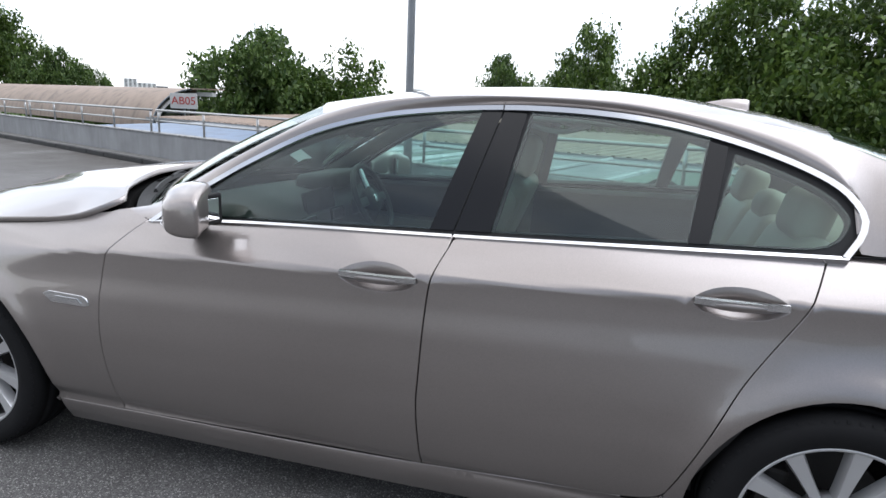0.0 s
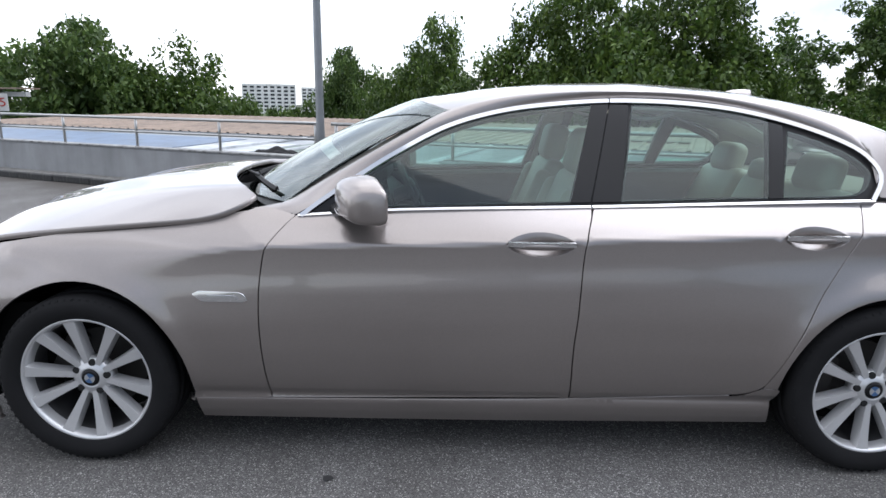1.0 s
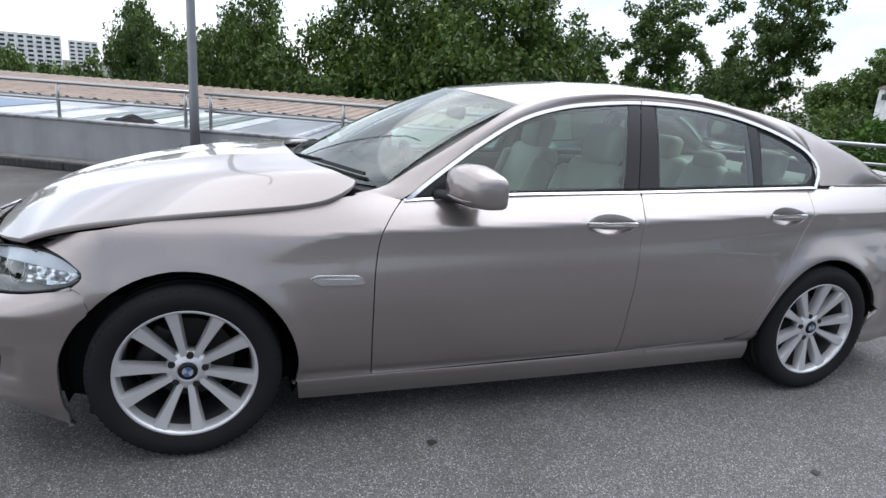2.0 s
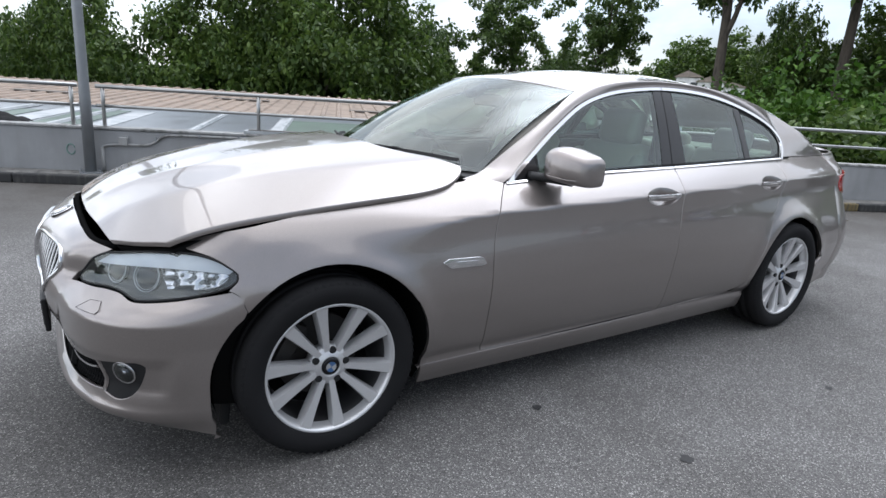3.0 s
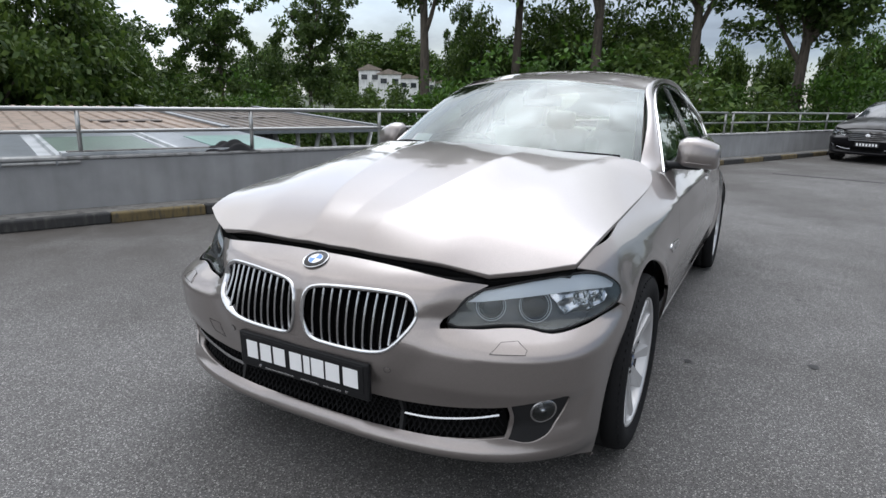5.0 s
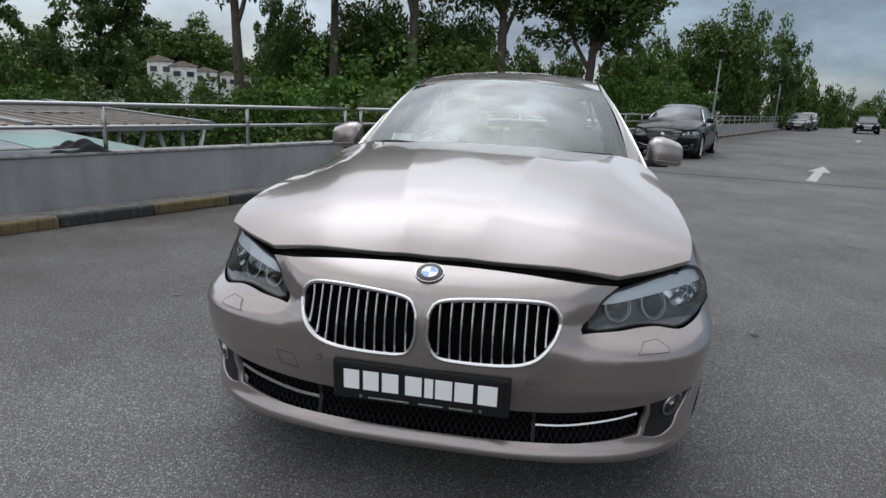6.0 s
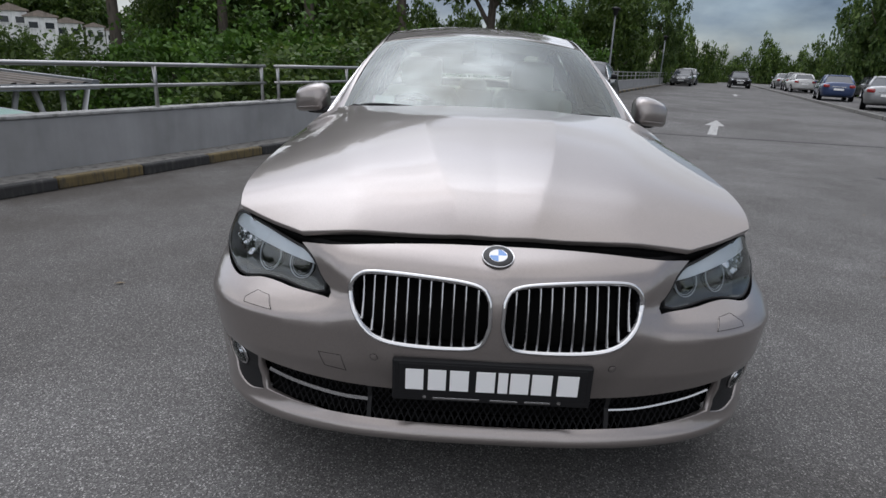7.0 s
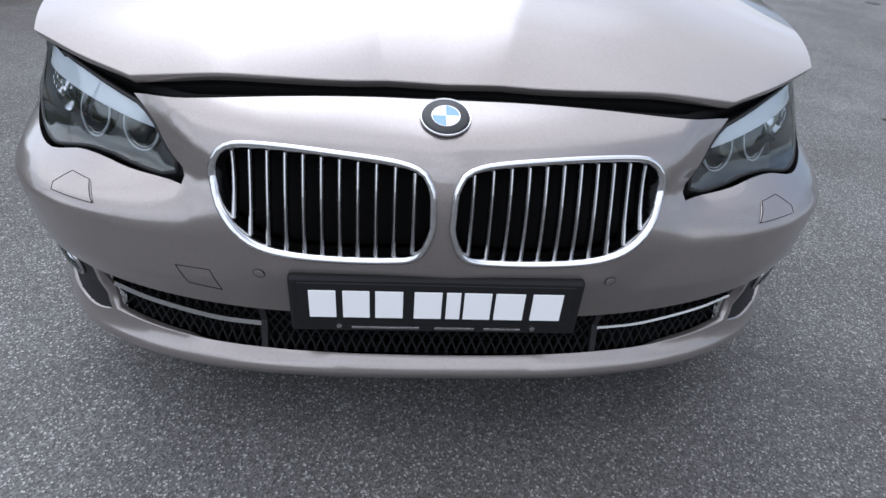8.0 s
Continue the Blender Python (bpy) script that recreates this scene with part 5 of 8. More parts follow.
for s in (-1, 1):
    pts = [on_ring(s * y, z, 0.010) for y, z in ((0.335, 0.318), (0.42, 0.322), (0.50, 0.332), (0.58, 0.348), (0.645, 0.368))]
    part("intake_strip", sweep(smooth_line(pts, 18), [(-0.008, -0.007), (0.002, -0.007), (0.008, -0.002), (0.006, 0.003), (-0.006, 0.003)], (0, 0, 1)), "satin_chrome", bumper, "bright intake strip", smooth=False)
    for y, z in ((0.338, 0.325),):
        pts = [on_ring(s * y, zz, 0.012) for zz in (0.270, 0.325, 0.368)]
        part("intake_divider", sweep(pts, [(-0.006, -0.01), (0.006, -0.01), (0.006, 0.008), (-0.006, 0.008)], (-1, 0, 0)), "black_plastic", bumper)

# badge: a plain roundel in blue and white quarters
m4 = ring_pose(0.0, 0.757, -0.002)
badge = part("badge", lathe([(0.0, 0.003), (0.036, 0.003), (0.040, 0.002), (0.041, -0.004)], 40, m4), "gloss_black", car, "round badge with blue and white quarters", smooth=True)
part("badge_rim", lathe([(0.040, 0.000), (0.0415, 0.004), (0.043, 0.000)], 40, m4), "chrome", badge, smooth=True)
part("badge_ring", lathe([(0.0225, 0.003), (0.0235, 0.0048), (0.0245, 0.003)], 40, m4), "chrome", badge, smooth=True)


def quarter_disc(r, a0, m, n=10):
    bm = bmesh.new()
    pts = [(0, 0)] + [(r * math.cos(a0 + math.pi / 2 * k / n), r * math.sin(a0 + math.pi / 2 * k / n)) for k in range(n + 1)]
    top = [bm.verts.new((x, y, 0.0045)) for x, y in pts]
    low = [bm.verts.new((x, y, 0.0025)) for x, y in pts]
    bm.faces.new(top)
    for i in range(len(pts)):
        j = (i + 1) % len(pts)
        bm.faces.new((low[i], low[j], top[j], top[i]))
    bmesh.ops.transform(bm, matrix=m, verts=bm.verts)
    return bm


for k in range(4):
    part("badge_quarter", quarter_disc(0.0225, math.pi / 2 * k, m4), "logo_white" if k % 2 else "logo_blue", badge)

# number plate in a holder
PT = Matrix.Translation((-2.326, 0, 0.431)) @ Matrix.Rotation(radians(-3.0), 4, "Y")
plate = part("plate_holder", box((0.018, 0.532, 0.125), PT, 0.006), "plate_black", car, "black number plate in a plastic holder")
part("plate_face", box((0.004, 0.498, 0.092), PT @ Matrix.Translation((-0.0095, 0, 0.007)), 0.0015), "plate_black", plate)
for y, w in ((0.206, 0.048), (0.146, 0.048), (0.087, 0.05), (0.017, 0.05), (-0.029, 0.026), (-0.073, 0.05), (-0.132, 0.054), (-0.201, 0.056)):
    part("plate_bar", box((0.002, w, 0.062), PT @ Matrix.Translation((-0.0118, y, 0.006)), 0.0008), "plate_white", plate)
for k in range(3):
    y, w = ((0.093, 0.125), (-0.035, 0.075), (-0.125, 0.07))[k]
    part("plate_bar", box((0.002, w, 0.0055), PT @ Matrix.Translation((-0.0092, y, -0.0515)), 0.0006), "satin_chrome", plate)
for y in (0.178, -0.182):
    part("plate_screw", lathe([(0.0, 0.003), (0.005, 0.0025), (0.006, 0.0)], 14, PT @ Matrix.Translation((-0.009, y, -0.048)) @ Matrix.Rotation(radians(-90), 4, "Y")), "satin_chrome", plate)

# side indicator strips on the wings
for s in (-1, 1):
    fn = flank_fn(s)
    o = [(-1.055, 0.678), (-1.03, 0.689), (-0.885, 0.686), (-0.868, 0.678), (-0.856, 0.658), (-0.873, 0.652), (-1.02, 0.653)]
    ol = join_lines(*[[o[i], o[(i + 1) % 7]] for i in range(7)], step=0.012)
    ind = panel("side_indicator", ol, lambda P: fn(P) + np.array([0, s * 0.006, 0]), "chrome", car, step=0.02, flange=0.008, label="bright side indicator strip")
    o = [(-1.0, 0.677), (-0.90, 0.675), (-0.885, 0.662), (-0.985, 0.662)]
    panel("indicator_lens", join_lines(*[[o[i], o[(i + 1) % 4]] for i in range(4)], step=0.012), lambda P: fn(P) + np.array([0, s * 0.008, 0]), "lamp_silver", ind, step=0.02, flange=0.005)

# ---------------------------------------------------------------- door mirrors
for s in (-1, 1):
    bm = bmesh.new()
    rows = []
    # stations from the inner edge to the tip: y, x centre, half depth, z centre, half height
    st = [(0.806, -0.455, 0.030, 1.020, 0.045), (0.815, -0.457, 0.055, 1.024, 0.061), (0.85, -0.452, 0.078, 1.030, 0.070), (0.90, -0.440, 0.083, 1.029, 0.071), (0.95, -0.424, 0.080, 1.023, 0.068),
          (0.99, -0.408, 0.075, 1.016, 0.064), (1.018, -0.396, 0.071, 1.011, 0.060), (1.033, -0.388, 0.064, 1.008, 0.053), (1.041, -0.382, 0.046, 1.005, 0.040)]
    n = 24
    for y, xc, hx, zc, hz in st:
        y = 0.806 + (y - 0.806) * 0.80
        row = []
        hz, zc = hz * 1.06, zc + 0.004
        for k in range(n):
            t = 2 * math.pi * k / n
            c, q = math.cos(t), math.sin(t)
            px = math.copysign(abs(c) ** (0.45 if c > 0 else 0.85), c)
            pz = math.copysign(abs(q) ** 0.42, q)
            z = zc + hz * pz
            row.append(bm.verts.new((xc + hx * px * (0.75 if c > 0 else 1.15), s * y, z + 0.12 * hx * (px if c < 0 else 0) * (1 if q > 0 else 0))))
        rows.append(row)
    for a, b in zip(rows, rows[1:]):
        for k in range(n):
            bm.faces.new((a[k], a[(k + 1) % n], b[(k + 1) % n], b[k]))
    bm.faces.new(rows[0])
    bm.faces.new(rows[-1])
    mirror = part("door_mirror", bm, "paint", car, "body-coloured door mirror", smooth=True)
    part("mirror_glass", box((0.006, 0.115, 0.072), pose(-0.3795, s * 0.895, 1.026, 0, 0, s * 5), 0.003), "mirror", mirror, "mirror glass")
    part("mirror_rim", box((0.016, 0.150, 0.100), pose(-0.386, s * 0.895, 1.026, 0, 0, s * 5), 0.007), "black_plastic", mirror, "black mirror rim")
    foot = [(-0.55, s * 0.755, 0.975), (-0.51, s * 0.80, 0.972), (-0.47, s * 0.85, 0.968), (-0.44, s * 0.91, 0.966)]
    part("mirror_foot", sweep(smooth_line(foot, 12), circle(0.019, 12, 1.9)), "black_plastic", mirror, "black mirror foot", smooth=True)
    seam = [(-0.457 - 0.062, s * 0.82, 0.992), (-0.452 - 0.088, s * 0.86, 0.99), (-0.44 - 0.090, s * 0.90, 0.987), (-0.425 - 0.084, s * 0.945, 0.982), (-0.40 - 0.055, s * 0.978, 0.98), (-0.375, s * 0.992, 0.985)]
    part("mirror_lamp", sweep(smooth_line(seam, 20), circle(0.0022, 8)), "paint", mirror, smooth=True)

# ---------------------------------------------------------------- wheels
def build_wheel():
    tyre_prof = [(0.236, -0.10), (0.252, -0.114), (0.280, -0.123), (0.305, -0.121), (0.322, -0.110), (0.331, -0.092), (0.334, -0.06), (0.3342, -0.058), (0.327, -0.055), (0.327, -0.049), (0.3345, -0.046), (0.335, -0.012), (0.327, -0.009),
                 (0.327, 0.009), (0.335, 0.012), (0.3345, 0.046), (0.327, 0.049), (0.327, 0.055), (0.3342, 0.058), (0.331, 0.092), (0.322, 0.110), (0.305, 0.121), (0.280, 0.123), (0.252, 0.114), (0.236, 0.10)]
    rim_prof = [(0.244, 0.098), (0.247, 0.106), (0.243, 0.110), (0.236, 0.106), (0.231, 0.096), (0.228, 0.082), (0.223, 0.066), (0.219, 0.03), (0.214, -0.08), (0.214, -0.1), (0.244, -0.104)]
    wheel = part("wheel", lathe(rim_prof, 72), "alloy", None, "ten-spoke silver alloy wheel", smooth=True)
    wheel.data.polygons.foreach_set("use_smooth", [len(p.vertices) == 4 for p in wheel.data.polygons])
    bm = bmesh.new()
    bm.from_mesh(wheel.data)
    bmesh.ops.delete(bm, geom=[f for f in bm.faces if len(f.verts) > 4], context="FACES")
    # deep barrel faces take the darkened alloy that stands for shade there
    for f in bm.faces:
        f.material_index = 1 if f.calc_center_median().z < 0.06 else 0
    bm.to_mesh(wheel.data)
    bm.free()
    wheel.data.materials.append(M["alloy_shaded"])
    part("tyre", lathe(tyre_prof, 90, close=True), "rubber", wheel, "black road tyre", smooth=True)
    lug = bmesh.new()
    for k in range(72):
        a = 2 * math.pi * (k + 0.5) / 72
        for sgn in (1, -1):
            add_box(lug, (0.007, 0.010, 0.030), Matrix.Rotation(a, 4, "Z") @ Matrix.Translation((0.3145, 0, sgn * 0.100)) @ Matrix.Rotation(sgn * radians(28), 4, "Y"))
    tagged(part("tread", lug, "rubber", wheel), kind="stuff")
    for k in range(10):
        centre = radians(45 + 72 * (k // 2))
        a = centre + radians(16.2 if k % 2 else -16.2)
        bm = bmesh.new()
        rows = []
        for r, w, z, d in ((0.046, 0.014, 0.074, 0.05), (0.075, 0.0145, 0.078, 0.045), (0.11, 0.0165, 0.083, 0.042), (0.16, 0.0205, 0.090, 0.040), (0.205, 0.025, 0.097, 0.038), (0.234, 0.029, 0.102, 0.03)):
            rows.append([bm.verts.new((r, y * w * 0.86, z + h)) for y, h in ((-1.15, -d), (-1.1, -0.012), (-0.86, 0.0), (0.86, 0.0), (1.1, -0.012), (1.15, -d))])
        for p, q in zip(rows, rows[1:]):
            for i in range(5):
                bm.faces.new((p[i], p[i + 1], q[i + 1], q[i]))
            bm.faces.new((p[5], p[0], q[0], q[5]))
        bm.faces.new(rows[0])
        bm.faces.new(rows[-1])
        bmesh.ops.transform(bm, matrix=Matrix.Rotation(a, 4, "Z"), verts=bm.verts)
        part("spoke", bm, "alloy", wheel, angle=25)
    hub = [(0.0, 0.078), (0.034, 0.078), (0.036, 0.083), (0.040, 0.083), (0.046, 0.079), (0.070, 0.072), (0.078, 0.06), (0.078, 0.03)]
    part("wheel_hub", lathe(hub, 40), "alloy", wheel, smooth=True)
    for k in range(5):
        a = radians(81 + 72 * k)
        part("bolt_well", lathe([(0.0, 0.0795), (0.0115, 0.0795), (0.0130, 0.078), (0.0135, 0.07)], 18, Matrix.Translation((0.060 * math.cos(a), 0.060 * math.sin(a), 0.0))), "black_plastic", wheel)
    cap = part("hub_cap", lathe([(0.0, 0.086), (0.026, 0.086), (0.032, 0.084), (0.034, 0.080)], 32), "gloss_black", wheel, "dark hub cap with blue and white quarters", smooth=True)
    # disc, caliper and a near-black closing disc carry painted shade behind the spokes
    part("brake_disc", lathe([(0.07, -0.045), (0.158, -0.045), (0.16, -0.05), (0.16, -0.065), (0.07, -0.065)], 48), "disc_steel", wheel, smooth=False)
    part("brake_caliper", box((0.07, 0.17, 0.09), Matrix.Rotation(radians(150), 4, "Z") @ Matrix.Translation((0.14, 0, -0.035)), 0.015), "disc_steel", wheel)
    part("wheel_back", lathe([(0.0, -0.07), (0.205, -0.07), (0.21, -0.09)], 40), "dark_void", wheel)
    for k in range(4):
        part("badge_quarter", quarter_disc(0.019, math.pi / 2 * k + 0.5, Matrix.Translation((0, 0, 0.0835))), "hub_white" if k % 2 else "hub_blue", wheel)
    return wheel


def wheel_pose(ax, s, spin):
    m = Matrix(((1, 0, 0), (0, 0, -1), (0, 1, 0))).to_4x4() if s < 0 else Matrix(((-1, 0, 0), (0, 0, 1), (0, 1, 0))).to_4x4()
    return Matrix.Translation((ax, s * 0.785, HUB_Z + 0.003)) @ m @ Matrix.Rotation(radians(spin), 4, "Z")


wheel_0 = build_wheel()
wheel_0.parent = car
wheel_0.matrix_basis = wheel_pose(AXLE_F, -1, 0)
for ax, s, spin in ((AXLE_R, -1, 21), (AXLE_F, 1, 40), (AXLE_R, 1, 10)):
    copy_thing(wheel_0, wheel_pose(ax, s, spin))

# ---------------------------------------------------------------- roof, tail and scuttle
fin = bmesh.new()
rows = []
for x, w, h in ((1.13, 0.006, 0.004), (1.17, 0.020, 0.018), (1.21, 0.026, 0.033), (1.25, 0.028, 0.042), (1.283, 0.027, 0.046), (1.29, 0.024, 0.044)):
    zb = float(roof_c(x)) - 0.004
    rows.append([fin.verts.new((x, y * w, zb + z * h)) for y, z in ((-1.2, 0), (-0.8, 0.5), (-0.35, 0.95), (0.35, 0.95), (0.8, 0.5), (1.2, 0))])
for a, b in zip(rows, rows[1:]):
    for i in range(5):
        fin.faces.new((a[i], a[i + 1], b[i + 1], b[i]))
fin.faces.new(rows[0])
fin.faces.new(rows[-1])
part("roof_aerial", fin, "paint", car, "shark-fin roof aerial", angle=35)

xs = np.linspace(-1, 1, 30)
cowl_f = np.stack([-1.12 + 0.30 * xs**2, xs * 0.70, 1.022 - 0.06 * xs**2], 1)
cowl_b = np.stack([-1.07 + 0.325 * xs**2, xs * 0.685, 0.972 + 0.006 * xs**2], 1)
loft("scuttle", cowl_f, cowl_b, (0, 0, -1), 0.01, "black_plastic", 1)
for y0, y1 in ((0.62, -0.02), (-0.04, -0.60)):
    pts = []
    for k in range(14):
        f = k / 13
        y = y0 + (y1 - y0) * f
        pts.append(screen_fn(np.array([[y / 0.68, 0.05 + 0.035 * math.sin(math.pi * f)]]))[0] + np.array([-0.012, 0, 0.016]))
    wiper = part("wiper", sweep(pts, [(-0.009, -0.006), (0.009, -0.006), (0.003, 0.008), (-0.003, 0.008)]), "black_plastic", car, "black windscreen wiper")
    arm = [pts[7] + np.array([0, 0, 0.006]), (pts[3] + pts[2]) / 2 + np.array([-0.03, 0.0, 0.012]), pts[0] + np.array([-0.05, 0.0, 0.0])]
    part("wiper_arm", tube(smooth_line(arm, 8), 0.006, 8), "black_plastic", wiper, smooth=True)

lid_fn = lambda P: np.stack([P[:, 0], P[:, 1], 1.112 - 0.10 * (P[:, 0] - 2.0) - 0.055 * (np.abs(P[:, 1]) / 0.62) ** 2.6], 1)
lid = join_lines([(1.87, -0.63), (2.02, -0.3), (2.03, 0.0), (2.02, 0.3), (1.87, 0.63)], [(1.87, 0.63), (2.12, 0.615), (2.42, 0.53)], [(2.42, 0.53), (2.52, 0.3), (2.54, 0.0), (2.52, -0.3), (2.42, -0.53)], [(2.42, -0.53), (2.12, -0.615), (1.87, -0.63)], step=0.05)
panel("boot_lid", lid, lid_fn, "paint", car, step=0.06, flange=0.02, out=(2.2, 0, 0.5))
tail_fn = lambda P: np.stack([XT + (tail_x(P[:, 1]) - XT) * np.cos(np.clip(np.abs(P[:, 0]), 0, 0.999999) * math.pi / 2) ** 0.8, np.sign(P[:, 0]) * side_w(np.full(len(P), XT), np.minimum(P[:, 1], 1.03)) * np.sin(np.clip(np.abs(P[:, 0]), 1e-6, 1) * math.pi / 2) ** 0.8, P[:, 1]], 1)
tail = join_lines([(-1, 0.20), (1, 0.20)], [(1, 0.20), (1, 1.04)], [(1, 1.04), (0.5, 1.06), (0, 1.07), (-0.5, 1.06), (-1, 1.04)], [(-1, 1.04), (-1, 0.20)], step=0.06)
panel("tail_panel", tail, tail_fn, "paint", car, step=0.06, flange=0.02, out=(1.4, 0, 0.6))
for s in (-1, 1):
    tl = [(s * 0.50, 0.80), (s * 0.75, 0.79), (s * 0.93, 0.81), (s * 0.965, 0.86), (s * 0.93, 0.915), (s * 0.7, 0.94), (s * 0.5, 0.93)]
    panel("tail_lamp", join_lines(*[[tl[i], tl[(i + 1) % 7]] for i in range(7)], step=0.03), lambda P: tail_fn(P) + np.array([0.006, s * 0.005, 0]), "red_lamp", car, step=0.04, flange=0.012, out=(1.4, 0, 0.6), label="red tail lamp")
    qb = np.array([(2.0, 0.18), (2.125, 0.20), (2.125, 0.42), (1.93, 0.42), (1.86, 0.36), (1.87, 0.2)])
    panel("rear_bumper", join_lines(*[[tuple(qb[i]), tuple(qb[(i + 1) % 6])] for i in range(6)], step=0.04), flank_fn(s), "paint", car, step=0.05, flange=0.02)
    gap_l = loft("shoulder", np.array([(x, s * (float(side_w(x, 1.03)) - 0.002), 1.04) for x in np.linspace(1.62, 2.13, 12)]), np.array([(x, s * 0.605, 1.055) for x in np.linspace(1.62, 2.13, 12)]), (0, 0, 1), 0.006, "paint", s)
# ---------------------------------------------------------------- cabin
def soft_box(bm, size, m, bevel=0.05, seg=4):
    add_box(bm, size, m, min(bevel, min(size) * 0.45), seg)


def front_seat(s):
    bm = bmesh.new()
    soft_box(bm, (0.52, 0.50, 0.16), pose(0.02, s * 0.37, 0.50, 0, -8, 0), 0.06)
    seat = part("front_seat", bm, "leather", car, "beige leather front seat", smooth=True)
    bm = bmesh.new()
    soft_box(bm, (0.13, 0.47, 0.60), pose(0.33, s * 0.37, 0.80, 0, 22, 0), 0.055)
    part("backrest", bm, "leather", seat, smooth=True)
    for k in (-1, 1):
        bm = bmesh.new()
        soft_box(bm, (0.15, 0.09, 0.52), pose(0.30, s * 0.37 + k * 0.215, 0.78, 0, 22, 0), 0.04)
        part("side_bolster", bm, "leather", seat, smooth=True)
    bm = bmesh.new()
    soft_box(bm, (0.115, 0.27, 0.20), pose(0.435, s * 0.37, 1.165, 0, 12, 0), 0.05)
    part("headrest", bm, "leather", seat, smooth=True)
    for k in (-1, 1):
        part("headrest_post", tube([(0.43, s * 0.37 + k * 0.06, 1.02), (0.435, s * 0.37 + k * 0.06, 1.10)], 0.007, 8, up=(1, 0, 0)), "satin_chrome", seat)
    belt = [(0.44, s * 0.60, 1.22), (0.40, s * 0.62, 1.0), (0.33, s * 0.63, 0.6), (0.28, s * 0.62, 0.42)]
    part("seat_belt", sweep(smooth_line(belt, 12), [(-0.022, -0.001), (0.022, -0.001), (0.022, 0.001), (-0.022, 0.001)], (0, 1, 0)), "trim_dark", seat, "dark seat belt")


for s in (-1, 1):
    front_seat(s)
bm = bmesh.new()
soft_box(bm, (0.55, 1.32, 0.16), pose(1.02, 0, 0.50, 0, -6, 0), 0.06)
bench = part("rear_seat", bm, "leather", car, "beige leather rear bench", smooth=True)
for y, w in ((-0.42, 0.50), (0.42, 0.50), (0, 0.33)):
    bm = bmesh.new()
    soft_box(bm, (0.15, w, 0.56), pose(1.34, y, 0.78, 0, 24, 0), 0.06)
    part("backrest", bm, "leather", bench, smooth=True)
    bm = bmesh.new()
    soft_box(bm, (0.11, 0.25 if y else 0.22, 0.165 if y else 0.12), pose(1.42, y, 1.095 if y else 1.06, 0, 14, 0), 0.05)
    part("headrest", bm, "leather", bench, smooth=True)
part("parcel_shelf", box((0.46, 1.2, 0.03), pose(1.68, 0, 1.02), 0.01), "trim_beige", car)
part("cabin_floor", box((2.7, 1.5, 0.03), pose(0.35, 0, 0.30)), "trim_dark", car)
part("bulkhead", box((0.04, 1.4, 0.62), pose(-0.95, 0, 0.62)), "dark_void", car)
# dashboard: a rolled top over a face with vents and a screen
dash_sec = [(-0.95, 0.94), (-0.80, 0.965), (-0.62, 0.965), (-0.50, 0.94), (-0.44, 0.89), (-0.43, 0.84), (-0.47, 0.76), (-0.52, 0.62), (-0.95, 0.60)]
bm = bmesh.new()
rows = [[bm.verts.new((x + 0.03 * (abs(y) / 0.72) ** 2, y, z - 0.015 * (abs(y) / 0.72) ** 2)) for x, z in dash_sec] for y in np.linspace(-0.72, 0.72, 13)]
for a, b in zip(rows, rows[1:]):
    for i in range(len(dash_sec)):
        j = (i + 1) % len(dash_sec)
        bm.faces.new((a[i], a[j], b[j], b[i]))
bm.faces.new(rows[0])
bm.faces.new(rows[-1])
dash = part("dashboard", bm, "trim_dark", car, "dark dashboard with a hooded binnacle", angle=40)
part("binnacle", box((0.22, 0.40, 0.09), pose(-0.56, 0.37, 0.985, 0, -6, 0), 0.035, 3), "trim_dark", dash, smooth=True)
part("display", box((0.02, 0.28, 0.10), pose(-0.455, 0.02, 0.93, 0, -12, 0), 0.006), "gloss_black", dash)
for y in (-0.60, -0.12, 0.16, 0.62):
    vent = part("air_vent", box((0.02, 0.13, 0.05), pose(-0.43, y, 0.855, 0, -10, 0), 0.006), "gloss_black", dash)
    part("vent_trim", box((0.012, 0.14, 0.008), pose(-0.425, y, 0.825), 0.003), "satin_chrome", vent)
part("centre_console", box((0.75, 0.22, 0.30), pose(-0.12, 0, 0.52), 0.03), "trim_dark", car)
part("gear_lever", lathe([(0.0, 0.12), (0.022, 0.11), (0.026, 0.06), (0.014, 0.0)], 14, pose(-0.15, 0, 0.67)), "gloss_black", car)
WM = pose(-0.33, 0.37, 0.90, 0, 64, 0)
wheel_rim = [(0.178 + 0.015 * math.cos(t), 0.015 * math.sin(t)) for t in np.linspace(0, 2 * math.pi, 11)[:-1]]
steer = part("steering_wheel", lathe(wheel_rim, 44, WM, close=True), "trim_dark", car, "dark leather steering wheel", smooth=True)
part("steering_hub", lathe([(0.0, 0.02), (0.05, 0.018), (0.068, 0.005), (0.06, -0.03)], 26, WM), "trim_dark", steer, smooth=True)
part("steering_badge", lathe([(0.0, 0.024), (0.02, 0.023), (0.022, 0.02)], 20, WM), "satin_chrome", steer)
for a in (0, 180, 90):
    part("steering_spoke", box((0.13, 0.045, 0.018), WM @ Matrix.Rotation(radians(a + 90), 4, "Z") @ Matrix.Translation((0.115, 0, -0.004)), 0.007), "satin_chrome" if a == 90 else "trim_dark", steer)
part("steering_column", tube([(-0.36, 0.37, 0.885), (-0.55, 0.37, 0.80)], 0.04, 12), "trim_dark", car)
part("rear_view_mirror", box((0.035, 0.23, 0.065), pose(-0.235, 0.0, 1.262, 0, 12, 0), 0.015), "trim_dark", car)
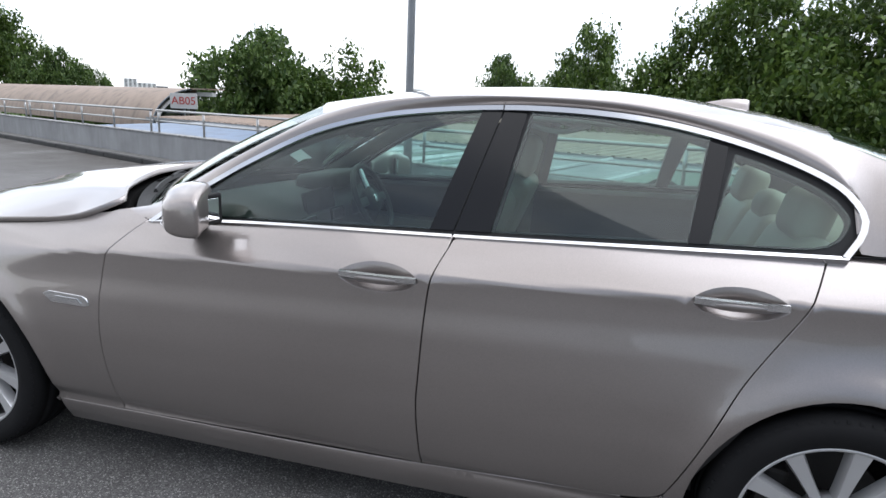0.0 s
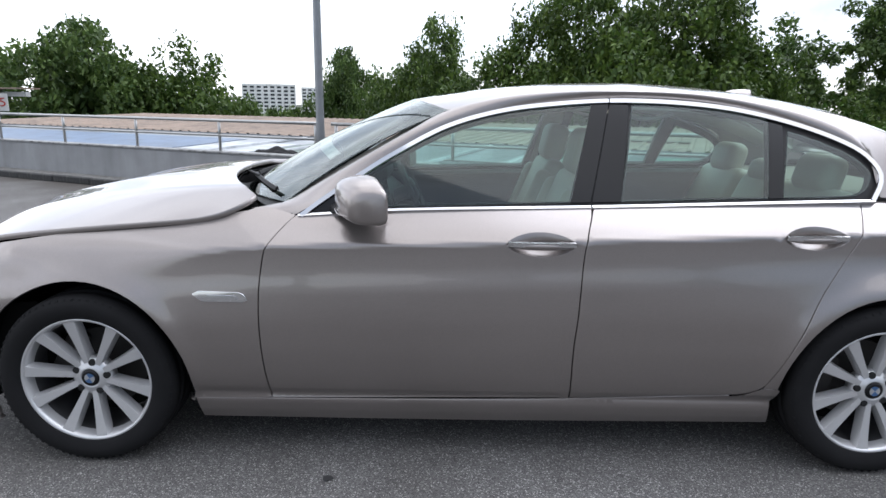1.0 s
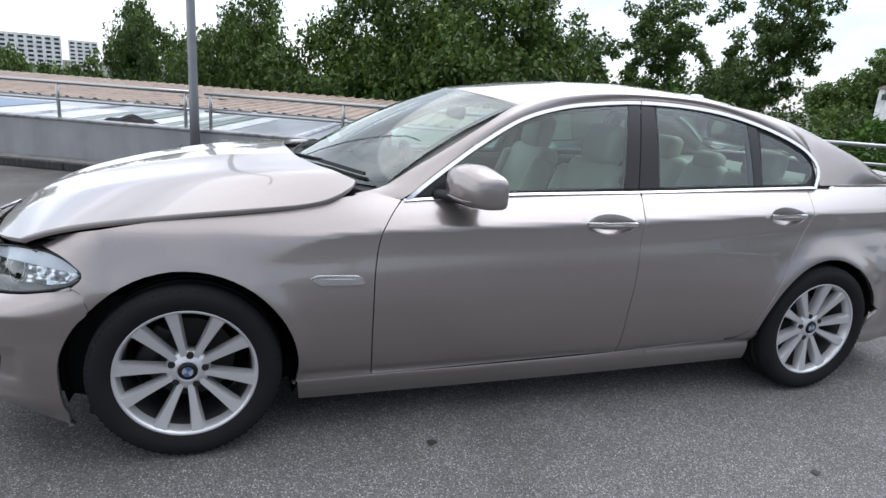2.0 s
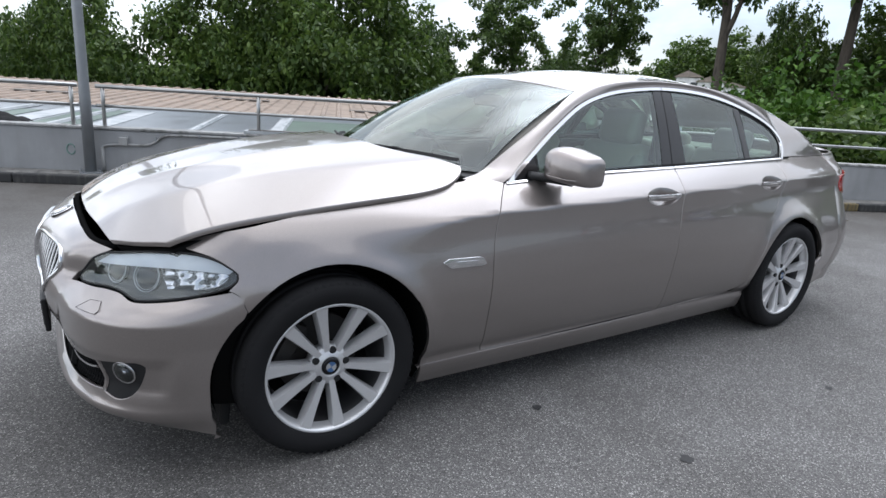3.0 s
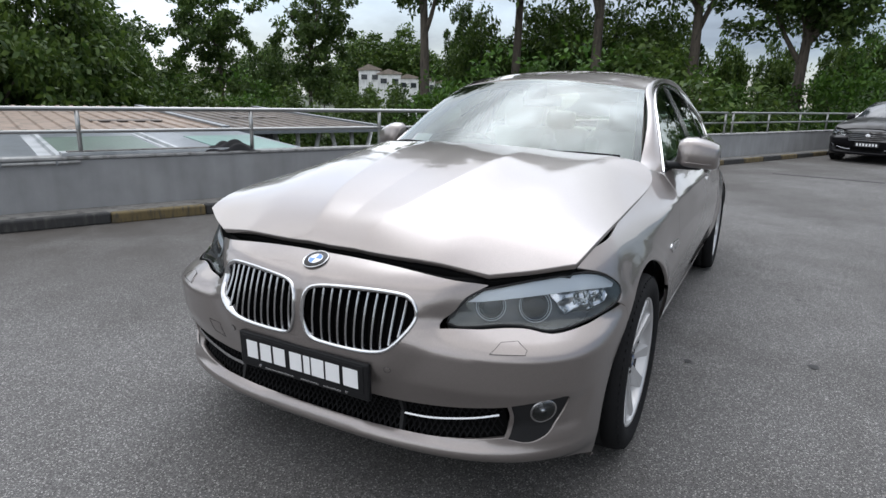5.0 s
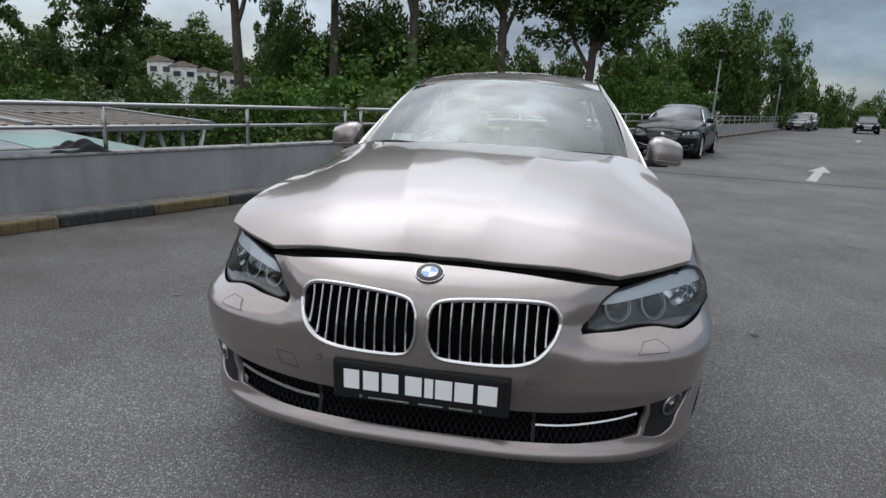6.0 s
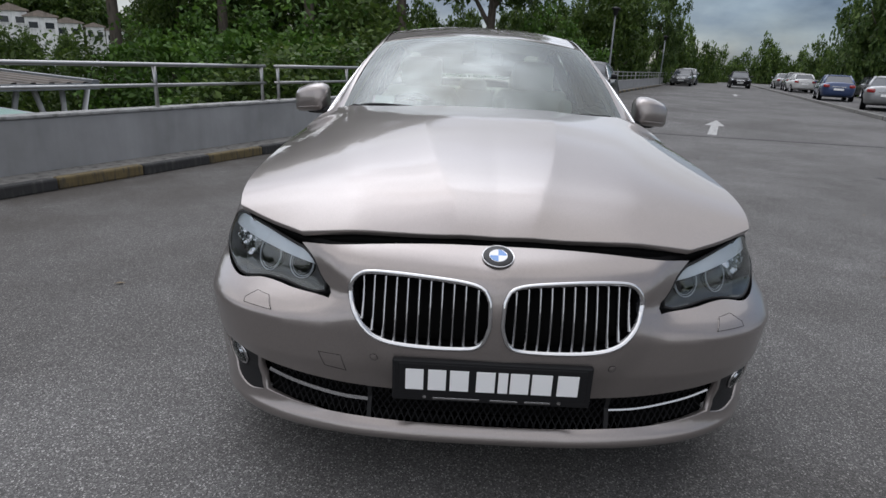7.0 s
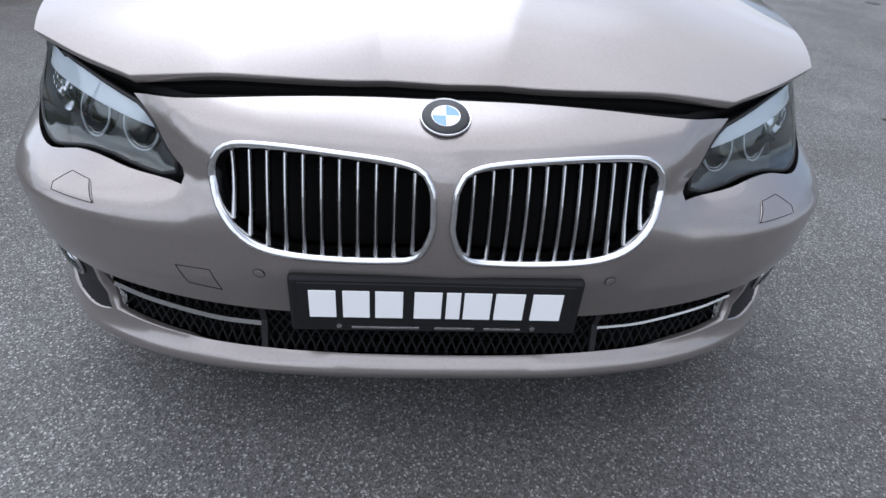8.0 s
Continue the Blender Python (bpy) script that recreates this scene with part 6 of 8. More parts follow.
part("sensor_housing", box((0.06, 0.10, 0.09), pose(-0.325, 0.0, 1.312, 0, 62, 0), 0.015), "trim_dark", car)
hl = lambda P: roof_fn(P) - np.array([0, 0, 0.035])
panel("headliner", roof_outline * 0.97 + [0.015, 0], hl, "headliner", car, step=0.1, flange=0, out=(0.5, 0, 3.0))
for s in (-1, 1):
    pts = [(-0.72, 0.66, 0.985), (-0.45, 0.615, 1.14), (-0.15, 0.545, 1.295), (0.2, 0.525, 1.36), (0.7, 0.525, 1.37), (1.15, 0.53, 1.335), (1.5, 0.55, 1.25), (1.85, 0.62, 1.10)]
    part("pillar_trim", sweep(smooth_line([(x, s * y, z) for x, y, z in pts], 34), [(-0.035, -0.008), (0.035, -0.008), (0.03, 0.008), (-0.03, 0.008)], (0, s * 0.8, 0.5)), "headliner", car, "pale pillar trim", smooth=True)
    b_p = [(0.47, s * 0.555, 1.34), (0.44, s * 0.63, 1.18), (0.40, s * 0.705, 0.98), (0.38, s * 0.74, 0.7)]
    part("door_pillar", sweep(smooth_line(b_p, 10), [(-0.055, -0.015), (0.055, -0.015), (0.05, 0.01), (-0.05, 0.01)], (0, s, 0.3)), "trim_beige", car, "beige inner door pillar", smooth=True)
    part("grab_handle", tube([(0.55 + 0.2 * f, s * (0.515 - 0.02 * math.sin(math.pi * f)), 1.335 - 0.025 * math.sin(math.pi * f)) for f in np.linspace(0, 1, 9)], 0.009, 8), "headliner", car, smooth=True)
# papers on the inside of the windscreen
q = screen_fn(np.array([[0.72, 0.16]]))[0]
part("parking_label", box((0.002, 0.10, 0.07), pose(q[0] + 0.03, q[1], q[2], 0, 60, 0)), "paper", car, "pale parking label on the screen")
# ---------------------------------------------------------------- roof deck, parapet and rails
WALL_A = radians(-23.19)
W_D, W_N = Vector((math.cos(WALL_A), math.sin(WALL_A), 0)), Vector((-math.sin(WALL_A), math.cos(WALL_A), 0))
W_0 = Vector((-0.157, 4.86, 0))


def at_wall(s, off, z=0.0):
    """A place by the way along the parapet, out from it and up."""
    return W_0 + W_D * s + W_N * off + Vector((0, 0, z))


def wall_pose(s, off, z=0.0, turn=0.0):
    return Matrix.Translation(at_wall(s, off, z)) @ Matrix.Rotation(WALL_A + radians(turn), 4, "Z")


def deck():
    bm = bmesh.new()
    m = wall_pose(0, 0)
    vs = [bm.verts.new(m @ Vector(p)) for p in ((-90, -0.1, 0), (-90, -80, 0), (150, -80, 0), (150, -0.1, 0))]
    bm.faces.new(vs)
    tagged(part("pavement", bm, "asphalt", None), "weathered grey asphalt of the rooftop car park", "pavement", kind="structure")
    far = bmesh.new()
    bmesh.ops.create_grid(far, x_segments=1, y_segments=1, size=2500, matrix=Matrix.Translation((0, 0, -9)))
    tagged(part("ground", far, "soil", None), "green ground below the car park deck", "ground", kind="structure")


deck()


def parapet():
    m = wall_pose(30, 0.085)
    bm = box((240, 0.17, 0.60), m @ Matrix.Translation((0, 0, 0.284)), 0.012)
    tagged(part("wall_parapet", bm, "wall", None), "grey painted concrete parapet wall with weathering", "wall", kind="structure")
    bm = box((240, 0.205, 0.03), wall_pose(30, 0.085) @ Matrix.Translation((0, 0, 0.601)), 0.008)
    tagged(part("trim_coping", bm, "coping", None), "pale weathered coping along the top of the parapet", "coping", kind="structure")
    bm = box((240, 0.36, 0.10), wall_pose(30, -0.185) @ Matrix.Translation((0, 0, 0.045)), 0.015)
    tagged(part("trim_ledge", bm, "concrete", None), "weathered concrete ledge at the foot of the parapet", "kerb", kind="structure")


parapet()

kerb = thing("trim_kerb", "concrete kerb painted in worn black and yellow blocks", "kerb", kind="structure")
kerb_me = {}
for k in range(-24, 60):
    mat = "kerb_yellow" if k % 2 and k > -5 else "kerb_black"  # further west the paint has worn off
    s0 = 1.55 + k * 0.9
    ob = part("kerb_block", box((0.894, 0.10, 0.115), None, 0.02), mat, kerb) if mat not in kerb_me else new("kerb_block", kerb_me[mat])
    kerb_me[mat] = ob.data
    ob.parent = kerb
    ob.matrix_basis = wall_pose(s0, -0.415 + 0.004 * math.sin(k * 2.7), 0.05 + 0.003 * math.sin(k * 1.9))


def railing(s0, s1):
    """One bay group of the steel railing: posts, a top rail and a middle rail."""
    rail = thing("railing", "brushed steel railing with two rails on the parapet", "railing", group="parapet railings")
    off = 0.06
    for z, r in ((1.075, 0.024), (0.855, 0.019)):
        part("rail_tube", tube([at_wall(s0 + (s1 - s0) * k / 8, off, z) for k in range(9)], r, 14), "rail", rail, smooth=True)
    n = 4
    for k in range(n + 1):
        s = s0 + 0.07 + (s1 - s0 - 0.14) * k / n
        post = part("post", tube([at_wall(s, off, z) for z in (0.575, 0.7, 0.9, 1.06)], 0.022, 14, up=tuple(W_D)), "rail", rail, smooth=True)
        part("base_flange", lathe([(0.0, 0.0), (0.045, 0.0), (0.045, 0.008), (0.0, 0.008)], 18, Matrix.Translation(at_wall(s, off, 0.6145))), "rail", post)


for k in range(-3, 9):
    railing(-1.75 + 7.37 * k, -1.75 + 7.37 * (k + 1) - 0.2)
# ---------------------------------------------------------------- things on and behind the parapet
def lamp_post(s, off, height, head, label):
    base = at_wall(s, off, 0.09)
    lamp = thing("street_lamp", label, "lamp post", Matrix.Translation(base))
    part("pole", lathe([(0.0, 0.0), (0.062, 0.0), (0.058, 0.9), (0.055, 1.0), (0.048, height * 0.6), (0.038, height), (0.0, height)], 24), "galvanised", lamp, smooth=True)
    part("base_plate", box((0.24, 0.24, 0.018), pose(0, 0, 0.009), 0.004), "galvanised", lamp)
    for k in range(4):
        a = math.pi / 4 + k * math.pi / 2
        part("bolt", lathe([(0.0, 0.03), (0.011, 0.03), (0.011, 0.0)], 6, pose(0.13 * math.cos(a), 0.13 * math.sin(a), 0.015)), "galvanised", lamp)
    if head:
        part("lantern", lathe([(0.0, 0.42), (0.2, 0.36), (0.24, 0.30), (0.12, 0.26), (0.12, 0.06), (0.06, 0.0)], 20, pose(0, 0, height)), "black_plastic", lamp, "dark lantern head", smooth=True)
    else:
        part("arm", tube([(0, 0, height - 0.05), (0, -0.5, height + 0.1), (0, -1.1, height + 0.12)], 0.028, 10, up=(1, 0, 0)), "galvanised", lamp, smooth=True)
    return lamp


lamp_post(-1.80, -0.14, 7.0, False, "grey galvanised lamp post at the parapet")
lamp_post(31.7, 0.0, 3.7, True, "slim lamp post with a dark lantern head")
lamp_post(58.0, 0.0, 3.7, True, "slim lamp post with a dark lantern head")

conduit = thing("conduit", "pale plastic conduit with a junction box on the parapet", "pipe")
W_F = -0.018
run = [(-1.70, 0.12), (-1.70, 0.36), (-1.66, 0.40), (-1.50, 0.42), (-1.22, 0.425), (-1.12, 0.46), (-1.02, 0.53), (-0.90, 0.555), (-0.40, 0.56), (0.05, 0.563)]
part("pipe", tube(smooth_line([tuple(at_wall(s, W_F, z)) for s, z in run], 50), 0.014, 10, up=tuple(W_N)), "coping", conduit, smooth=True)
part("junction_box", box((0.10, 0.06, 0.10), wall_pose(-1.46, W_F - 0.012, 0.46), 0.01), "coping", conduit)
part("pipe", tube([tuple(at_wall(-1.70, W_F, z)) for z in (0.10, 0.2, 0.38)], 0.02, 10, up=tuple(W_N)), "coping", conduit, smooth=True)
for s in (-1.1, -0.6, -0.15):
    part("clip", box((0.02, 0.03, 0.045), wall_pose(s, W_F, 0.50 if s < -1 else 0.558), 0.003), "galvanised", conduit)
mark = thing("wall_mark", "green spray mark on the parapet", "paint mark")
part("mark_ring", tube([tuple(at_wall(-2.05 + 0.045 * math.cos(t), -0.004, 0.34 + 0.06 * math.sin(t))) for t in np.linspace(0.3, 6.0, 24)], 0.005, 6, up=tuple(W_N)), "roof_teal", mark, smooth=True)

board = thing("board", "white-edged flat board lying on the parapet", "board", wall_pose(0.78, 0.13, 0.634))
part("plank", box((1.75, 0.22, 0.035), pose(0, 0, 0.0), 0.004), "roof_white", board)
part("plank", box((1.45, 0.09, 0.014), pose(-0.1, -0.04, 0.0245), 0.003), "concrete", board)


def cloth(name, label, s, off, z, sx, sy, sz, seed):
    """Crumpled dark cloth: a folded sheet with ridges."""
    rnd = random.Random(seed)
    bm = bmesh.new()
    n, m = 26, 14
    ph = [rnd.uniform(0, 6) for _ in range(6)]
    grid = []
    for i in range(n):
        row = []
        for j in range(m):
            u, v = i / (n - 1) * 2 - 1, j / (m - 1) * 2 - 1
            e = max(0.0, 1 - (u * u) ** 1.5) * max(0.0, 1 - (v * v) ** 1.5)
            h = e**0.5 * (0.55 + 0.25 * math.sin(5 * u + ph[0] + 2 * v) + 0.2 * math.sin(9 * v + ph[1] - 4 * u) + 0.35 * math.exp(-((u - 0.45) ** 2 + v * v) * 9))
            row.append(bm.verts.new((u * sx * (1 + 0.08 * math.sin(7 * v + ph[2])), v * sy * (1 + 0.1 * math.sin(6 * u + ph[3])), max(0.0, h) * sz)))
        grid.append(row)
    for a, b in zip(grid, grid[1:]):
        for j in range(m - 1):
            bm.faces.new((a[j], b[j], b[j + 1], a[j + 1]))
    bmesh.ops.transform(bm, matrix=wall_pose(s, off, z), verts=bm.verts)
    tagged(part(name, bm, "cloth", None, smooth=True), label, "cloth")


cloth("cloth", "crumpled black cloth lying on the parapet by a post", 1.58, 0.12, 0.614, 0.29, 0.13, 0.115, 3)
cloth("bag", "flat black bag lying behind the railing", -2.95, 0.34, 0.60, 0.30, 0.16, 0.11, 8)

# ---------------------------------------------------------------- neighbouring roofs
def slab(name, mat, s0, s1, o0, o1, z0, z1, thick, parent, label=""):
    """A flat roof field between two distances from the parapet."""
    bm = bmesh.new()
    vs = []
    for dz in (0, -thick):
        vs.append([bm.verts.new(at_wall(s, o, z + dz)) for s, o, z in ((s0, o0, z0), (s1, o0, z0), (s1, o1, z1), (s0, o1, z1))])
    t, b = vs
    bm.faces.new(t)
    bm.faces.new(b[::-1])
    for i in range(4):
        j = (i + 1) % 4
        bm.faces.new((t[j], t[i], b[i], b[j]))
    return part(name, bm, mat, parent, label)


near = thing("low_roof", "patchy low roof with grey, green and white coated fields behind the parapet", "roof")
slab("roof_deck", "roof_grey", -17, 3.6, 0.6, 5.6, 0.34, 0.50, 0.15, near, "grey-blue coated roof field")
fields = [("roof_blue", -17, -7.2, 0.7, 4.6), ("roof_white", -7.0, -5.2, 1.2, 4.0), ("roof_green", -5.1, -4.2, 1.5, 4.4), ("roof_white", -4.1, -3.7, 0.8, 5.2), ("roof_green", -3.6, -2.9, 2.0, 5.0),
          ("roof_white", -2.8, -2.45, 0.8, 5.0), ("roof_white", -0.1, 0.08, 0.8, 5.2), ("roof_green", 0.15, 1.5, 1.4, 4.8), ("roof_white", 1.55, 1.78, 0.8, 5.2), ("roof_teal", 2.3, 3.5, 1.2, 4.6)]
for k, (mat, s0, s1, o0, o1) in enumerate(fields):
    f = lambda o: 0.34 + (o - 0.6) * 0.032 + 0.008
    slab("roof_field", mat, s0, s1, o0, o1, f(o0), f(o1), 0.006, near)
for s in (-6.0, -4.6, -3.2, -1.2, 0.1, 1.66):
    bm = sweep([at_wall(s, o, 0.36 + (o - 0.6) * 0.032) for o in (0.7, 2.5, 5.3)], [(-0.05, -0.01), (0.05, -0.01), (0.03, 0.03), (-0.03, 0.03)])
    part("seam_cap", bm, "roof_white", near)


def ribbed_roof(name, label, mat, s0, s1, o0, o1, z0, z1, period=0.34):
    """Trapezoid-ribbed sheet roof falling towards the parapet."""
    roof = thing(name, label, "roof")
    bm = bmesh.new()
    prof = []
    s = s0
    while s < s1:
        prof += [(s, 0), (s + period * 0.62, 0), (s + period * 0.70, 0.035), (s + period * 0.92, 0.035)]
        s += period
    rows = []
    for f in (0, 0.33, 0.66, 1.0):
        o, z = o0 + (o1 - o0) * f, z0 + (z1 - z0) * f
        rows.append([bm.verts.new(at_wall(a, o, z + h)) for a, h in prof])
    for a, b in zip(rows, rows[1:]):
        for i in range(len(prof) - 1):
            bm.faces.new((a[i], a[i + 1], b[i + 1], b[i]))
    part("roof_sheet", bm, mat, roof)
    part("gutter", sweep([at_wall(s, o0 - 0.08, z0 - 0.03) for s in (s0, (s0 + s1) / 2, s1)], [(-0.09, -0.07), (0.09, -0.07), (0.09, 0.04), (0.07, 0.04), (0.07, -0.05), (-0.07, -0.05), (-0.07, 0.04), (-0.09, 0.04)]), "galvanised", roof)
    part("end_flashing", sweep([at_wall(s1 + 0.05, o, z) for o, z in ((o0, z0 + 0.02), (o1, z1 + 0.02))], [(-0.08, -0.10), (0.08, -0.10), (0.08, 0.05), (-0.08, 0.05)]), "galvanised", roof)
    part("roof_wall", box((s1 - s0 - 2, 0.2, 4.0), wall_pose((s0 + s1) / 2 - 1.2, o0 + 0.9, z0 - 2.1)), "concrete", roof)
    return roof


tan = ribbed_roof("sheet_roof", "tan ribbed metal sheet roof beyond the parapet", "tan_metal", -21, 3.4, 5.7, 13.5, 0.52, 0.74)
brown = ribbed_roof("sheet_roof", "brown weathered ribbed metal sheet roof with a gutter", "brown_metal", 3.5, 7.0, 5.7, 13.5, 0.52, 0.74)
for s in (5.2, 6.6):
    for d in (-0.55, 0.0, 0.55):
        part("strut", tube([tuple(at_wall(s, 6.1, -1.6)), tuple(at_wall(s + d, 6.1, 0.42))], 0.05, 10, up=tuple(W_N)), "white_wall", brown, "white steel strut", smooth=True)
for k, (s, o) in enumerate(((-2.2, 9.3), (1.3, 7.6), (-6.5, 8.2), (4.5, 8.6))):
    slab("patch_sheet", "brown_metal", s, s + 1.4, o, o + 0.35, 0.562 + (o - 5.7) * 0.0282, 0.572 + (o - 5.7) * 0.0282, 0.02, tan if s < 3.4 else brown)

vault = thing("vaulted_roof", "tan barrel-vaulted roof with a dark arched end", "roof")
bm = bmesh.new()
rows = []
V_END = -26.6
for s in np.linspace(V_END, -75, 18):
    rows.append([bm.verts.new(at_wall(s - 4.75 * max(0.0, math.cos(t)), 11 + 2.5 * math.cos(t), -0.2 + 2.0 * math.sin(t))) for t in np.linspace(0, math.pi, 25)])
for a, b in zip(rows, rows[1:]):
    for i in range(24):
        bm.faces.new((a[i], b[i], b[i + 1], a[i + 1]))
part("vault_skin", bm, "tan_metal", vault, smooth=True)
arc = lambda s, g, t: at_wall(s - 4.75 * max(0.0, math.cos(t)), 11 + 2.5 * g * math.cos(t), -0.2 + 2.0 * g * math.sin(t))
bm = bmesh.new()
bm.faces.new([bm.verts.new(arc(V_END - 0.5, 0.97, t)) for t in np.linspace(0, math.pi, 25)])
part("vault_end", bm, "window_dark", vault)
part("end_arch", sweep([arc(V_END + 0.02, 0.99, t) for t in np.linspace(0, math.pi, 31)], [(-0.03, -0.03), (0.03, -0.03), (0.03, 0.03), (-0.03, 0.03)], tuple(W_D)), "roof_grey", vault)
part("inner_arch", sweep([arc(V_END - 0.25, 0.86, t) for t in np.linspace(0, math.pi, 31)], [(-0.07, -0.07), (0.07, -0.07), (0.07, 0.07), (-0.07, 0.07)], tuple(W_D)), "sign_white", vault)
slab("vault_eave", "tan_metal", V_END, V_END + 1.7, 10.6, 11.5, 1.80, 1.80, 0.06, vault, "thin flat eave at the end of the vault")
part("eave_beam", sweep([at_wall(s, 11, 1.52) for s in (V_END, V_END + 0.8, V_END + 1.6)], [(-0.1, -0.1), (0.1, -0.1), (0.1, 0.1), (-0.1, 0.1)]), "sign_white", vault)

sign = thing("sign", "white sign board with red letters on a post", "sign", wall_pose(-24.9, 9.3, 0.80, 42))
part("sign_board", box((1.28, 0.05, 0.72), pose(0, 0, 0.36), 0.01), "sign_white", sign)
part("sign_post", box((0.07, 0.07, 2.4), pose(0, 0.06, -0.9), 0.005), "galvanised", sign)
fc = bpy.data.curves.new("letters", "FONT")
fc.body, fc.size, fc.align_x, fc.align_y, fc.extrude = "AB05", 0.52, "CENTER", "CENTER", 0.006
tmp = bpy.data.objects.new("letters", fc)
letters = new("letters", bpy.data.meshes.new_from_object(tmp))
bpy.data.objects.remove(tmp)
letters.data.materials.append(M["sign_red"])
letters.parent = sign
letters.matrix_basis = pose(0, -0.033, 0.36, 90, 0, 0)

# ---------------------------------------------------------------- markings, far kerb
def road_arrow(s, off, length):
    bm = bmesh.new()
    w, hw = 0.09, 0.23
    pts = [(0, -w), (length * 0.56, -w), (length * 0.56, -hw), (length, 0), (length * 0.56, hw), (length * 0.56, w), (0, w)]
    m = wall_pose(s, off, 0.0)
    top = [bm.verts.new(m @ Vector((x, y, 0.005))) for x, y in pts]
    low = [bm.verts.new(m @ Vector((x, y, 0.0005))) for x, y in pts]
    bm.faces.new(top)
    for i in range(7):
        bm.faces.new((low[i], low[(i + 1) % 7], top[(i + 1) % 7], top[i]))
    tagged(part("road_arrow", bm, "road_paint", None), "worn white arrow painted on the asphalt", "road marking", group="road arrows")


road_arrow(12.75, -5.6, 4.6)
road_arrow(39.0, -6.2, 4.0)
jt = part("deck_joint", sweep([(9.55, -1.2, 0.001), (9.2, -3.4, 0.001), (8.42, -8.2, 0.001), (6.2, -21, 0.001)], [(-0.05, -0.004), (0.05, -0.004), (0.05, 0.004), (-0.05, 0.004)]), "tar", None)
tagged(jt, "dark sealed joint across the asphalt", "joint")
far_kerb = thing("trim_kerb", "low concrete kerb along the far parking bays", "kerb", kind="structure")
kb = box((3.9, 0.18, 0.14), None, 0.02)
kb_ob = part("kerb_stone", kb, "concrete", far_kerb)
FK = Vector((20.8, -15.5, 0))
for k in range(16):
    ob = kb_ob if k == 0 else new("kerb_stone", kb_ob.data)
    ob.parent = far_kerb
    ob.matrix_basis = Matrix.Translation(FK + Vector((math.cos(radians(-20.5)), math.sin(radians(-20.5)), 0)) * (k * 4.0 - 6) + Vector((0, 0, 0.06))) @ Matrix.Rotation(radians(-20.5), 4, "Z")
verge = bmesh.new()
vm = Matrix.Translation(FK) @ Matrix.Rotation(radians(-20.5), 4, "Z")
add_box(verge, (120, 0.2, 1.0), vm @ Matrix.Translation((40, -9.0, 0.45)), 0.01)
tagged(part("wall_far", verge, "wall", None), "low grey wall behind the far parking bays", "wall", kind="structure")


def leaf_litter():
    rnd = random.Random(5)
    bm = bmesh.new()
    spots = [(-0.67, 1.94)] + [(rnd.uniform(-6, 7), rnd.uniform(-5, 4)) for _ in range(26)]
    for x, y in spots:
        if abs(x) < 2.5 and abs(y) < 1.0:
            continue
        m = pose(x, y, 0.006, rnd.uniform(-8, 8), rnd.uniform(-8, 8), rnd.uniform(0, 360))
        l = rnd.uniform(0.02, 0.045)
        vs = [bm.verts.new(m @ Vector(p)) for p in ((-l, 0, 0), (0, l * 0.4, 0.004), (l, 0, 0), (0, -l * 0.4, 0.004))]
        bm.faces.new(vs)
    tagged(part("leaf_litter", bm, plain("dry_leaf", (0.19, 0.14, 0.08), 0.8, vary=0.3), None), "scattered dry leaves on the asphalt", "leaves", kind="stuff")


leaf_litter()
for k, (x, y, r) in enumerate(((-0.57, -0.985, 0.02), (-0.30, -1.55, 0.028), (0.9, -1.5, 0.02), (4.4, -5.6, 0.09), (8.6, -9.5, 0.12))):
    bm = bmesh.new()
    rnd = random.Random(k)
    vs = [bm.verts.new((x + r * (0.7 + 0.5 * rnd.random()) * math.cos(t), y + r * (0.7 + 0.5 * rnd.random()) * math.sin(t), 0.004)) for t in np.linspace(0, 2 * math.pi, 13)[:-1]]
    bm.faces.new(vs)
    tagged(part("tar_spot", bm, "tar", None), "small dark tar spot on the asphalt", "stain", group="tar spots")
# ---------------------------------------------------------------- trees and shrubs
def leaf_cloud(centres, radii, per, size, rng, flat=0.75):
    """Leaves as small pointed blades, gathered in clumps."""
    n = len(centres) * per
    c, r = np.repeat(centres, per, 0), np.repeat(radii, per)
    d = rng.normal(size=(n, 3))
    d /= np.linalg.norm(d, axis=1)[:, None]
    p = c + d * (r * rng.uniform(0.35, 1.05, n))[:, None] * np.array([1, 1, flat])
    axis = rng.normal(size=(n, 3)) + d * 0.6
    axis /= np.linalg.norm(axis, axis=1)[:, None]
    side = np.cross(axis, rng.normal(size=(n, 3)) + np.array([0, 0, 1.2]))
    side /= np.linalg.norm(side, axis=1)[:, None] + 1e-9
    l = size * rng.uniform(0.6, 1.25, n)[:, None]
    droop = np.array([0, 0, -0.18]) * l
    v = np.stack([p - axis * l * 0.5, p + side * l * 0.27, p + axis * l * 0.5 + droop, p - side * l * 0.27], 1).reshape(-1, 3)
    return v, np.arange(n * 4).reshape(-1, 4)


def blade_mesh(name, v, f, mat, parent):
    me = bpy.data.meshes.new(name)
    me.vertices.add(len(v))
    me.vertices.foreach_set("co", v.astype(np.float32).ravel())
    me.loops.add(f.size)
    me.loops.foreach_set("vertex_index", f.astype(np.int32).ravel())
    me.polygons.add(len(f))
    me.polygons.foreach_set("loop_start", np.arange(0, f.size, 4, dtype=np.int32))
    me.update()
    me.validate()
    me.materials.append(M[mat])
    ob = new(name, me)
    ob.parent = parent
    return ob


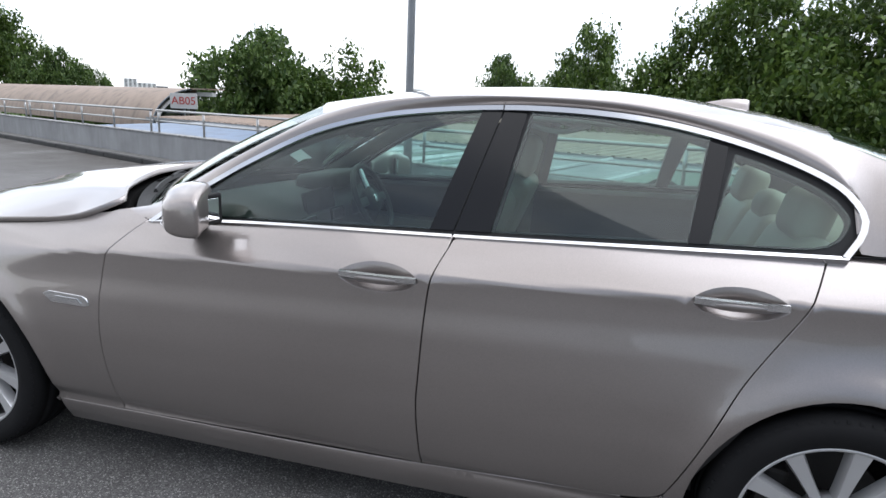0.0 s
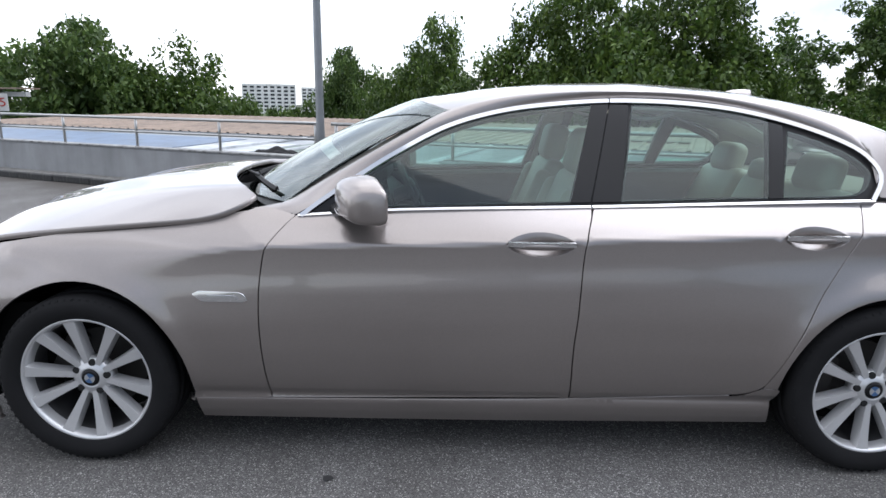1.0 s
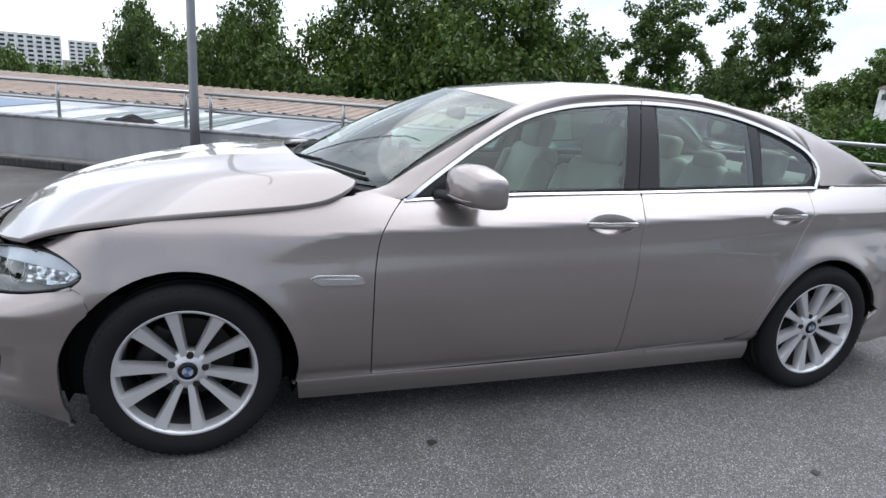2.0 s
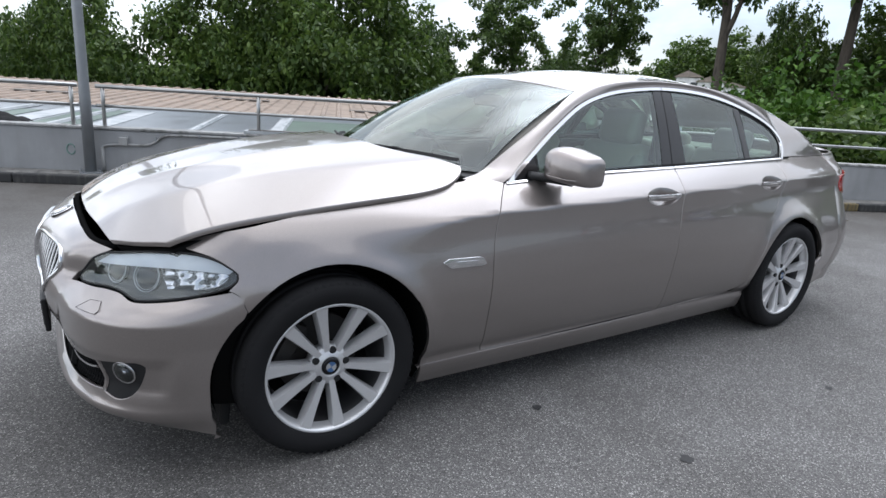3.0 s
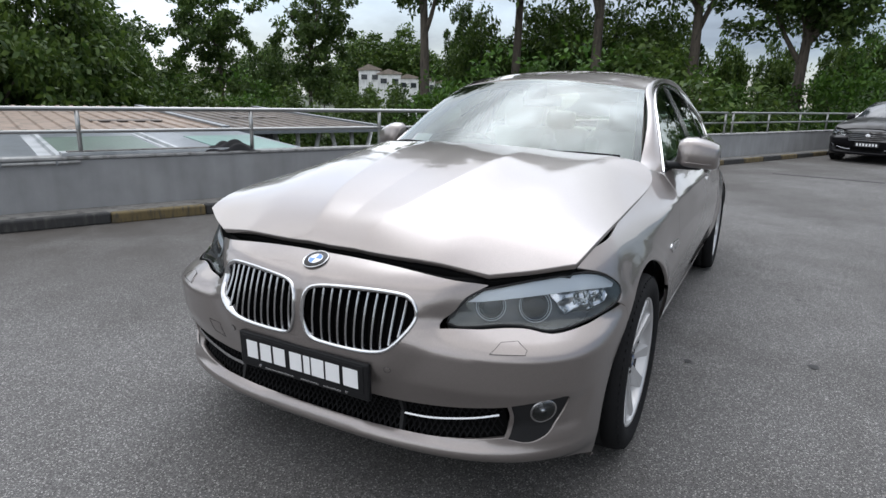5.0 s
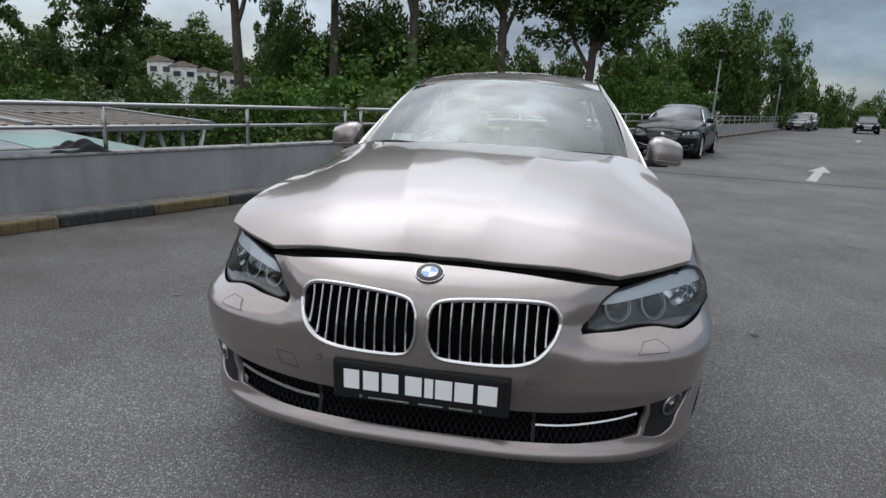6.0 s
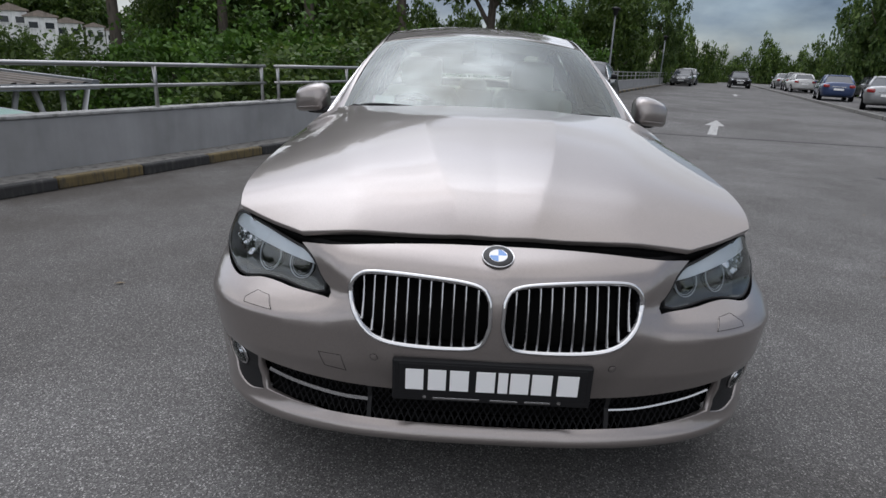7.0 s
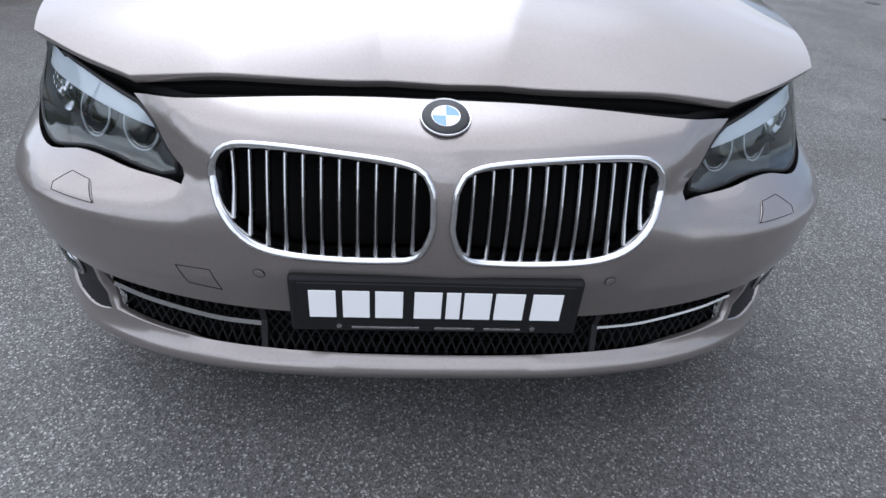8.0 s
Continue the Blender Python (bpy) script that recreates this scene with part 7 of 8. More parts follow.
def limb(bm, p0, p1, r0, r1, rnd, bend=0.12, n=7):
    p0, p1 = Vector(p0), Vector(p1)
    length = (p1 - p0).length
    off = Vector((rnd.uniform(-1, 1), rnd.uniform(-1, 1), rnd.uniform(-0.3, 0.6))) * bend * length
    prev = None
    for k in range(n):
        t = k / (n - 1)
        c = p0.lerp(p1, t) + off * math.sin(math.pi * t)
        d = ((p1 - p0) + off * math.cos(math.pi * t) * math.pi).normalized()
        a = d.orthogonal().normalized()
        b = d.cross(a)
        r = r0 + (r1 - r0) * t
        ring = [bm.verts.new(c + (a * math.cos(w) + b * math.sin(w)) * r) for w in [2 * math.pi * i / 8 for i in range(8)]]
        if prev:
            for i in range(8):
                bm.faces.new((prev[i], prev[(i + 1) % 8], ring[(i + 1) % 8], ring[i]))
        prev = ring
    bm.faces.new(prev)


TOPS = {}


def make_tree(seed, label, trunk_h, trunk_r, centre, radii, clumps, clump_r, per, size, mat, shell=0.55, gaps=0.0, lean=0.0, core=0.0):
    """A tapered trunk with limbs and a crown of leaf clumps round the crown's centre."""
    rng, rnd = np.random.default_rng(seed), random.Random(seed)
    tree = thing("tree", label, "tree", group="trees round the car park")
    bm = bmesh.new()
    top = (lean, 0, trunk_h)
    limb(bm, (0, 0, 0), top, trunk_r, trunk_r * 0.55, rnd, 0.03, 10)
    c = np.asarray(centre, float)
    R = np.asarray(radii, float)
    d = rng.normal(size=(clumps, 3))
    d /= np.linalg.norm(d, axis=1)[:, None]
    rad = shell + (1 - shell) * rng.random(clumps) ** 0.6
    lump = 1 + 0.16 * np.sin(d[:, 0] * 4.1 + seed) + 0.14 * np.sin(d[:, 1] * 5.3 + 2 * seed) + 0.1 * np.sin(d[:, 2] * 6.7)
    p = c + d * R * (rad * lump)[:, None]
    keep = rng.random(clumps) > gaps
    p = p[keep]
    for k in range(9):
        q = p[rng.integers(len(p))]
        start = Vector(top) * rnd.uniform(0.72, 1.0)
        limb(bm, start, Vector(c) * 0.25 + Vector(q) * 0.75, trunk_r * 0.42, trunk_r * 0.1, rnd, 0.14, 6)
    part("trunk", bm, "bark", tree, "grey-brown trunk and limbs", smooth=True)
    cr = clump_r * rng.uniform(0.6, 1.3, len(p))
    v, f = leaf_cloud(p, cr, per, size, rng)
    if core:
        d2 = rng.normal(size=(int(core), 3))
        d2 /= np.linalg.norm(d2, axis=1)[:, None]
        p2 = c + d2 * R * (0.55 * rng.random(int(core)) ** 0.4)[:, None]
        v2, f2 = leaf_cloud(p2, np.full(len(p2), clump_r * 1.2), max(6, per // 3), size * 1.6, rng)
        f = np.vstack([f, f2 + len(v)])
        v = np.vstack([v, v2])
    blade_mesh("crown", v, f, mat, tree)
    TOPS[tree] = float(np.percentile(v[:, 2], 99.95))
    return tree


def make_shrub(seed, label, radii, clumps, clump_r, per, size, mat):
    rng, rnd = np.random.default_rng(seed), random.Random(seed)
    sh = thing("shrub", label, "shrub", group="shrubs behind the parapet")
    bm = bmesh.new()
    R = np.asarray(radii, float)
    d = rng.normal(size=(clumps, 3))
    d[:, 2] = np.abs(d[:, 2])
    d /= np.linalg.norm(d, axis=1)[:, None]
    lump = 1 + 0.2 * np.sin(d[:, 0] * 5 + seed) + 0.15 * np.sin(d[:, 1] * 6)
    p = d * R * (lump * (0.5 + 0.5 * rng.random(clumps) ** 0.5))[:, None]
    for k in range(7):
        limb(bm, (rnd.uniform(-0.3, 0.3), rnd.uniform(-0.3, 0.3), 0), p[rng.integers(len(p))], 0.09, 0.02, rnd, 0.1, 5)
    part("stem", bm, "bark", sh, "brown woody stems", smooth=True)
    v, f = leaf_cloud(p, clump_r * rng.uniform(0.6, 1.3, clumps), per, size, rng)
    blade_mesh("foliage", v, f, mat, sh)
    TOPS[sh] = float(np.percentile(v[:, 2], 99.95))
    return sh


GZ, BZ = -9.0, -3.5  # street level, and the top of the planted bank behind the parapet
bank = bmesh.new()
rows = []
for off in (1.2, 6, 14, 26, 40, 60, 75):
    rows.append([bank.verts.new(at_wall(s, off, BZ + 0.35 * math.sin(s * 0.31 + off) - (5.5 if off == 75 else 0))) for s in np.linspace(7.6, 74, 24)])
for a, b in zip(rows, rows[1:]):
    for k in range(23):
        bank.faces.new((a[k], a[k + 1], b[k + 1], b[k]))
for a, b in zip(rows, rows[1:]):
    for k in (0, 23):
        bank.faces.new((a[k], b[k], bank.verts.new(b[k].co + Vector((0, 0, -6))), bank.verts.new(a[k].co + Vector((0, 0, -6)))))
tagged(part("ground_bank", bank, plain("bank_soil", (0.03, 0.04, 0.016), 0.95, vary=0.5, vary_scale=1.2), None, smooth=True), "overgrown planted bank behind the parapet", "bank", kind="structure")


def base_z(x, y):
    q = Vector((x, y, 0)) - W_0
    return BZ - 0.3 if 8.0 < q.dot(W_D) < 73 and 1.4 < q.dot(W_N) < 70 else GZ


round_tree = make_tree(11, "rounded broad-leaved tree with a dense dark green crown", 7.0, 0.3, (0, 0, 9.6), (5.0, 5.0, 4.6), 210, 1.08, 68, 0.42, "leaf_c", 0.68, 0.0, core=110)
mid_tree = make_tree(23, "broad-leaved tree with a loose mid-green crown", 7.0, 0.28, (0, 0, 9.5), (4.8, 4.8, 4.4), 185, 1.08, 68, 0.42, "leaf_a", 0.6, 0.03, core=80)
far_tree = make_tree(29, "broad-leaved tree with a rounded green crown", 7.0, 0.28, (0, 0, 9.5), (4.8, 4.8, 4.6), 130, 1.28, 46, 0.68, "leaf_a", 0.55, 0.0, core=50)
airy_tree = make_tree(37, "slender tree with an open crown and visible limbs", 12.0, 0.22, (0.2, 0, 11.6), (3.3, 3.3, 5.2), 84, 0.85, 120, 0.38, "leaf_c", 0.2, 0.05, lean=0.4)
tall_tree = make_tree(41, "tall tree with a bare trunk and high spreading crown", 13.0, 0.50, (0.2, 0, 17.6), (5.0, 5.0, 5.6), 230, 1.12, 82, 0.45, "leaf_c", 0.35, 0.05, lean=-0.3)
shrub = make_shrub(51, "bright green bushy shrub behind the parapet", (2.6, 2.6, 4.6), 210, 0.66, 60, 0.215, "leaf_b")
shrub_b = make_shrub(57, "dense mid-green shrub behind the parapet", (2.8, 2.8, 4.3), 210, 0.68, 60, 0.215, "leaf_a")
wall_of_leaves = make_tree(63, "large dense tree, a green wall of leaves", 8.0, 0.4, (0, 0, 8.2), (6.0, 5.4, 6.6), 520, 0.98, 90, 0.32, "leaf_a", 0.80, 0.0, core=200)

used = set()


def put(proto, eye, az, dist, top_el, width=1.0, turn=0.0):
    """Stands a copy where it shows at that bearing and distance with its top at that elevation."""
    x, y = eye[0] + dist * math.cos(radians(az)), eye[1] + dist * math.sin(radians(az))
    gz = base_z(x, y)
    k = (1.33 + dist * math.tan(radians(top_el)) - gz) / TOPS[proto]
    m = pose(x, y, gz, 0, 0, turn) @ Matrix.Diagonal((k * width, k * width, k, 1))
    if proto not in used:
        used.add(proto)
        proto.matrix_basis = m
        return proto
    return copy_thing(proto, m @ Matrix.Diagonal(tuple(1 / c for c in proto.scale) + (1,)))


E0, E1, E2, E3, E5, E6 = (0.83, -2.5), (0.37, -2.8), (-0.72, -3.1), (-2.27, -2.73), (-3.85, -0.78), (-3.94, 0.0)
# west and north-west
put(mid_tree, E0, 142.0, 92, 7.6, 0.75, 10)
put(round_tree, E0, 147, 98, 6.5, 0.8, 80)
put(round_tree, E0, 137.6, 84, 3.4, 0.6, 40)
put(round_tree, E0, 135.0, 86, 2.2, 0.5, 250)
put(round_tree, E1, 121.3, 44, 6.2, 0.74, 120)
put(mid_tree, E1, 114.8, 43, 5.2, 0.8, 200)
put(mid_tree, E1, 110.6, 50, 1.9, 0.7, 20)
put(round_tree, E1, 99.6, 52, 4.9, 0.46, 300)
put(mid_tree, E1, 96.2, 56, 2.0, 0.42, 60)
put(round_tree, E1, 91.6, 46, 4.5, 0.62, 220)
put(far_tree, E1, 103.6, 58, 0.7, 0.6, 140)
put(far_tree, E1, 107.0, 60, 0.6, 0.6, 10)
put(far_tree, E1, 128.0, 70, 0.2, 0.8, 75)
# the great green wall to the north
put(wall_of_leaves, E1, 82.0, 29, 9.9, 0.74, 15)
put(wall_of_leaves, E1, 76.0, 28, 11.2, 0.80, 100)
put(wall_of_leaves, E1, 69.8, 29, 10.8, 0.84, 205)
put(wall_of_leaves, E1, 72.6, 30, 10.6, 0.6, 320)
put(wall_of_leaves, E3, 88.0, 33, 7.4, 0.62, 260)
put(wall_of_leaves, E1, 65.4, 31, 6.4, 0.56, 150)
put(shrub_b, E1, 89.0, 31, 0.8, 0.6, 80)
# open trees to the north-east
put(airy_tree, E5, 48.0, 38, 9.8, 1.0, 30)
put(airy_tree, E5, 39.7, 38, 10.6, 0.92, 190)
put(airy_tree, E5, 54.6, 40, 7.2, 0.9, 100)
put(tall_tree, E5, 29.8, 34, 23.0, 0.85, 0)
put(round_tree, E5, 43.6, 48, 4.2, 0.6, 75)
put(airy_tree, E5, 26.6, 42, 9.0, 0.5, 250)
put(tall_tree, E5, 21.8, 37, 24.0, 0.80, 130)
put(tall_tree, E5, 14.2, 36, 25.0, 0.86, 260)
put(tall_tree, E5, 7.0, 37, 22.5, 0.9, 60)
put(tall_tree, E5, -1.6, 38, 17.0, 1.2, 200)
put(mid_tree, E5, 25.0, 40, 7.6, 0.66, 40)
put(mid_tree, E5, 18.0, 41, 9.4, 0.80, 160)
put(mid_tree, E5, 11.0, 40, 9.0, 0.78, 290)
for az, d, el, w, t in ((52.0, 60, 3.0, 0.6, 5), (46.0, 62, 3.3, 0.6, 65), (42.6, 58, 2.2, 0.5, 125), (36.6, 64, 1.0, 0.5, 185), (26.0, 60, 4.4, 0.55, 245), (22.6, 56, 4.8, 0.55, 305), (18.0, 60, 5.4, 0.55, 35), (12.0, 58, 5.4, 0.6, 95),
                        (8.0, 56, 6.4, 0.6, 155), (4.2, 58, 5.6, 0.5, 215), (0.6, 60, 5.4, 0.5, 310), (-4.4, 54, 6.6, 0.55, 275), (-7.4, 56, 6.4, 0.5, 335)):
    put(far_tree, E5, az, d, el, w, t)
put(mid_tree, E5, 35.0, 60, 1.0, 0.5, 15)
put(mid_tree, E5, 32.6, 57, 1.1, 0.5, 200)
put(mid_tree, E5, 28.6, 56, 1.6, 0.45, 100)
for az, d, el, w, t in ((36.6, 205, 4.6, 1.0, 30), (33.6, 215, 6.2, 1.1, 130), (31.0, 210, 5.0, 1.0, 220), (28.4, 220, 3.6, 1.0, 300), (39.5, 215, 3.0, 1.0, 80)):
    put(far_tree, E5, az, d, el, w, t)
put(far_tree, E5, 44.5, 75, 2.0, 0.6, 80)
put(far_tree, E5, 50.5, 75, 1.6, 0.6, 190)
put(far_tree, E5, 37.5, 70, 1.0, 0.6, 230)
for az, d, el, w, t, pr in ((52.5, 34, 0.6, 0.8, 0, 0), (48.0, 33, 1.2, 0.8, 40, 1), (44.0, 32, 1.9, 0.7, 80, 0), (39.5, 31, 0.6, 0.8, 120, 1), (35.6, 31, 0.9, 0.7, 10, 1), (32.0, 29, 0.9, 0.7, 160, 1), (27.5, 29, 2.4, 0.7, 30, 0), (24.3, 27, 4.4, 0.72, 200, 0),
                            (19.6, 26, 4.9, 0.8, 240, 0), (15.0, 27, 4.4, 0.8, 280, 0), (11.0, 26, 5.2, 0.8, 320, 1), (6.6, 27, 4.8, 0.8, 20, 1), (2.8, 28, 2.6, 0.7, 60, 0), (-0.5, 33, 1.6, 0.8, 100, 1), (-5.0, 38, 5.2, 0.6, 170, 0), (-8.4, 43, 4.8, 0.6, 15, 0),
                            (17.0, 22, 1.2, 0.9, 200, 1), (22.5, 22, 0.6, 0.9, 260, 1), (9.0, 22, 1.4, 0.9, 60, 0)):
    put(shrub_b if pr else shrub, E5, az, d, el, w * 1.45, t)
# along the parapet to the east, and the far side
for az, d, el, w, pr, t in ((-9.5, 50, 5.0, 0.5, far_tree, 30), (-13.0, 52, 8.8, 0.72, mid_tree, 70), (-15.0, 60, 4.6, 0.45, far_tree, 200), (-17.2, 64, 7.4, 0.5, airy_tree, 110), (-18.8, 75, 4.4, 0.45, far_tree, 150),
                            (-20.2, 85, 3.4, 0.42, far_tree, 240), (-21.8, 100, 2.2, 0.45, far_tree, 90), (-23.6, 120, 2.0, 0.55, far_tree, 10), (-25.6, 105, 3.2, 0.45, far_tree, 180), (-27.4, 125, 2.3, 0.55, far_tree, 50), (-29.2, 110, 3.1, 0.5, far_tree, 300),
                            (-31.8, 62, 5.0, 0.45, mid_tree, 20), (-33.6, 60, 8.0, 0.55, round_tree, 120), (-36.5, 66, 8.0, 0.6, far_tree, 220), (-10.5, 75, 3.6, 0.6, far_tree, 15), (-4.0, 60, 4.0, 0.5, far_tree, 320)):
    put(pr, E6, az, d, el, w, t)
# behind the camera, seen only in the paint and glass
for az, d, el, t in ((-150, 70, 4.0, 0), (-128, 75, 4.4, 70), (-104, 72, 3.6, 140), (-82, 76, 4.2, 210), (-60, 72, 4.0, 280), (170, 70, 4.5, 30)):
    put(far_tree, E6, az, d, el, 0.9, t)


def distant_woods():
    """The wooded skyline, far off."""
    rng = np.random.default_rng(77)
    az = np.radians(rng.uniform(-45, 150, 900))
    d = rng.uniform(150, 240, 900)
    h = rng.uniform(0.5, 1.0, 900) * (7.0 + 2.2 * np.sin(az * 7) + 1.5 * np.sin(az * 17))
    p = np.stack([d * np.cos(az), d * np.sin(az), GZ + h], 1)
    v, f = leaf_cloud(p, np.full(900, 3.2), 46, 1.3, rng)
    ob = blade_mesh("far_woods", v, f, "leaf_c", None)
    tagged(ob, "distant wooded skyline in soft dark green", "woods", kind="stuff")


distant_woods()


def far_building(name, label, az, d, base_el, top_el, width, floors, cols, mat, eye):
    x, y = eye[0] + d * math.cos(radians(az)), eye[1] + d * math.sin(radians(az))
    z1 = 1.3 + d * math.tan(radians(top_el))
    z0 = 1.3 + d * math.tan(radians(base_el)) - 4
    b = thing(name, label, "building", Matrix.Translation((x, y, z0)) @ Matrix.Rotation(radians(az - 90), 4, "Z"))
    h = z1 - z0
    part("wall", box((width, width * 0.5, h), pose(0, 0, h / 2), 0.05), mat, b)
    for r in range(floors):
        for c in range(cols):
            cw, fh = width / cols, (h - 1) / floors
            w = part("window", box((cw * 0.6, 0.12, fh * 0.5), pose(-width / 2 + cw * (c + 0.5), -width * 0.25 - 0.02, 0.6 + fh * (r + 0.5))), "window_dark", b)
    return b


def hill_house(label, az, d, base_el, volumes):
    """A white house in stepped volumes, each with a pitched roof, windows and a dark balcony slot."""
    x, y = E6[0] + d * math.cos(radians(az)), E6[1] + d * math.sin(radians(az))
    z0 = 1.3 + d * math.tan(radians(base_el))
    b = thing("house", label, "house", Matrix.Translation((x, y, z0)) @ Matrix.Rotation(radians(az - 90), 4, "Z"))
    for off, w, dep, h, pitch in volumes:
        part("wall", box((w, dep, h + 9), pose(off, 0, h / 2 - 4.5), 0.04), "white_wall", b)
        bm = bmesh.new()
        o = 0.4
        ends = []
        for yy in (-dep / 2 - o, dep / 2 + o):
            ends.append([bm.verts.new((off + u * (w / 2 + o), yy, h + z)) for u, z in ((-1, -0.1), (-1, 0.12), (-0.1, pitch), (1, 0.25 * pitch), (1, 0.25 * pitch - 0.22))])
        for k in range(5):
            bm.faces.new((ends[0][k], ends[0][(k + 1) % 5], ends[1][(k + 1) % 5], ends[1][k]))
        bm.faces.new(ends[0])
        bm.faces.new(ends[1][::-1])
        part("roof", bm, "far_roof", b)
        n = max(2, int(w / 2.2))
        for r in range(max(1, int(h / 2.9))):
            for c in range(n):
                win = part("window", box((w / n * 0.55, 0.2, 1.25), pose(off - w / 2 + w / n * (c + 0.5), -dep / 2 - 0.02, h - 1.7 - 2.9 * r)), "window_dark", b)
                part("sill", box((w / n * 0.62, 0.35, 0.12), pose(off - w / 2 + w / n * (c + 0.5), -dep / 2 - 0.05, h - 2.4 - 2.9 * r)), "white_wall", win)
    return b


hill_house("white stepped terrace house with pale tiled roofs on a hill", 33.9, 170, 0.7, ((-3.6, 5.6, 8, 4.0, 1.6), (1.6, 6.0, 9, 3.1, 1.4), (6.6, 5.4, 8, 2.2, 1.2)))
hill_house("white terrace house half hidden among trees", 29.2, 180, 0.2, ((-2.0, 4.0, 8, 3.4, 1.0), (2.2, 4.0, 8, 2.8, 0.9)))
far_building("apartment_block", "pale apartment block on the skyline", 106.0, 230, 0, 1.5, 18, 7, 8, "white_wall", E1)
far_building("apartment_block", "pale apartment block on the skyline", 102.2, 260, 0, 1.3, 9, 7, 4, "white_wall", E1)
far_building("tower", "pale tower block far off on the skyline", 130.9, 900, 0, 0.95, 22, 14, 4, "white_wall", E0)
far_building("tower", "pale tower block far off on the skyline", 132.1, 950, 0, 1.25, 16, 14, 3, "white_wall", E0)
far_building("tower", "pale tower block far off on the skyline", 129.9, 980, 0, 0.75, 20, 12, 4, "roof_grey", E0)
far_building("tower", "pale tower block far off on the skyline", 126.7, 900, 0, 0.85, 14, 12, 3, "white_wall", E0)
# ---------------------------------------------------------------- other parked cars
def parked_car(label, paint_mat, m, length=4.8, width=1.80, height=1.46, estate=False, plate=True, full=True):
    """A simpler saloon: lofted lower body, glasshouse, wheels, lamps, grille and bumper details. It faces -x."""
    L, W, H = length / 4.8, width / 1.8, height / 1.46
    c = thing("car", label, "car", m, group="parked cars")
    st = [(-2.36, 0.42, 0.60, 0.66), (-2.33, 0.62, 0.34, 0.70), (-2.22, 0.76, 0.24, 0.76), (-1.9, 0.86, 0.20, 0.84), (-1.4, 0.895, 0.20, 0.90), (-0.9, 0.90, 0.20, 0.945), (-0.3, 0.90, 0.19, 0.965), (0.4, 0.90, 0.19, 0.98),
          (1.1, 0.90, 0.20, 0.995), (1.7, 0.885, 0.22, 1.01), (2.15, 0.84, 0.28, 1.02), (2.36, 0.74, 0.34, 0.99), (2.42, 0.52, 0.45, 0.93)]
    bm = bmesh.new()
    rows = []
    for x, w, zb, zt in st:
        h = zt - zb
        prof = [(0.0, zb), (0.82 * w, zb), (0.94 * w, zb + 0.10 * h), (0.99 * w, zb + 0.42 * h), (w, zb + 0.60 * h), (0.975 * w, zb + 0.80 * h), (0.90 * w, zb + 0.94 * h), (0.78 * w, zt), (0.4 * w, zt + 0.035), (0.0, zt + 0.045)]
        full_p = prof + [(-y, z) for y, z in prof[-2:0:-1]]
        rows.append([bm.verts.new((x * L, y * W, z * H)) for y, z in full_p])
    n = len(rows[0])
    for a, b in zip(rows, rows[1:]):
        for k in range(n):
            bm.faces.new((a[k], a[(k + 1) % n], b[(k + 1) % n], b[k]))
    bm.faces.new(rows[0])
    bm.faces.new(rows[-1])
    part("body", bm, paint_mat, c, smooth=True)
    x_r = 2.2 if estate else 1.95
    top_r = 1.9 if estate else 1.15
    ring_lo = [(-1.0, 0.72), (-0.75, 0.80), (1.5, 0.80), (x_r, 0.70)]
    lo_z = [0.955, 0.965, 1.0, 1.02]
    hi = [(-0.22, 0.56), (0.0, 0.60), (top_r - 0.15, 0.60), (top_r, 0.54)]
    bm = bmesh.new()
    lo_v = [bm.verts.new((x * L, s * y * W, z * H)) for s in (1, -1) for (x, y), z in (zip(ring_lo, lo_z) if s > 0 else list(zip(ring_lo, lo_z))[::-1])]
    hi_v = [bm.verts.new((x * L, s * y * W, (1.40 - 0.02 * (i in (0, 3))) * H)) for s in (1, -1) for i, (x, y) in (enumerate(hi) if s > 0 else list(enumerate(hi))[::-1])]
    for k in range(8):
        bm.faces.new((lo_v[k], lo_v[(k + 1) % 8], hi_v[(k + 1) % 8], hi_v[k]))
    part("glasshouse", bm, "window_dark", c, "dark tinted windows all round")
    bm = bmesh.new()
    rr = []
    for z, g in ((1.385, 1.03), (1.43, 0.97), (1.46, 0.72)):
        cx = (hi[0][0] + hi[3][0]) / 2
        rr.append([bm.verts.new(((cx + (x - cx) * g) * L, s * y * g * W, z * H)) for s in (1, -1) for x, y in (hi if s > 0 else hi[::-1])])
    for a, b in zip(rr, rr[1:]):
        for k in range(8):
            bm.faces.new((a[k], a[(k + 1) % 8], b[(k + 1) % 8], b[k]))
    bm.faces.new(rr[-1])
    bm.faces.new(rr[0][::-1])
    part("roof", bm, paint_mat, c, smooth=False)
    for s in (-1, 1):
        for (x0, y0, z0), (x1, y1, z1), r in (((-0.92, 0.745, 0.955), (-0.18, 0.585, 1.40), 0.035), ((0.38, 0.805, 0.97), (0.40, 0.60, 1.41), 0.03), ((x_r - 0.12, 0.74, 1.01), (top_r - 0.03, 0.57, 1.40), 0.06)):
            part("pillar", tube([(x0 * L, s * y0 * W, z0 * H), ((x0 + x1) / 2 * L, s * (y0 + y1) / 2 * W + s * 0.012, (z0 + z1) / 2 * H), (x1 * L, s * y1 * W, z1 * H)], r, 8), paint_mat, c, smooth=True)
        part("sill_trim", box((2.0 * L, 0.03, 0.07), pose(0, s * 0.885 * W, 0.23 * H), 0.01), "black_plastic", c)
        part("belt_trim", box((2.5 * L, 0.02, 0.02), pose(0.3 * L, s * 0.815 * W, 0.985 * H), 0.004), "chrome", c)
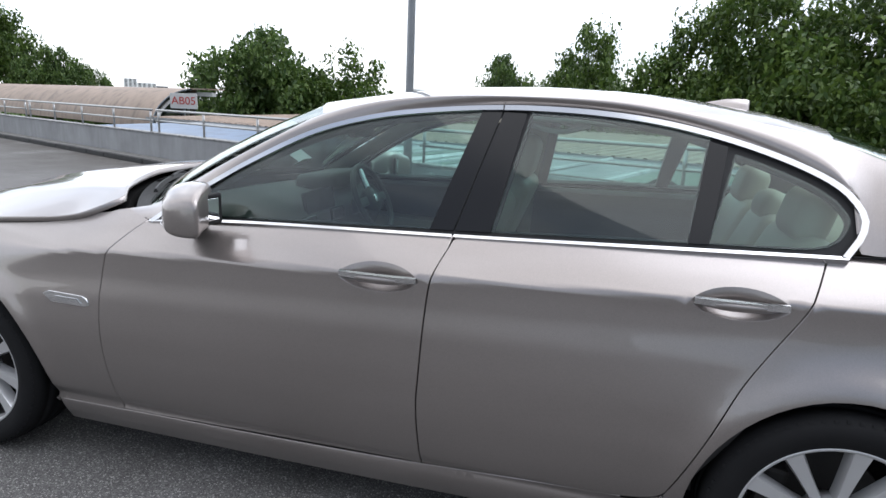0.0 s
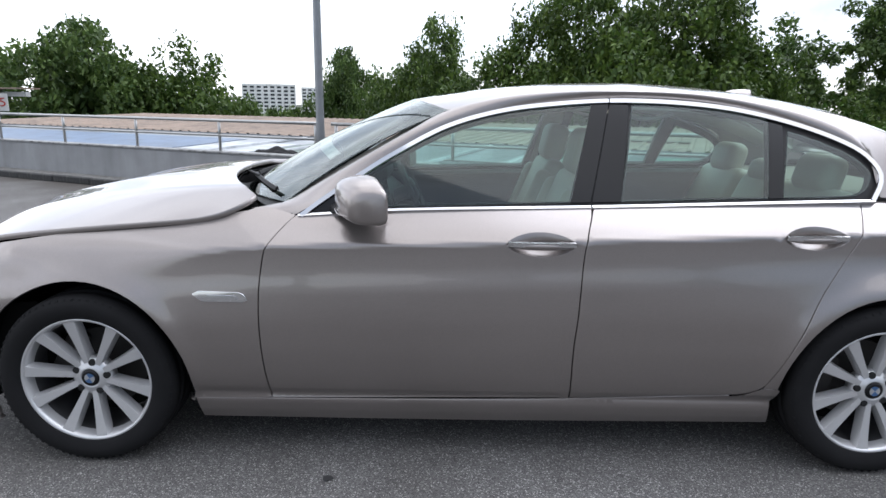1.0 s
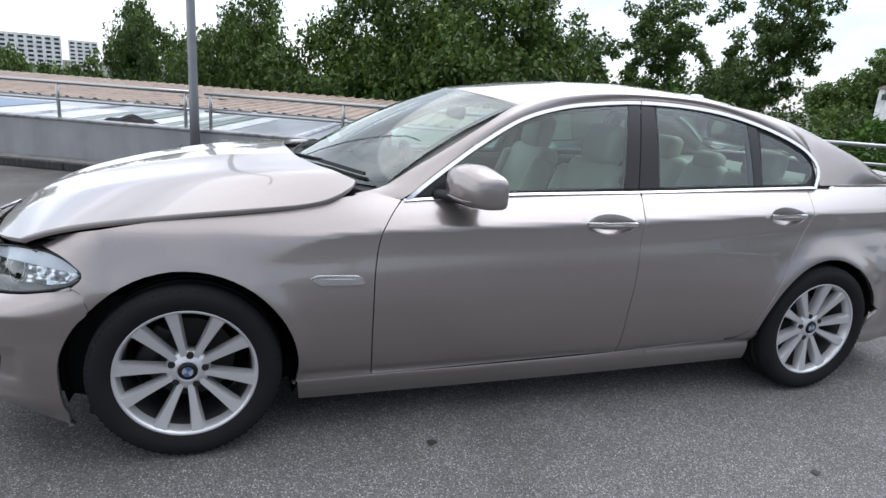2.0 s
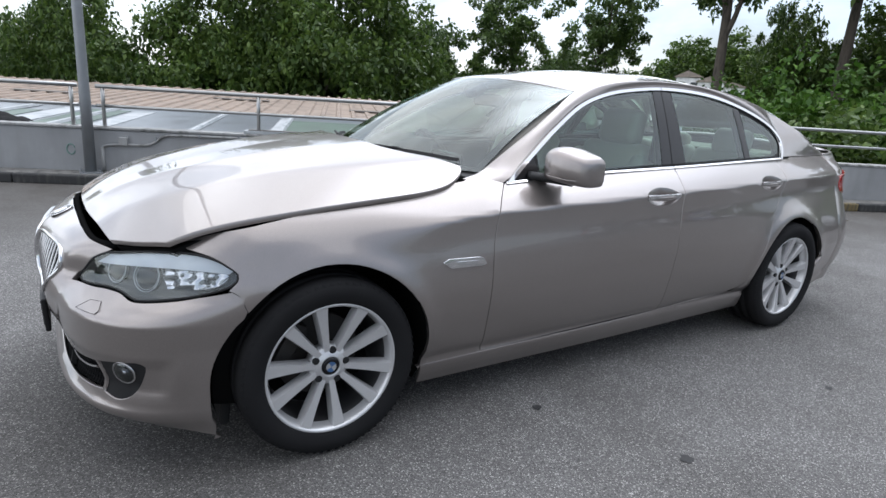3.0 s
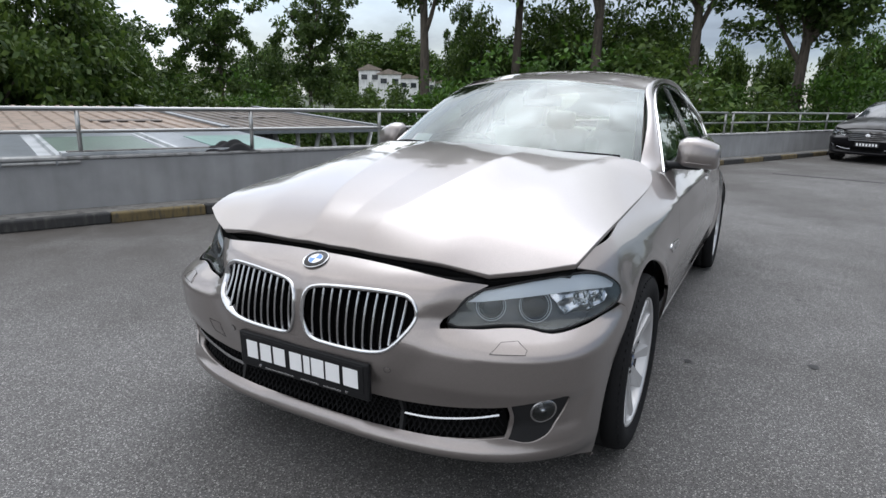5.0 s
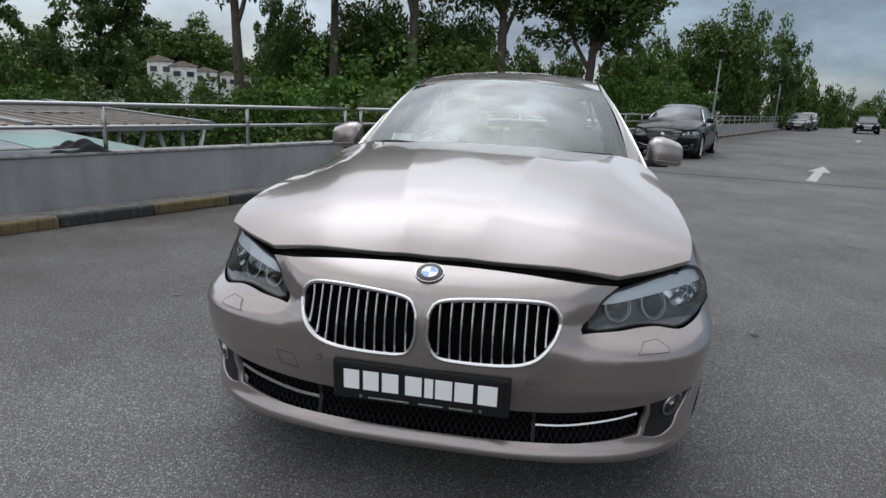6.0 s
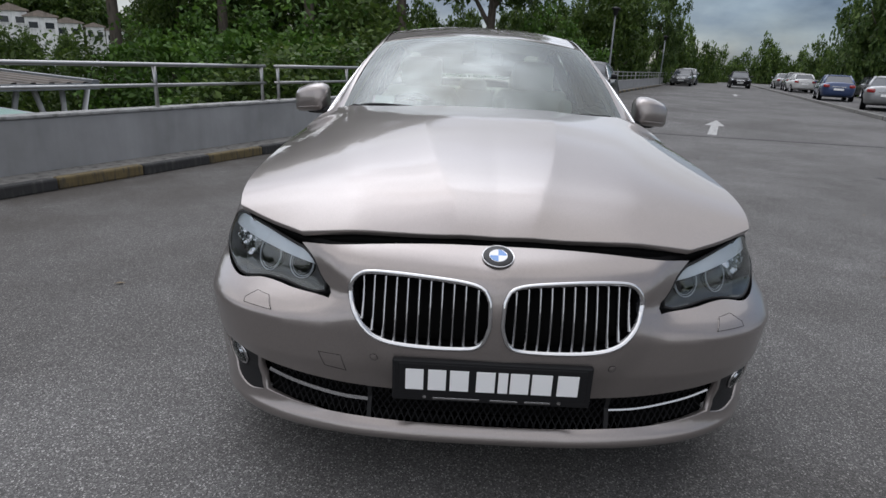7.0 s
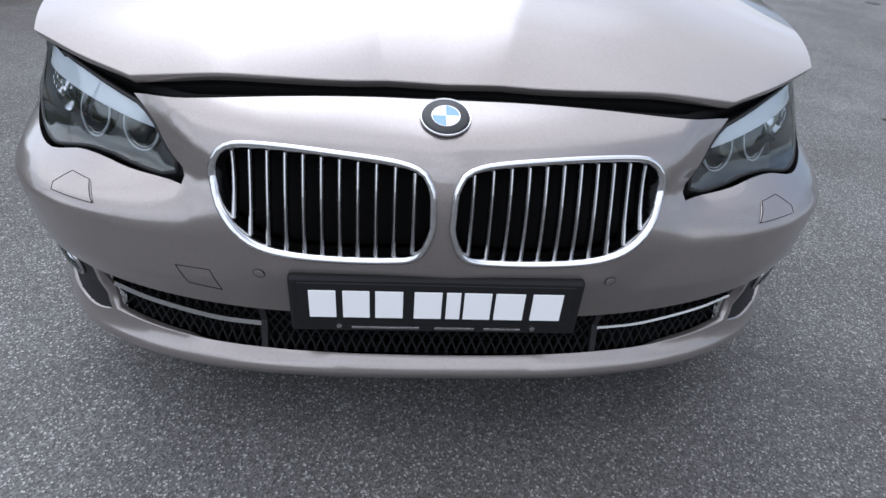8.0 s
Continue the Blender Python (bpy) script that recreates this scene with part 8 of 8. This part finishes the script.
        part("door_mirror", box((0.12, 0.18, 0.12), pose(-0.62 * L, s * 0.97 * W, 1.02 * H), 0.045, 3), paint_mat, c, smooth=True)
        for x in (0.05, 1.0):
            part("door_handle", box((0.17, 0.025, 0.03), pose(x * L, s * 0.895 * W, 0.84 * H), 0.008), "chrome", c)
        lamp = part("headlamp", box((0.34, 0.30, 0.13), pose(-2.13 * L, s * 0.645 * W, 0.68 * H, 0, 12, s * -38), 0.05, 3), "lamp_silver", c, "clear headlamp", smooth=True)
        part("lamp_cover", box((0.36, 0.31, 0.14), pose(-2.14 * L, s * 0.647 * W, 0.68 * H, 0, 12, s * -38), 0.05, 3), "glass_lamp", lamp, smooth=True)
        part("fog_lamp", lathe([(0.0, 0.02), (0.05, 0.015), (0.06, 0.0)], 16, pose(-2.27 * L, s * 0.60 * W, 0.36 * H, 0, -80, 0)), "lamp_silver", c)
        part("tail_lamp", box((0.20, 0.32, 0.17), pose(2.33 * L, s * 0.62 * W, 0.84 * H, 0, 0, s * 30), 0.05, 3), "red_lamp", c, "red tail lamp", smooth=True)
        for ax in (-1.42, 1.40):
            wm = Matrix.Translation((ax * L, s * 0.80 * W, 0.325)) @ (Matrix(((1, 0, 0), (0, 0, -1), (0, 1, 0))).to_4x4() if s < 0 else Matrix(((-1, 0, 0), (0, 0, 1), (0, 1, 0))).to_4x4())
            w = part("wheel", lathe([(0.0, 0.07), (0.03, 0.085), (0.06, 0.075), (0.19, 0.085), (0.215, 0.10), (0.222, 0.105), (0.228, 0.095)], 28, wm), "alloy", c, "silver alloy wheel", smooth=True)
            part("tyre", lathe([(0.22, -0.10), (0.29, -0.11), (0.32, -0.09), (0.325, 0.0), (0.32, 0.09), (0.29, 0.11), (0.222, 0.10)], 36, wm, close=True), "rubber", w, smooth=True)
            # near-black disc and boxes stand for shade in the arch and spoke gaps
            part("arch_shadow", lathe([(0.0, 0.085), (0.37, 0.085), (0.37, -0.1)], 36, wm), "dark_void", w)
            for k in range(5):
                a = 2 * math.pi * k / 5
                part("spoke_gap", box((0.10, 0.055, 0.02), wm @ Matrix.Rotation(a, 4, "Z") @ Matrix.Translation((0.135, 0, 0.079)), 0.006), "dark_void", w)
    g = part("grille", box((0.06, 0.72, 0.15), pose(-2.335 * L, 0, 0.655 * H, 0, 8, 0), 0.02), "chrome", c, "bright grille frame")
    for k in range(4):
        part("grille_bar", box((0.03, 0.66, 0.018), pose(-2.36 * L, 0, (0.61 + 0.028 * k) * H, 0, 8, 0), 0.003), "gloss_black", g)
    part("grille_badge", lathe([(0.0, 0.02), (0.05, 0.015), (0.06, 0.0)], 20, pose(-2.365 * L, 0, 0.665 * H, 0, -84, 0)), "satin_chrome", g)
    part("lower_intake", box((0.06, 1.0, 0.12), pose(-2.33 * L, 0, 0.33 * H), 0.02), "black_plastic", c)
    if plate:
        pl = part("number_plate", box((0.02, 0.5, 0.11), pose(-2.375 * L, 0, 0.475 * H), 0.004), "plate_white", c)
        for k in range(7):
            part("plate_bar", box((0.004, 0.035, 0.06), pose(-2.386 * L, -0.19 + k * 0.063, 0.475 * H)), "plate_black", pl)
        part("number_plate", box((0.02, 0.5, 0.11), pose(2.43 * L, 0, 0.66 * H), 0.004), "plate_white", c)
    part("rear_bar", box((0.03, 0.7, 0.035), pose(2.425 * L, 0, 0.80 * H), 0.008), "chrome", c)
    part("bonnet_line", box((0.9 * L, 1.2 * W, 0.01), pose(-1.55 * L, 0, 0.925 * H, 0, -6, 0), 0.004), paint_mat, c)
    return c


def black_saloon(m):
    """A saloon of the same class in black, with a wide bright grille and a white plate."""
    root = thing("car", "glossy black saloon with a chrome grille, parked along the parapet", "car", m, group="parked cars")
    made, left_out = {car: root}, set()
    for o in car.children_recursive:
        kind = o.name.split(".")[0]
        if kind in ("grille", "badge", "plate_holder", "parking_sensor", "sensor_joint", "cap_joint", "washer_cap", "badge_quarter", "ring_light", "lamp_brow", "facet", "tread", "side_indicator", "facet") or o.parent in left_out:
            left_out.add(o)
            continue
        c = o.copy()
        scene.collection.objects.link(c)
        c.parent, c.matrix_parent_inverse = made[o.parent], o.matrix_parent_inverse
        made[o] = c
        swap = {M["paint"]: "black_paint", M["glass_side"]: "window_dark", M["glass_front"]: "window_dark", M["lamp_grey"]: "lamp_silver"}.get(o.data.materials[0] if o.data and o.data.materials else None)
        if swap:
            c.material_slots[0].link = "OBJECT"
            c.material_slots[0].material = M[swap]
    back = panel("grille", join_lines(*[[(u_of_y(y0, z0), z0), (u_of_y(y1, z1), z1)] for (y0, z0), (y1, z1) in (((-0.44, 0.70), (-0.36, 0.525)), ((-0.36, 0.525), (0.36, 0.525)), ((0.36, 0.525), (0.44, 0.70)), ((0.44, 0.70), (-0.44, 0.70)))], step=0.03),
                 lambda P: inward(P, -0.006), "gloss_black", root, step=0.05, flange=0.01, out=(-1.4, 0, 0.5), label="wide black grille with chrome bars")
    for z, w, h in ((0.70, 0.45, 0.016), (0.645, 0.42, 0.008), (0.605, 0.40, 0.008), (0.565, 0.38, 0.008), (0.525, 0.37, 0.012)):
        part("grille_bar", sweep([on_ring(y, z, -0.012) for y in np.linspace(-w, w, 15)], [(-0.01, -h), (0.008, -h), (0.008, h), (-0.01, h)], (0, 0, 1)), "chrome", back)
    part("grille_badge", lathe([(0.0, 0.012), (0.05, 0.009), (0.058, 0.0)], 24, ring_pose(0, 0.625, -0.02)), "satin_chrome", back, smooth=True)
    pl = part("number_plate", box((0.014, 0.50, 0.115), PT, 0.004), "plate_black", root)
    for k in range(7):
        part("plate_bar", box((0.003, 0.040, 0.062), PT @ Matrix.Translation((-0.0085, -0.19 + k * 0.063, 0)), 0.0008), "plate_white", pl)
    return root


black_saloon(Matrix.Translation((15.55, -3.75, 0)) @ Matrix.Rotation(WALL_A + radians(4), 4, "Z"))
FAR_A = radians(-20.5)
far_x, far_y = Vector((math.cos(FAR_A), math.sin(FAR_A), 0)), Vector((-math.sin(FAR_A), math.cos(FAR_A), 0))
spots = [("silver saloon parked in the far bays", "silver_paint", 4.9, -2.0, 168, 4.6, 1.44), ("blue saloon parked in the far bays", "blue_paint", 14.9, -1.7, 176, 4.6, 1.46), ("white hatchback parked in the far bays", "white_paint", 32.0, -2.2, 182, 4.3, 1.5),
         ("dark grey car parked in the far bays", "grey_paint", 37.5, -2.4, 178, 4.4, 1.6), ("black saloon parked in the far bays", "black_paint", 24.5, -5.8, 178, 4.6, 1.46), ("white saloon parked in the far bays", "white_paint", 9.0, -6.2, 182, 4.5, 1.46),
         ("silver hatchback parked in the far bays", "silver_paint", 43.5, -2.2, 180, 4.3, 1.5), ("dark saloon parked in the far bays", "grey_paint", -2.5, -3.0, 175, 4.6, 1.45)]
for label, mat, a, b, turn, ln, h in spots:
    p = FK + far_x * a + far_y * b
    parked_car(label, mat, Matrix.Translation(p) @ Matrix.Rotation(FAR_A + radians(turn), 4, "Z"), ln, 1.78, h)
parked_car("dark saloon standing on the far lane", "black_paint", Matrix.Translation((56.0, -26.3, 0)) @ Matrix.Rotation(FAR_A, 4, "Z"), 4.6, 1.8, 1.5)
parked_car("dark blue car parked by the far parapet", "grey_paint", Matrix.Translation(at_wall(61.0, -1.7)) @ Matrix.Rotation(WALL_A, 4, "Z"), 4.5, 1.8, 1.5)
parked_car("silver car parked by the far parapet", "silver_paint", Matrix.Translation(at_wall(67.0, -1.8)) @ Matrix.Rotation(WALL_A, 4, "Z"), 4.5, 1.8, 1.6)

# the deck and all that stands on it lies a finger's width under the saloon's own datum
for ob in list(scene.objects):
    if ob.parent is None and ob is not car and ob.type in ("MESH", "EMPTY"):
        ob.matrix_basis = Matrix.Translation((0, 0, -0.010)) @ ob.matrix_basis
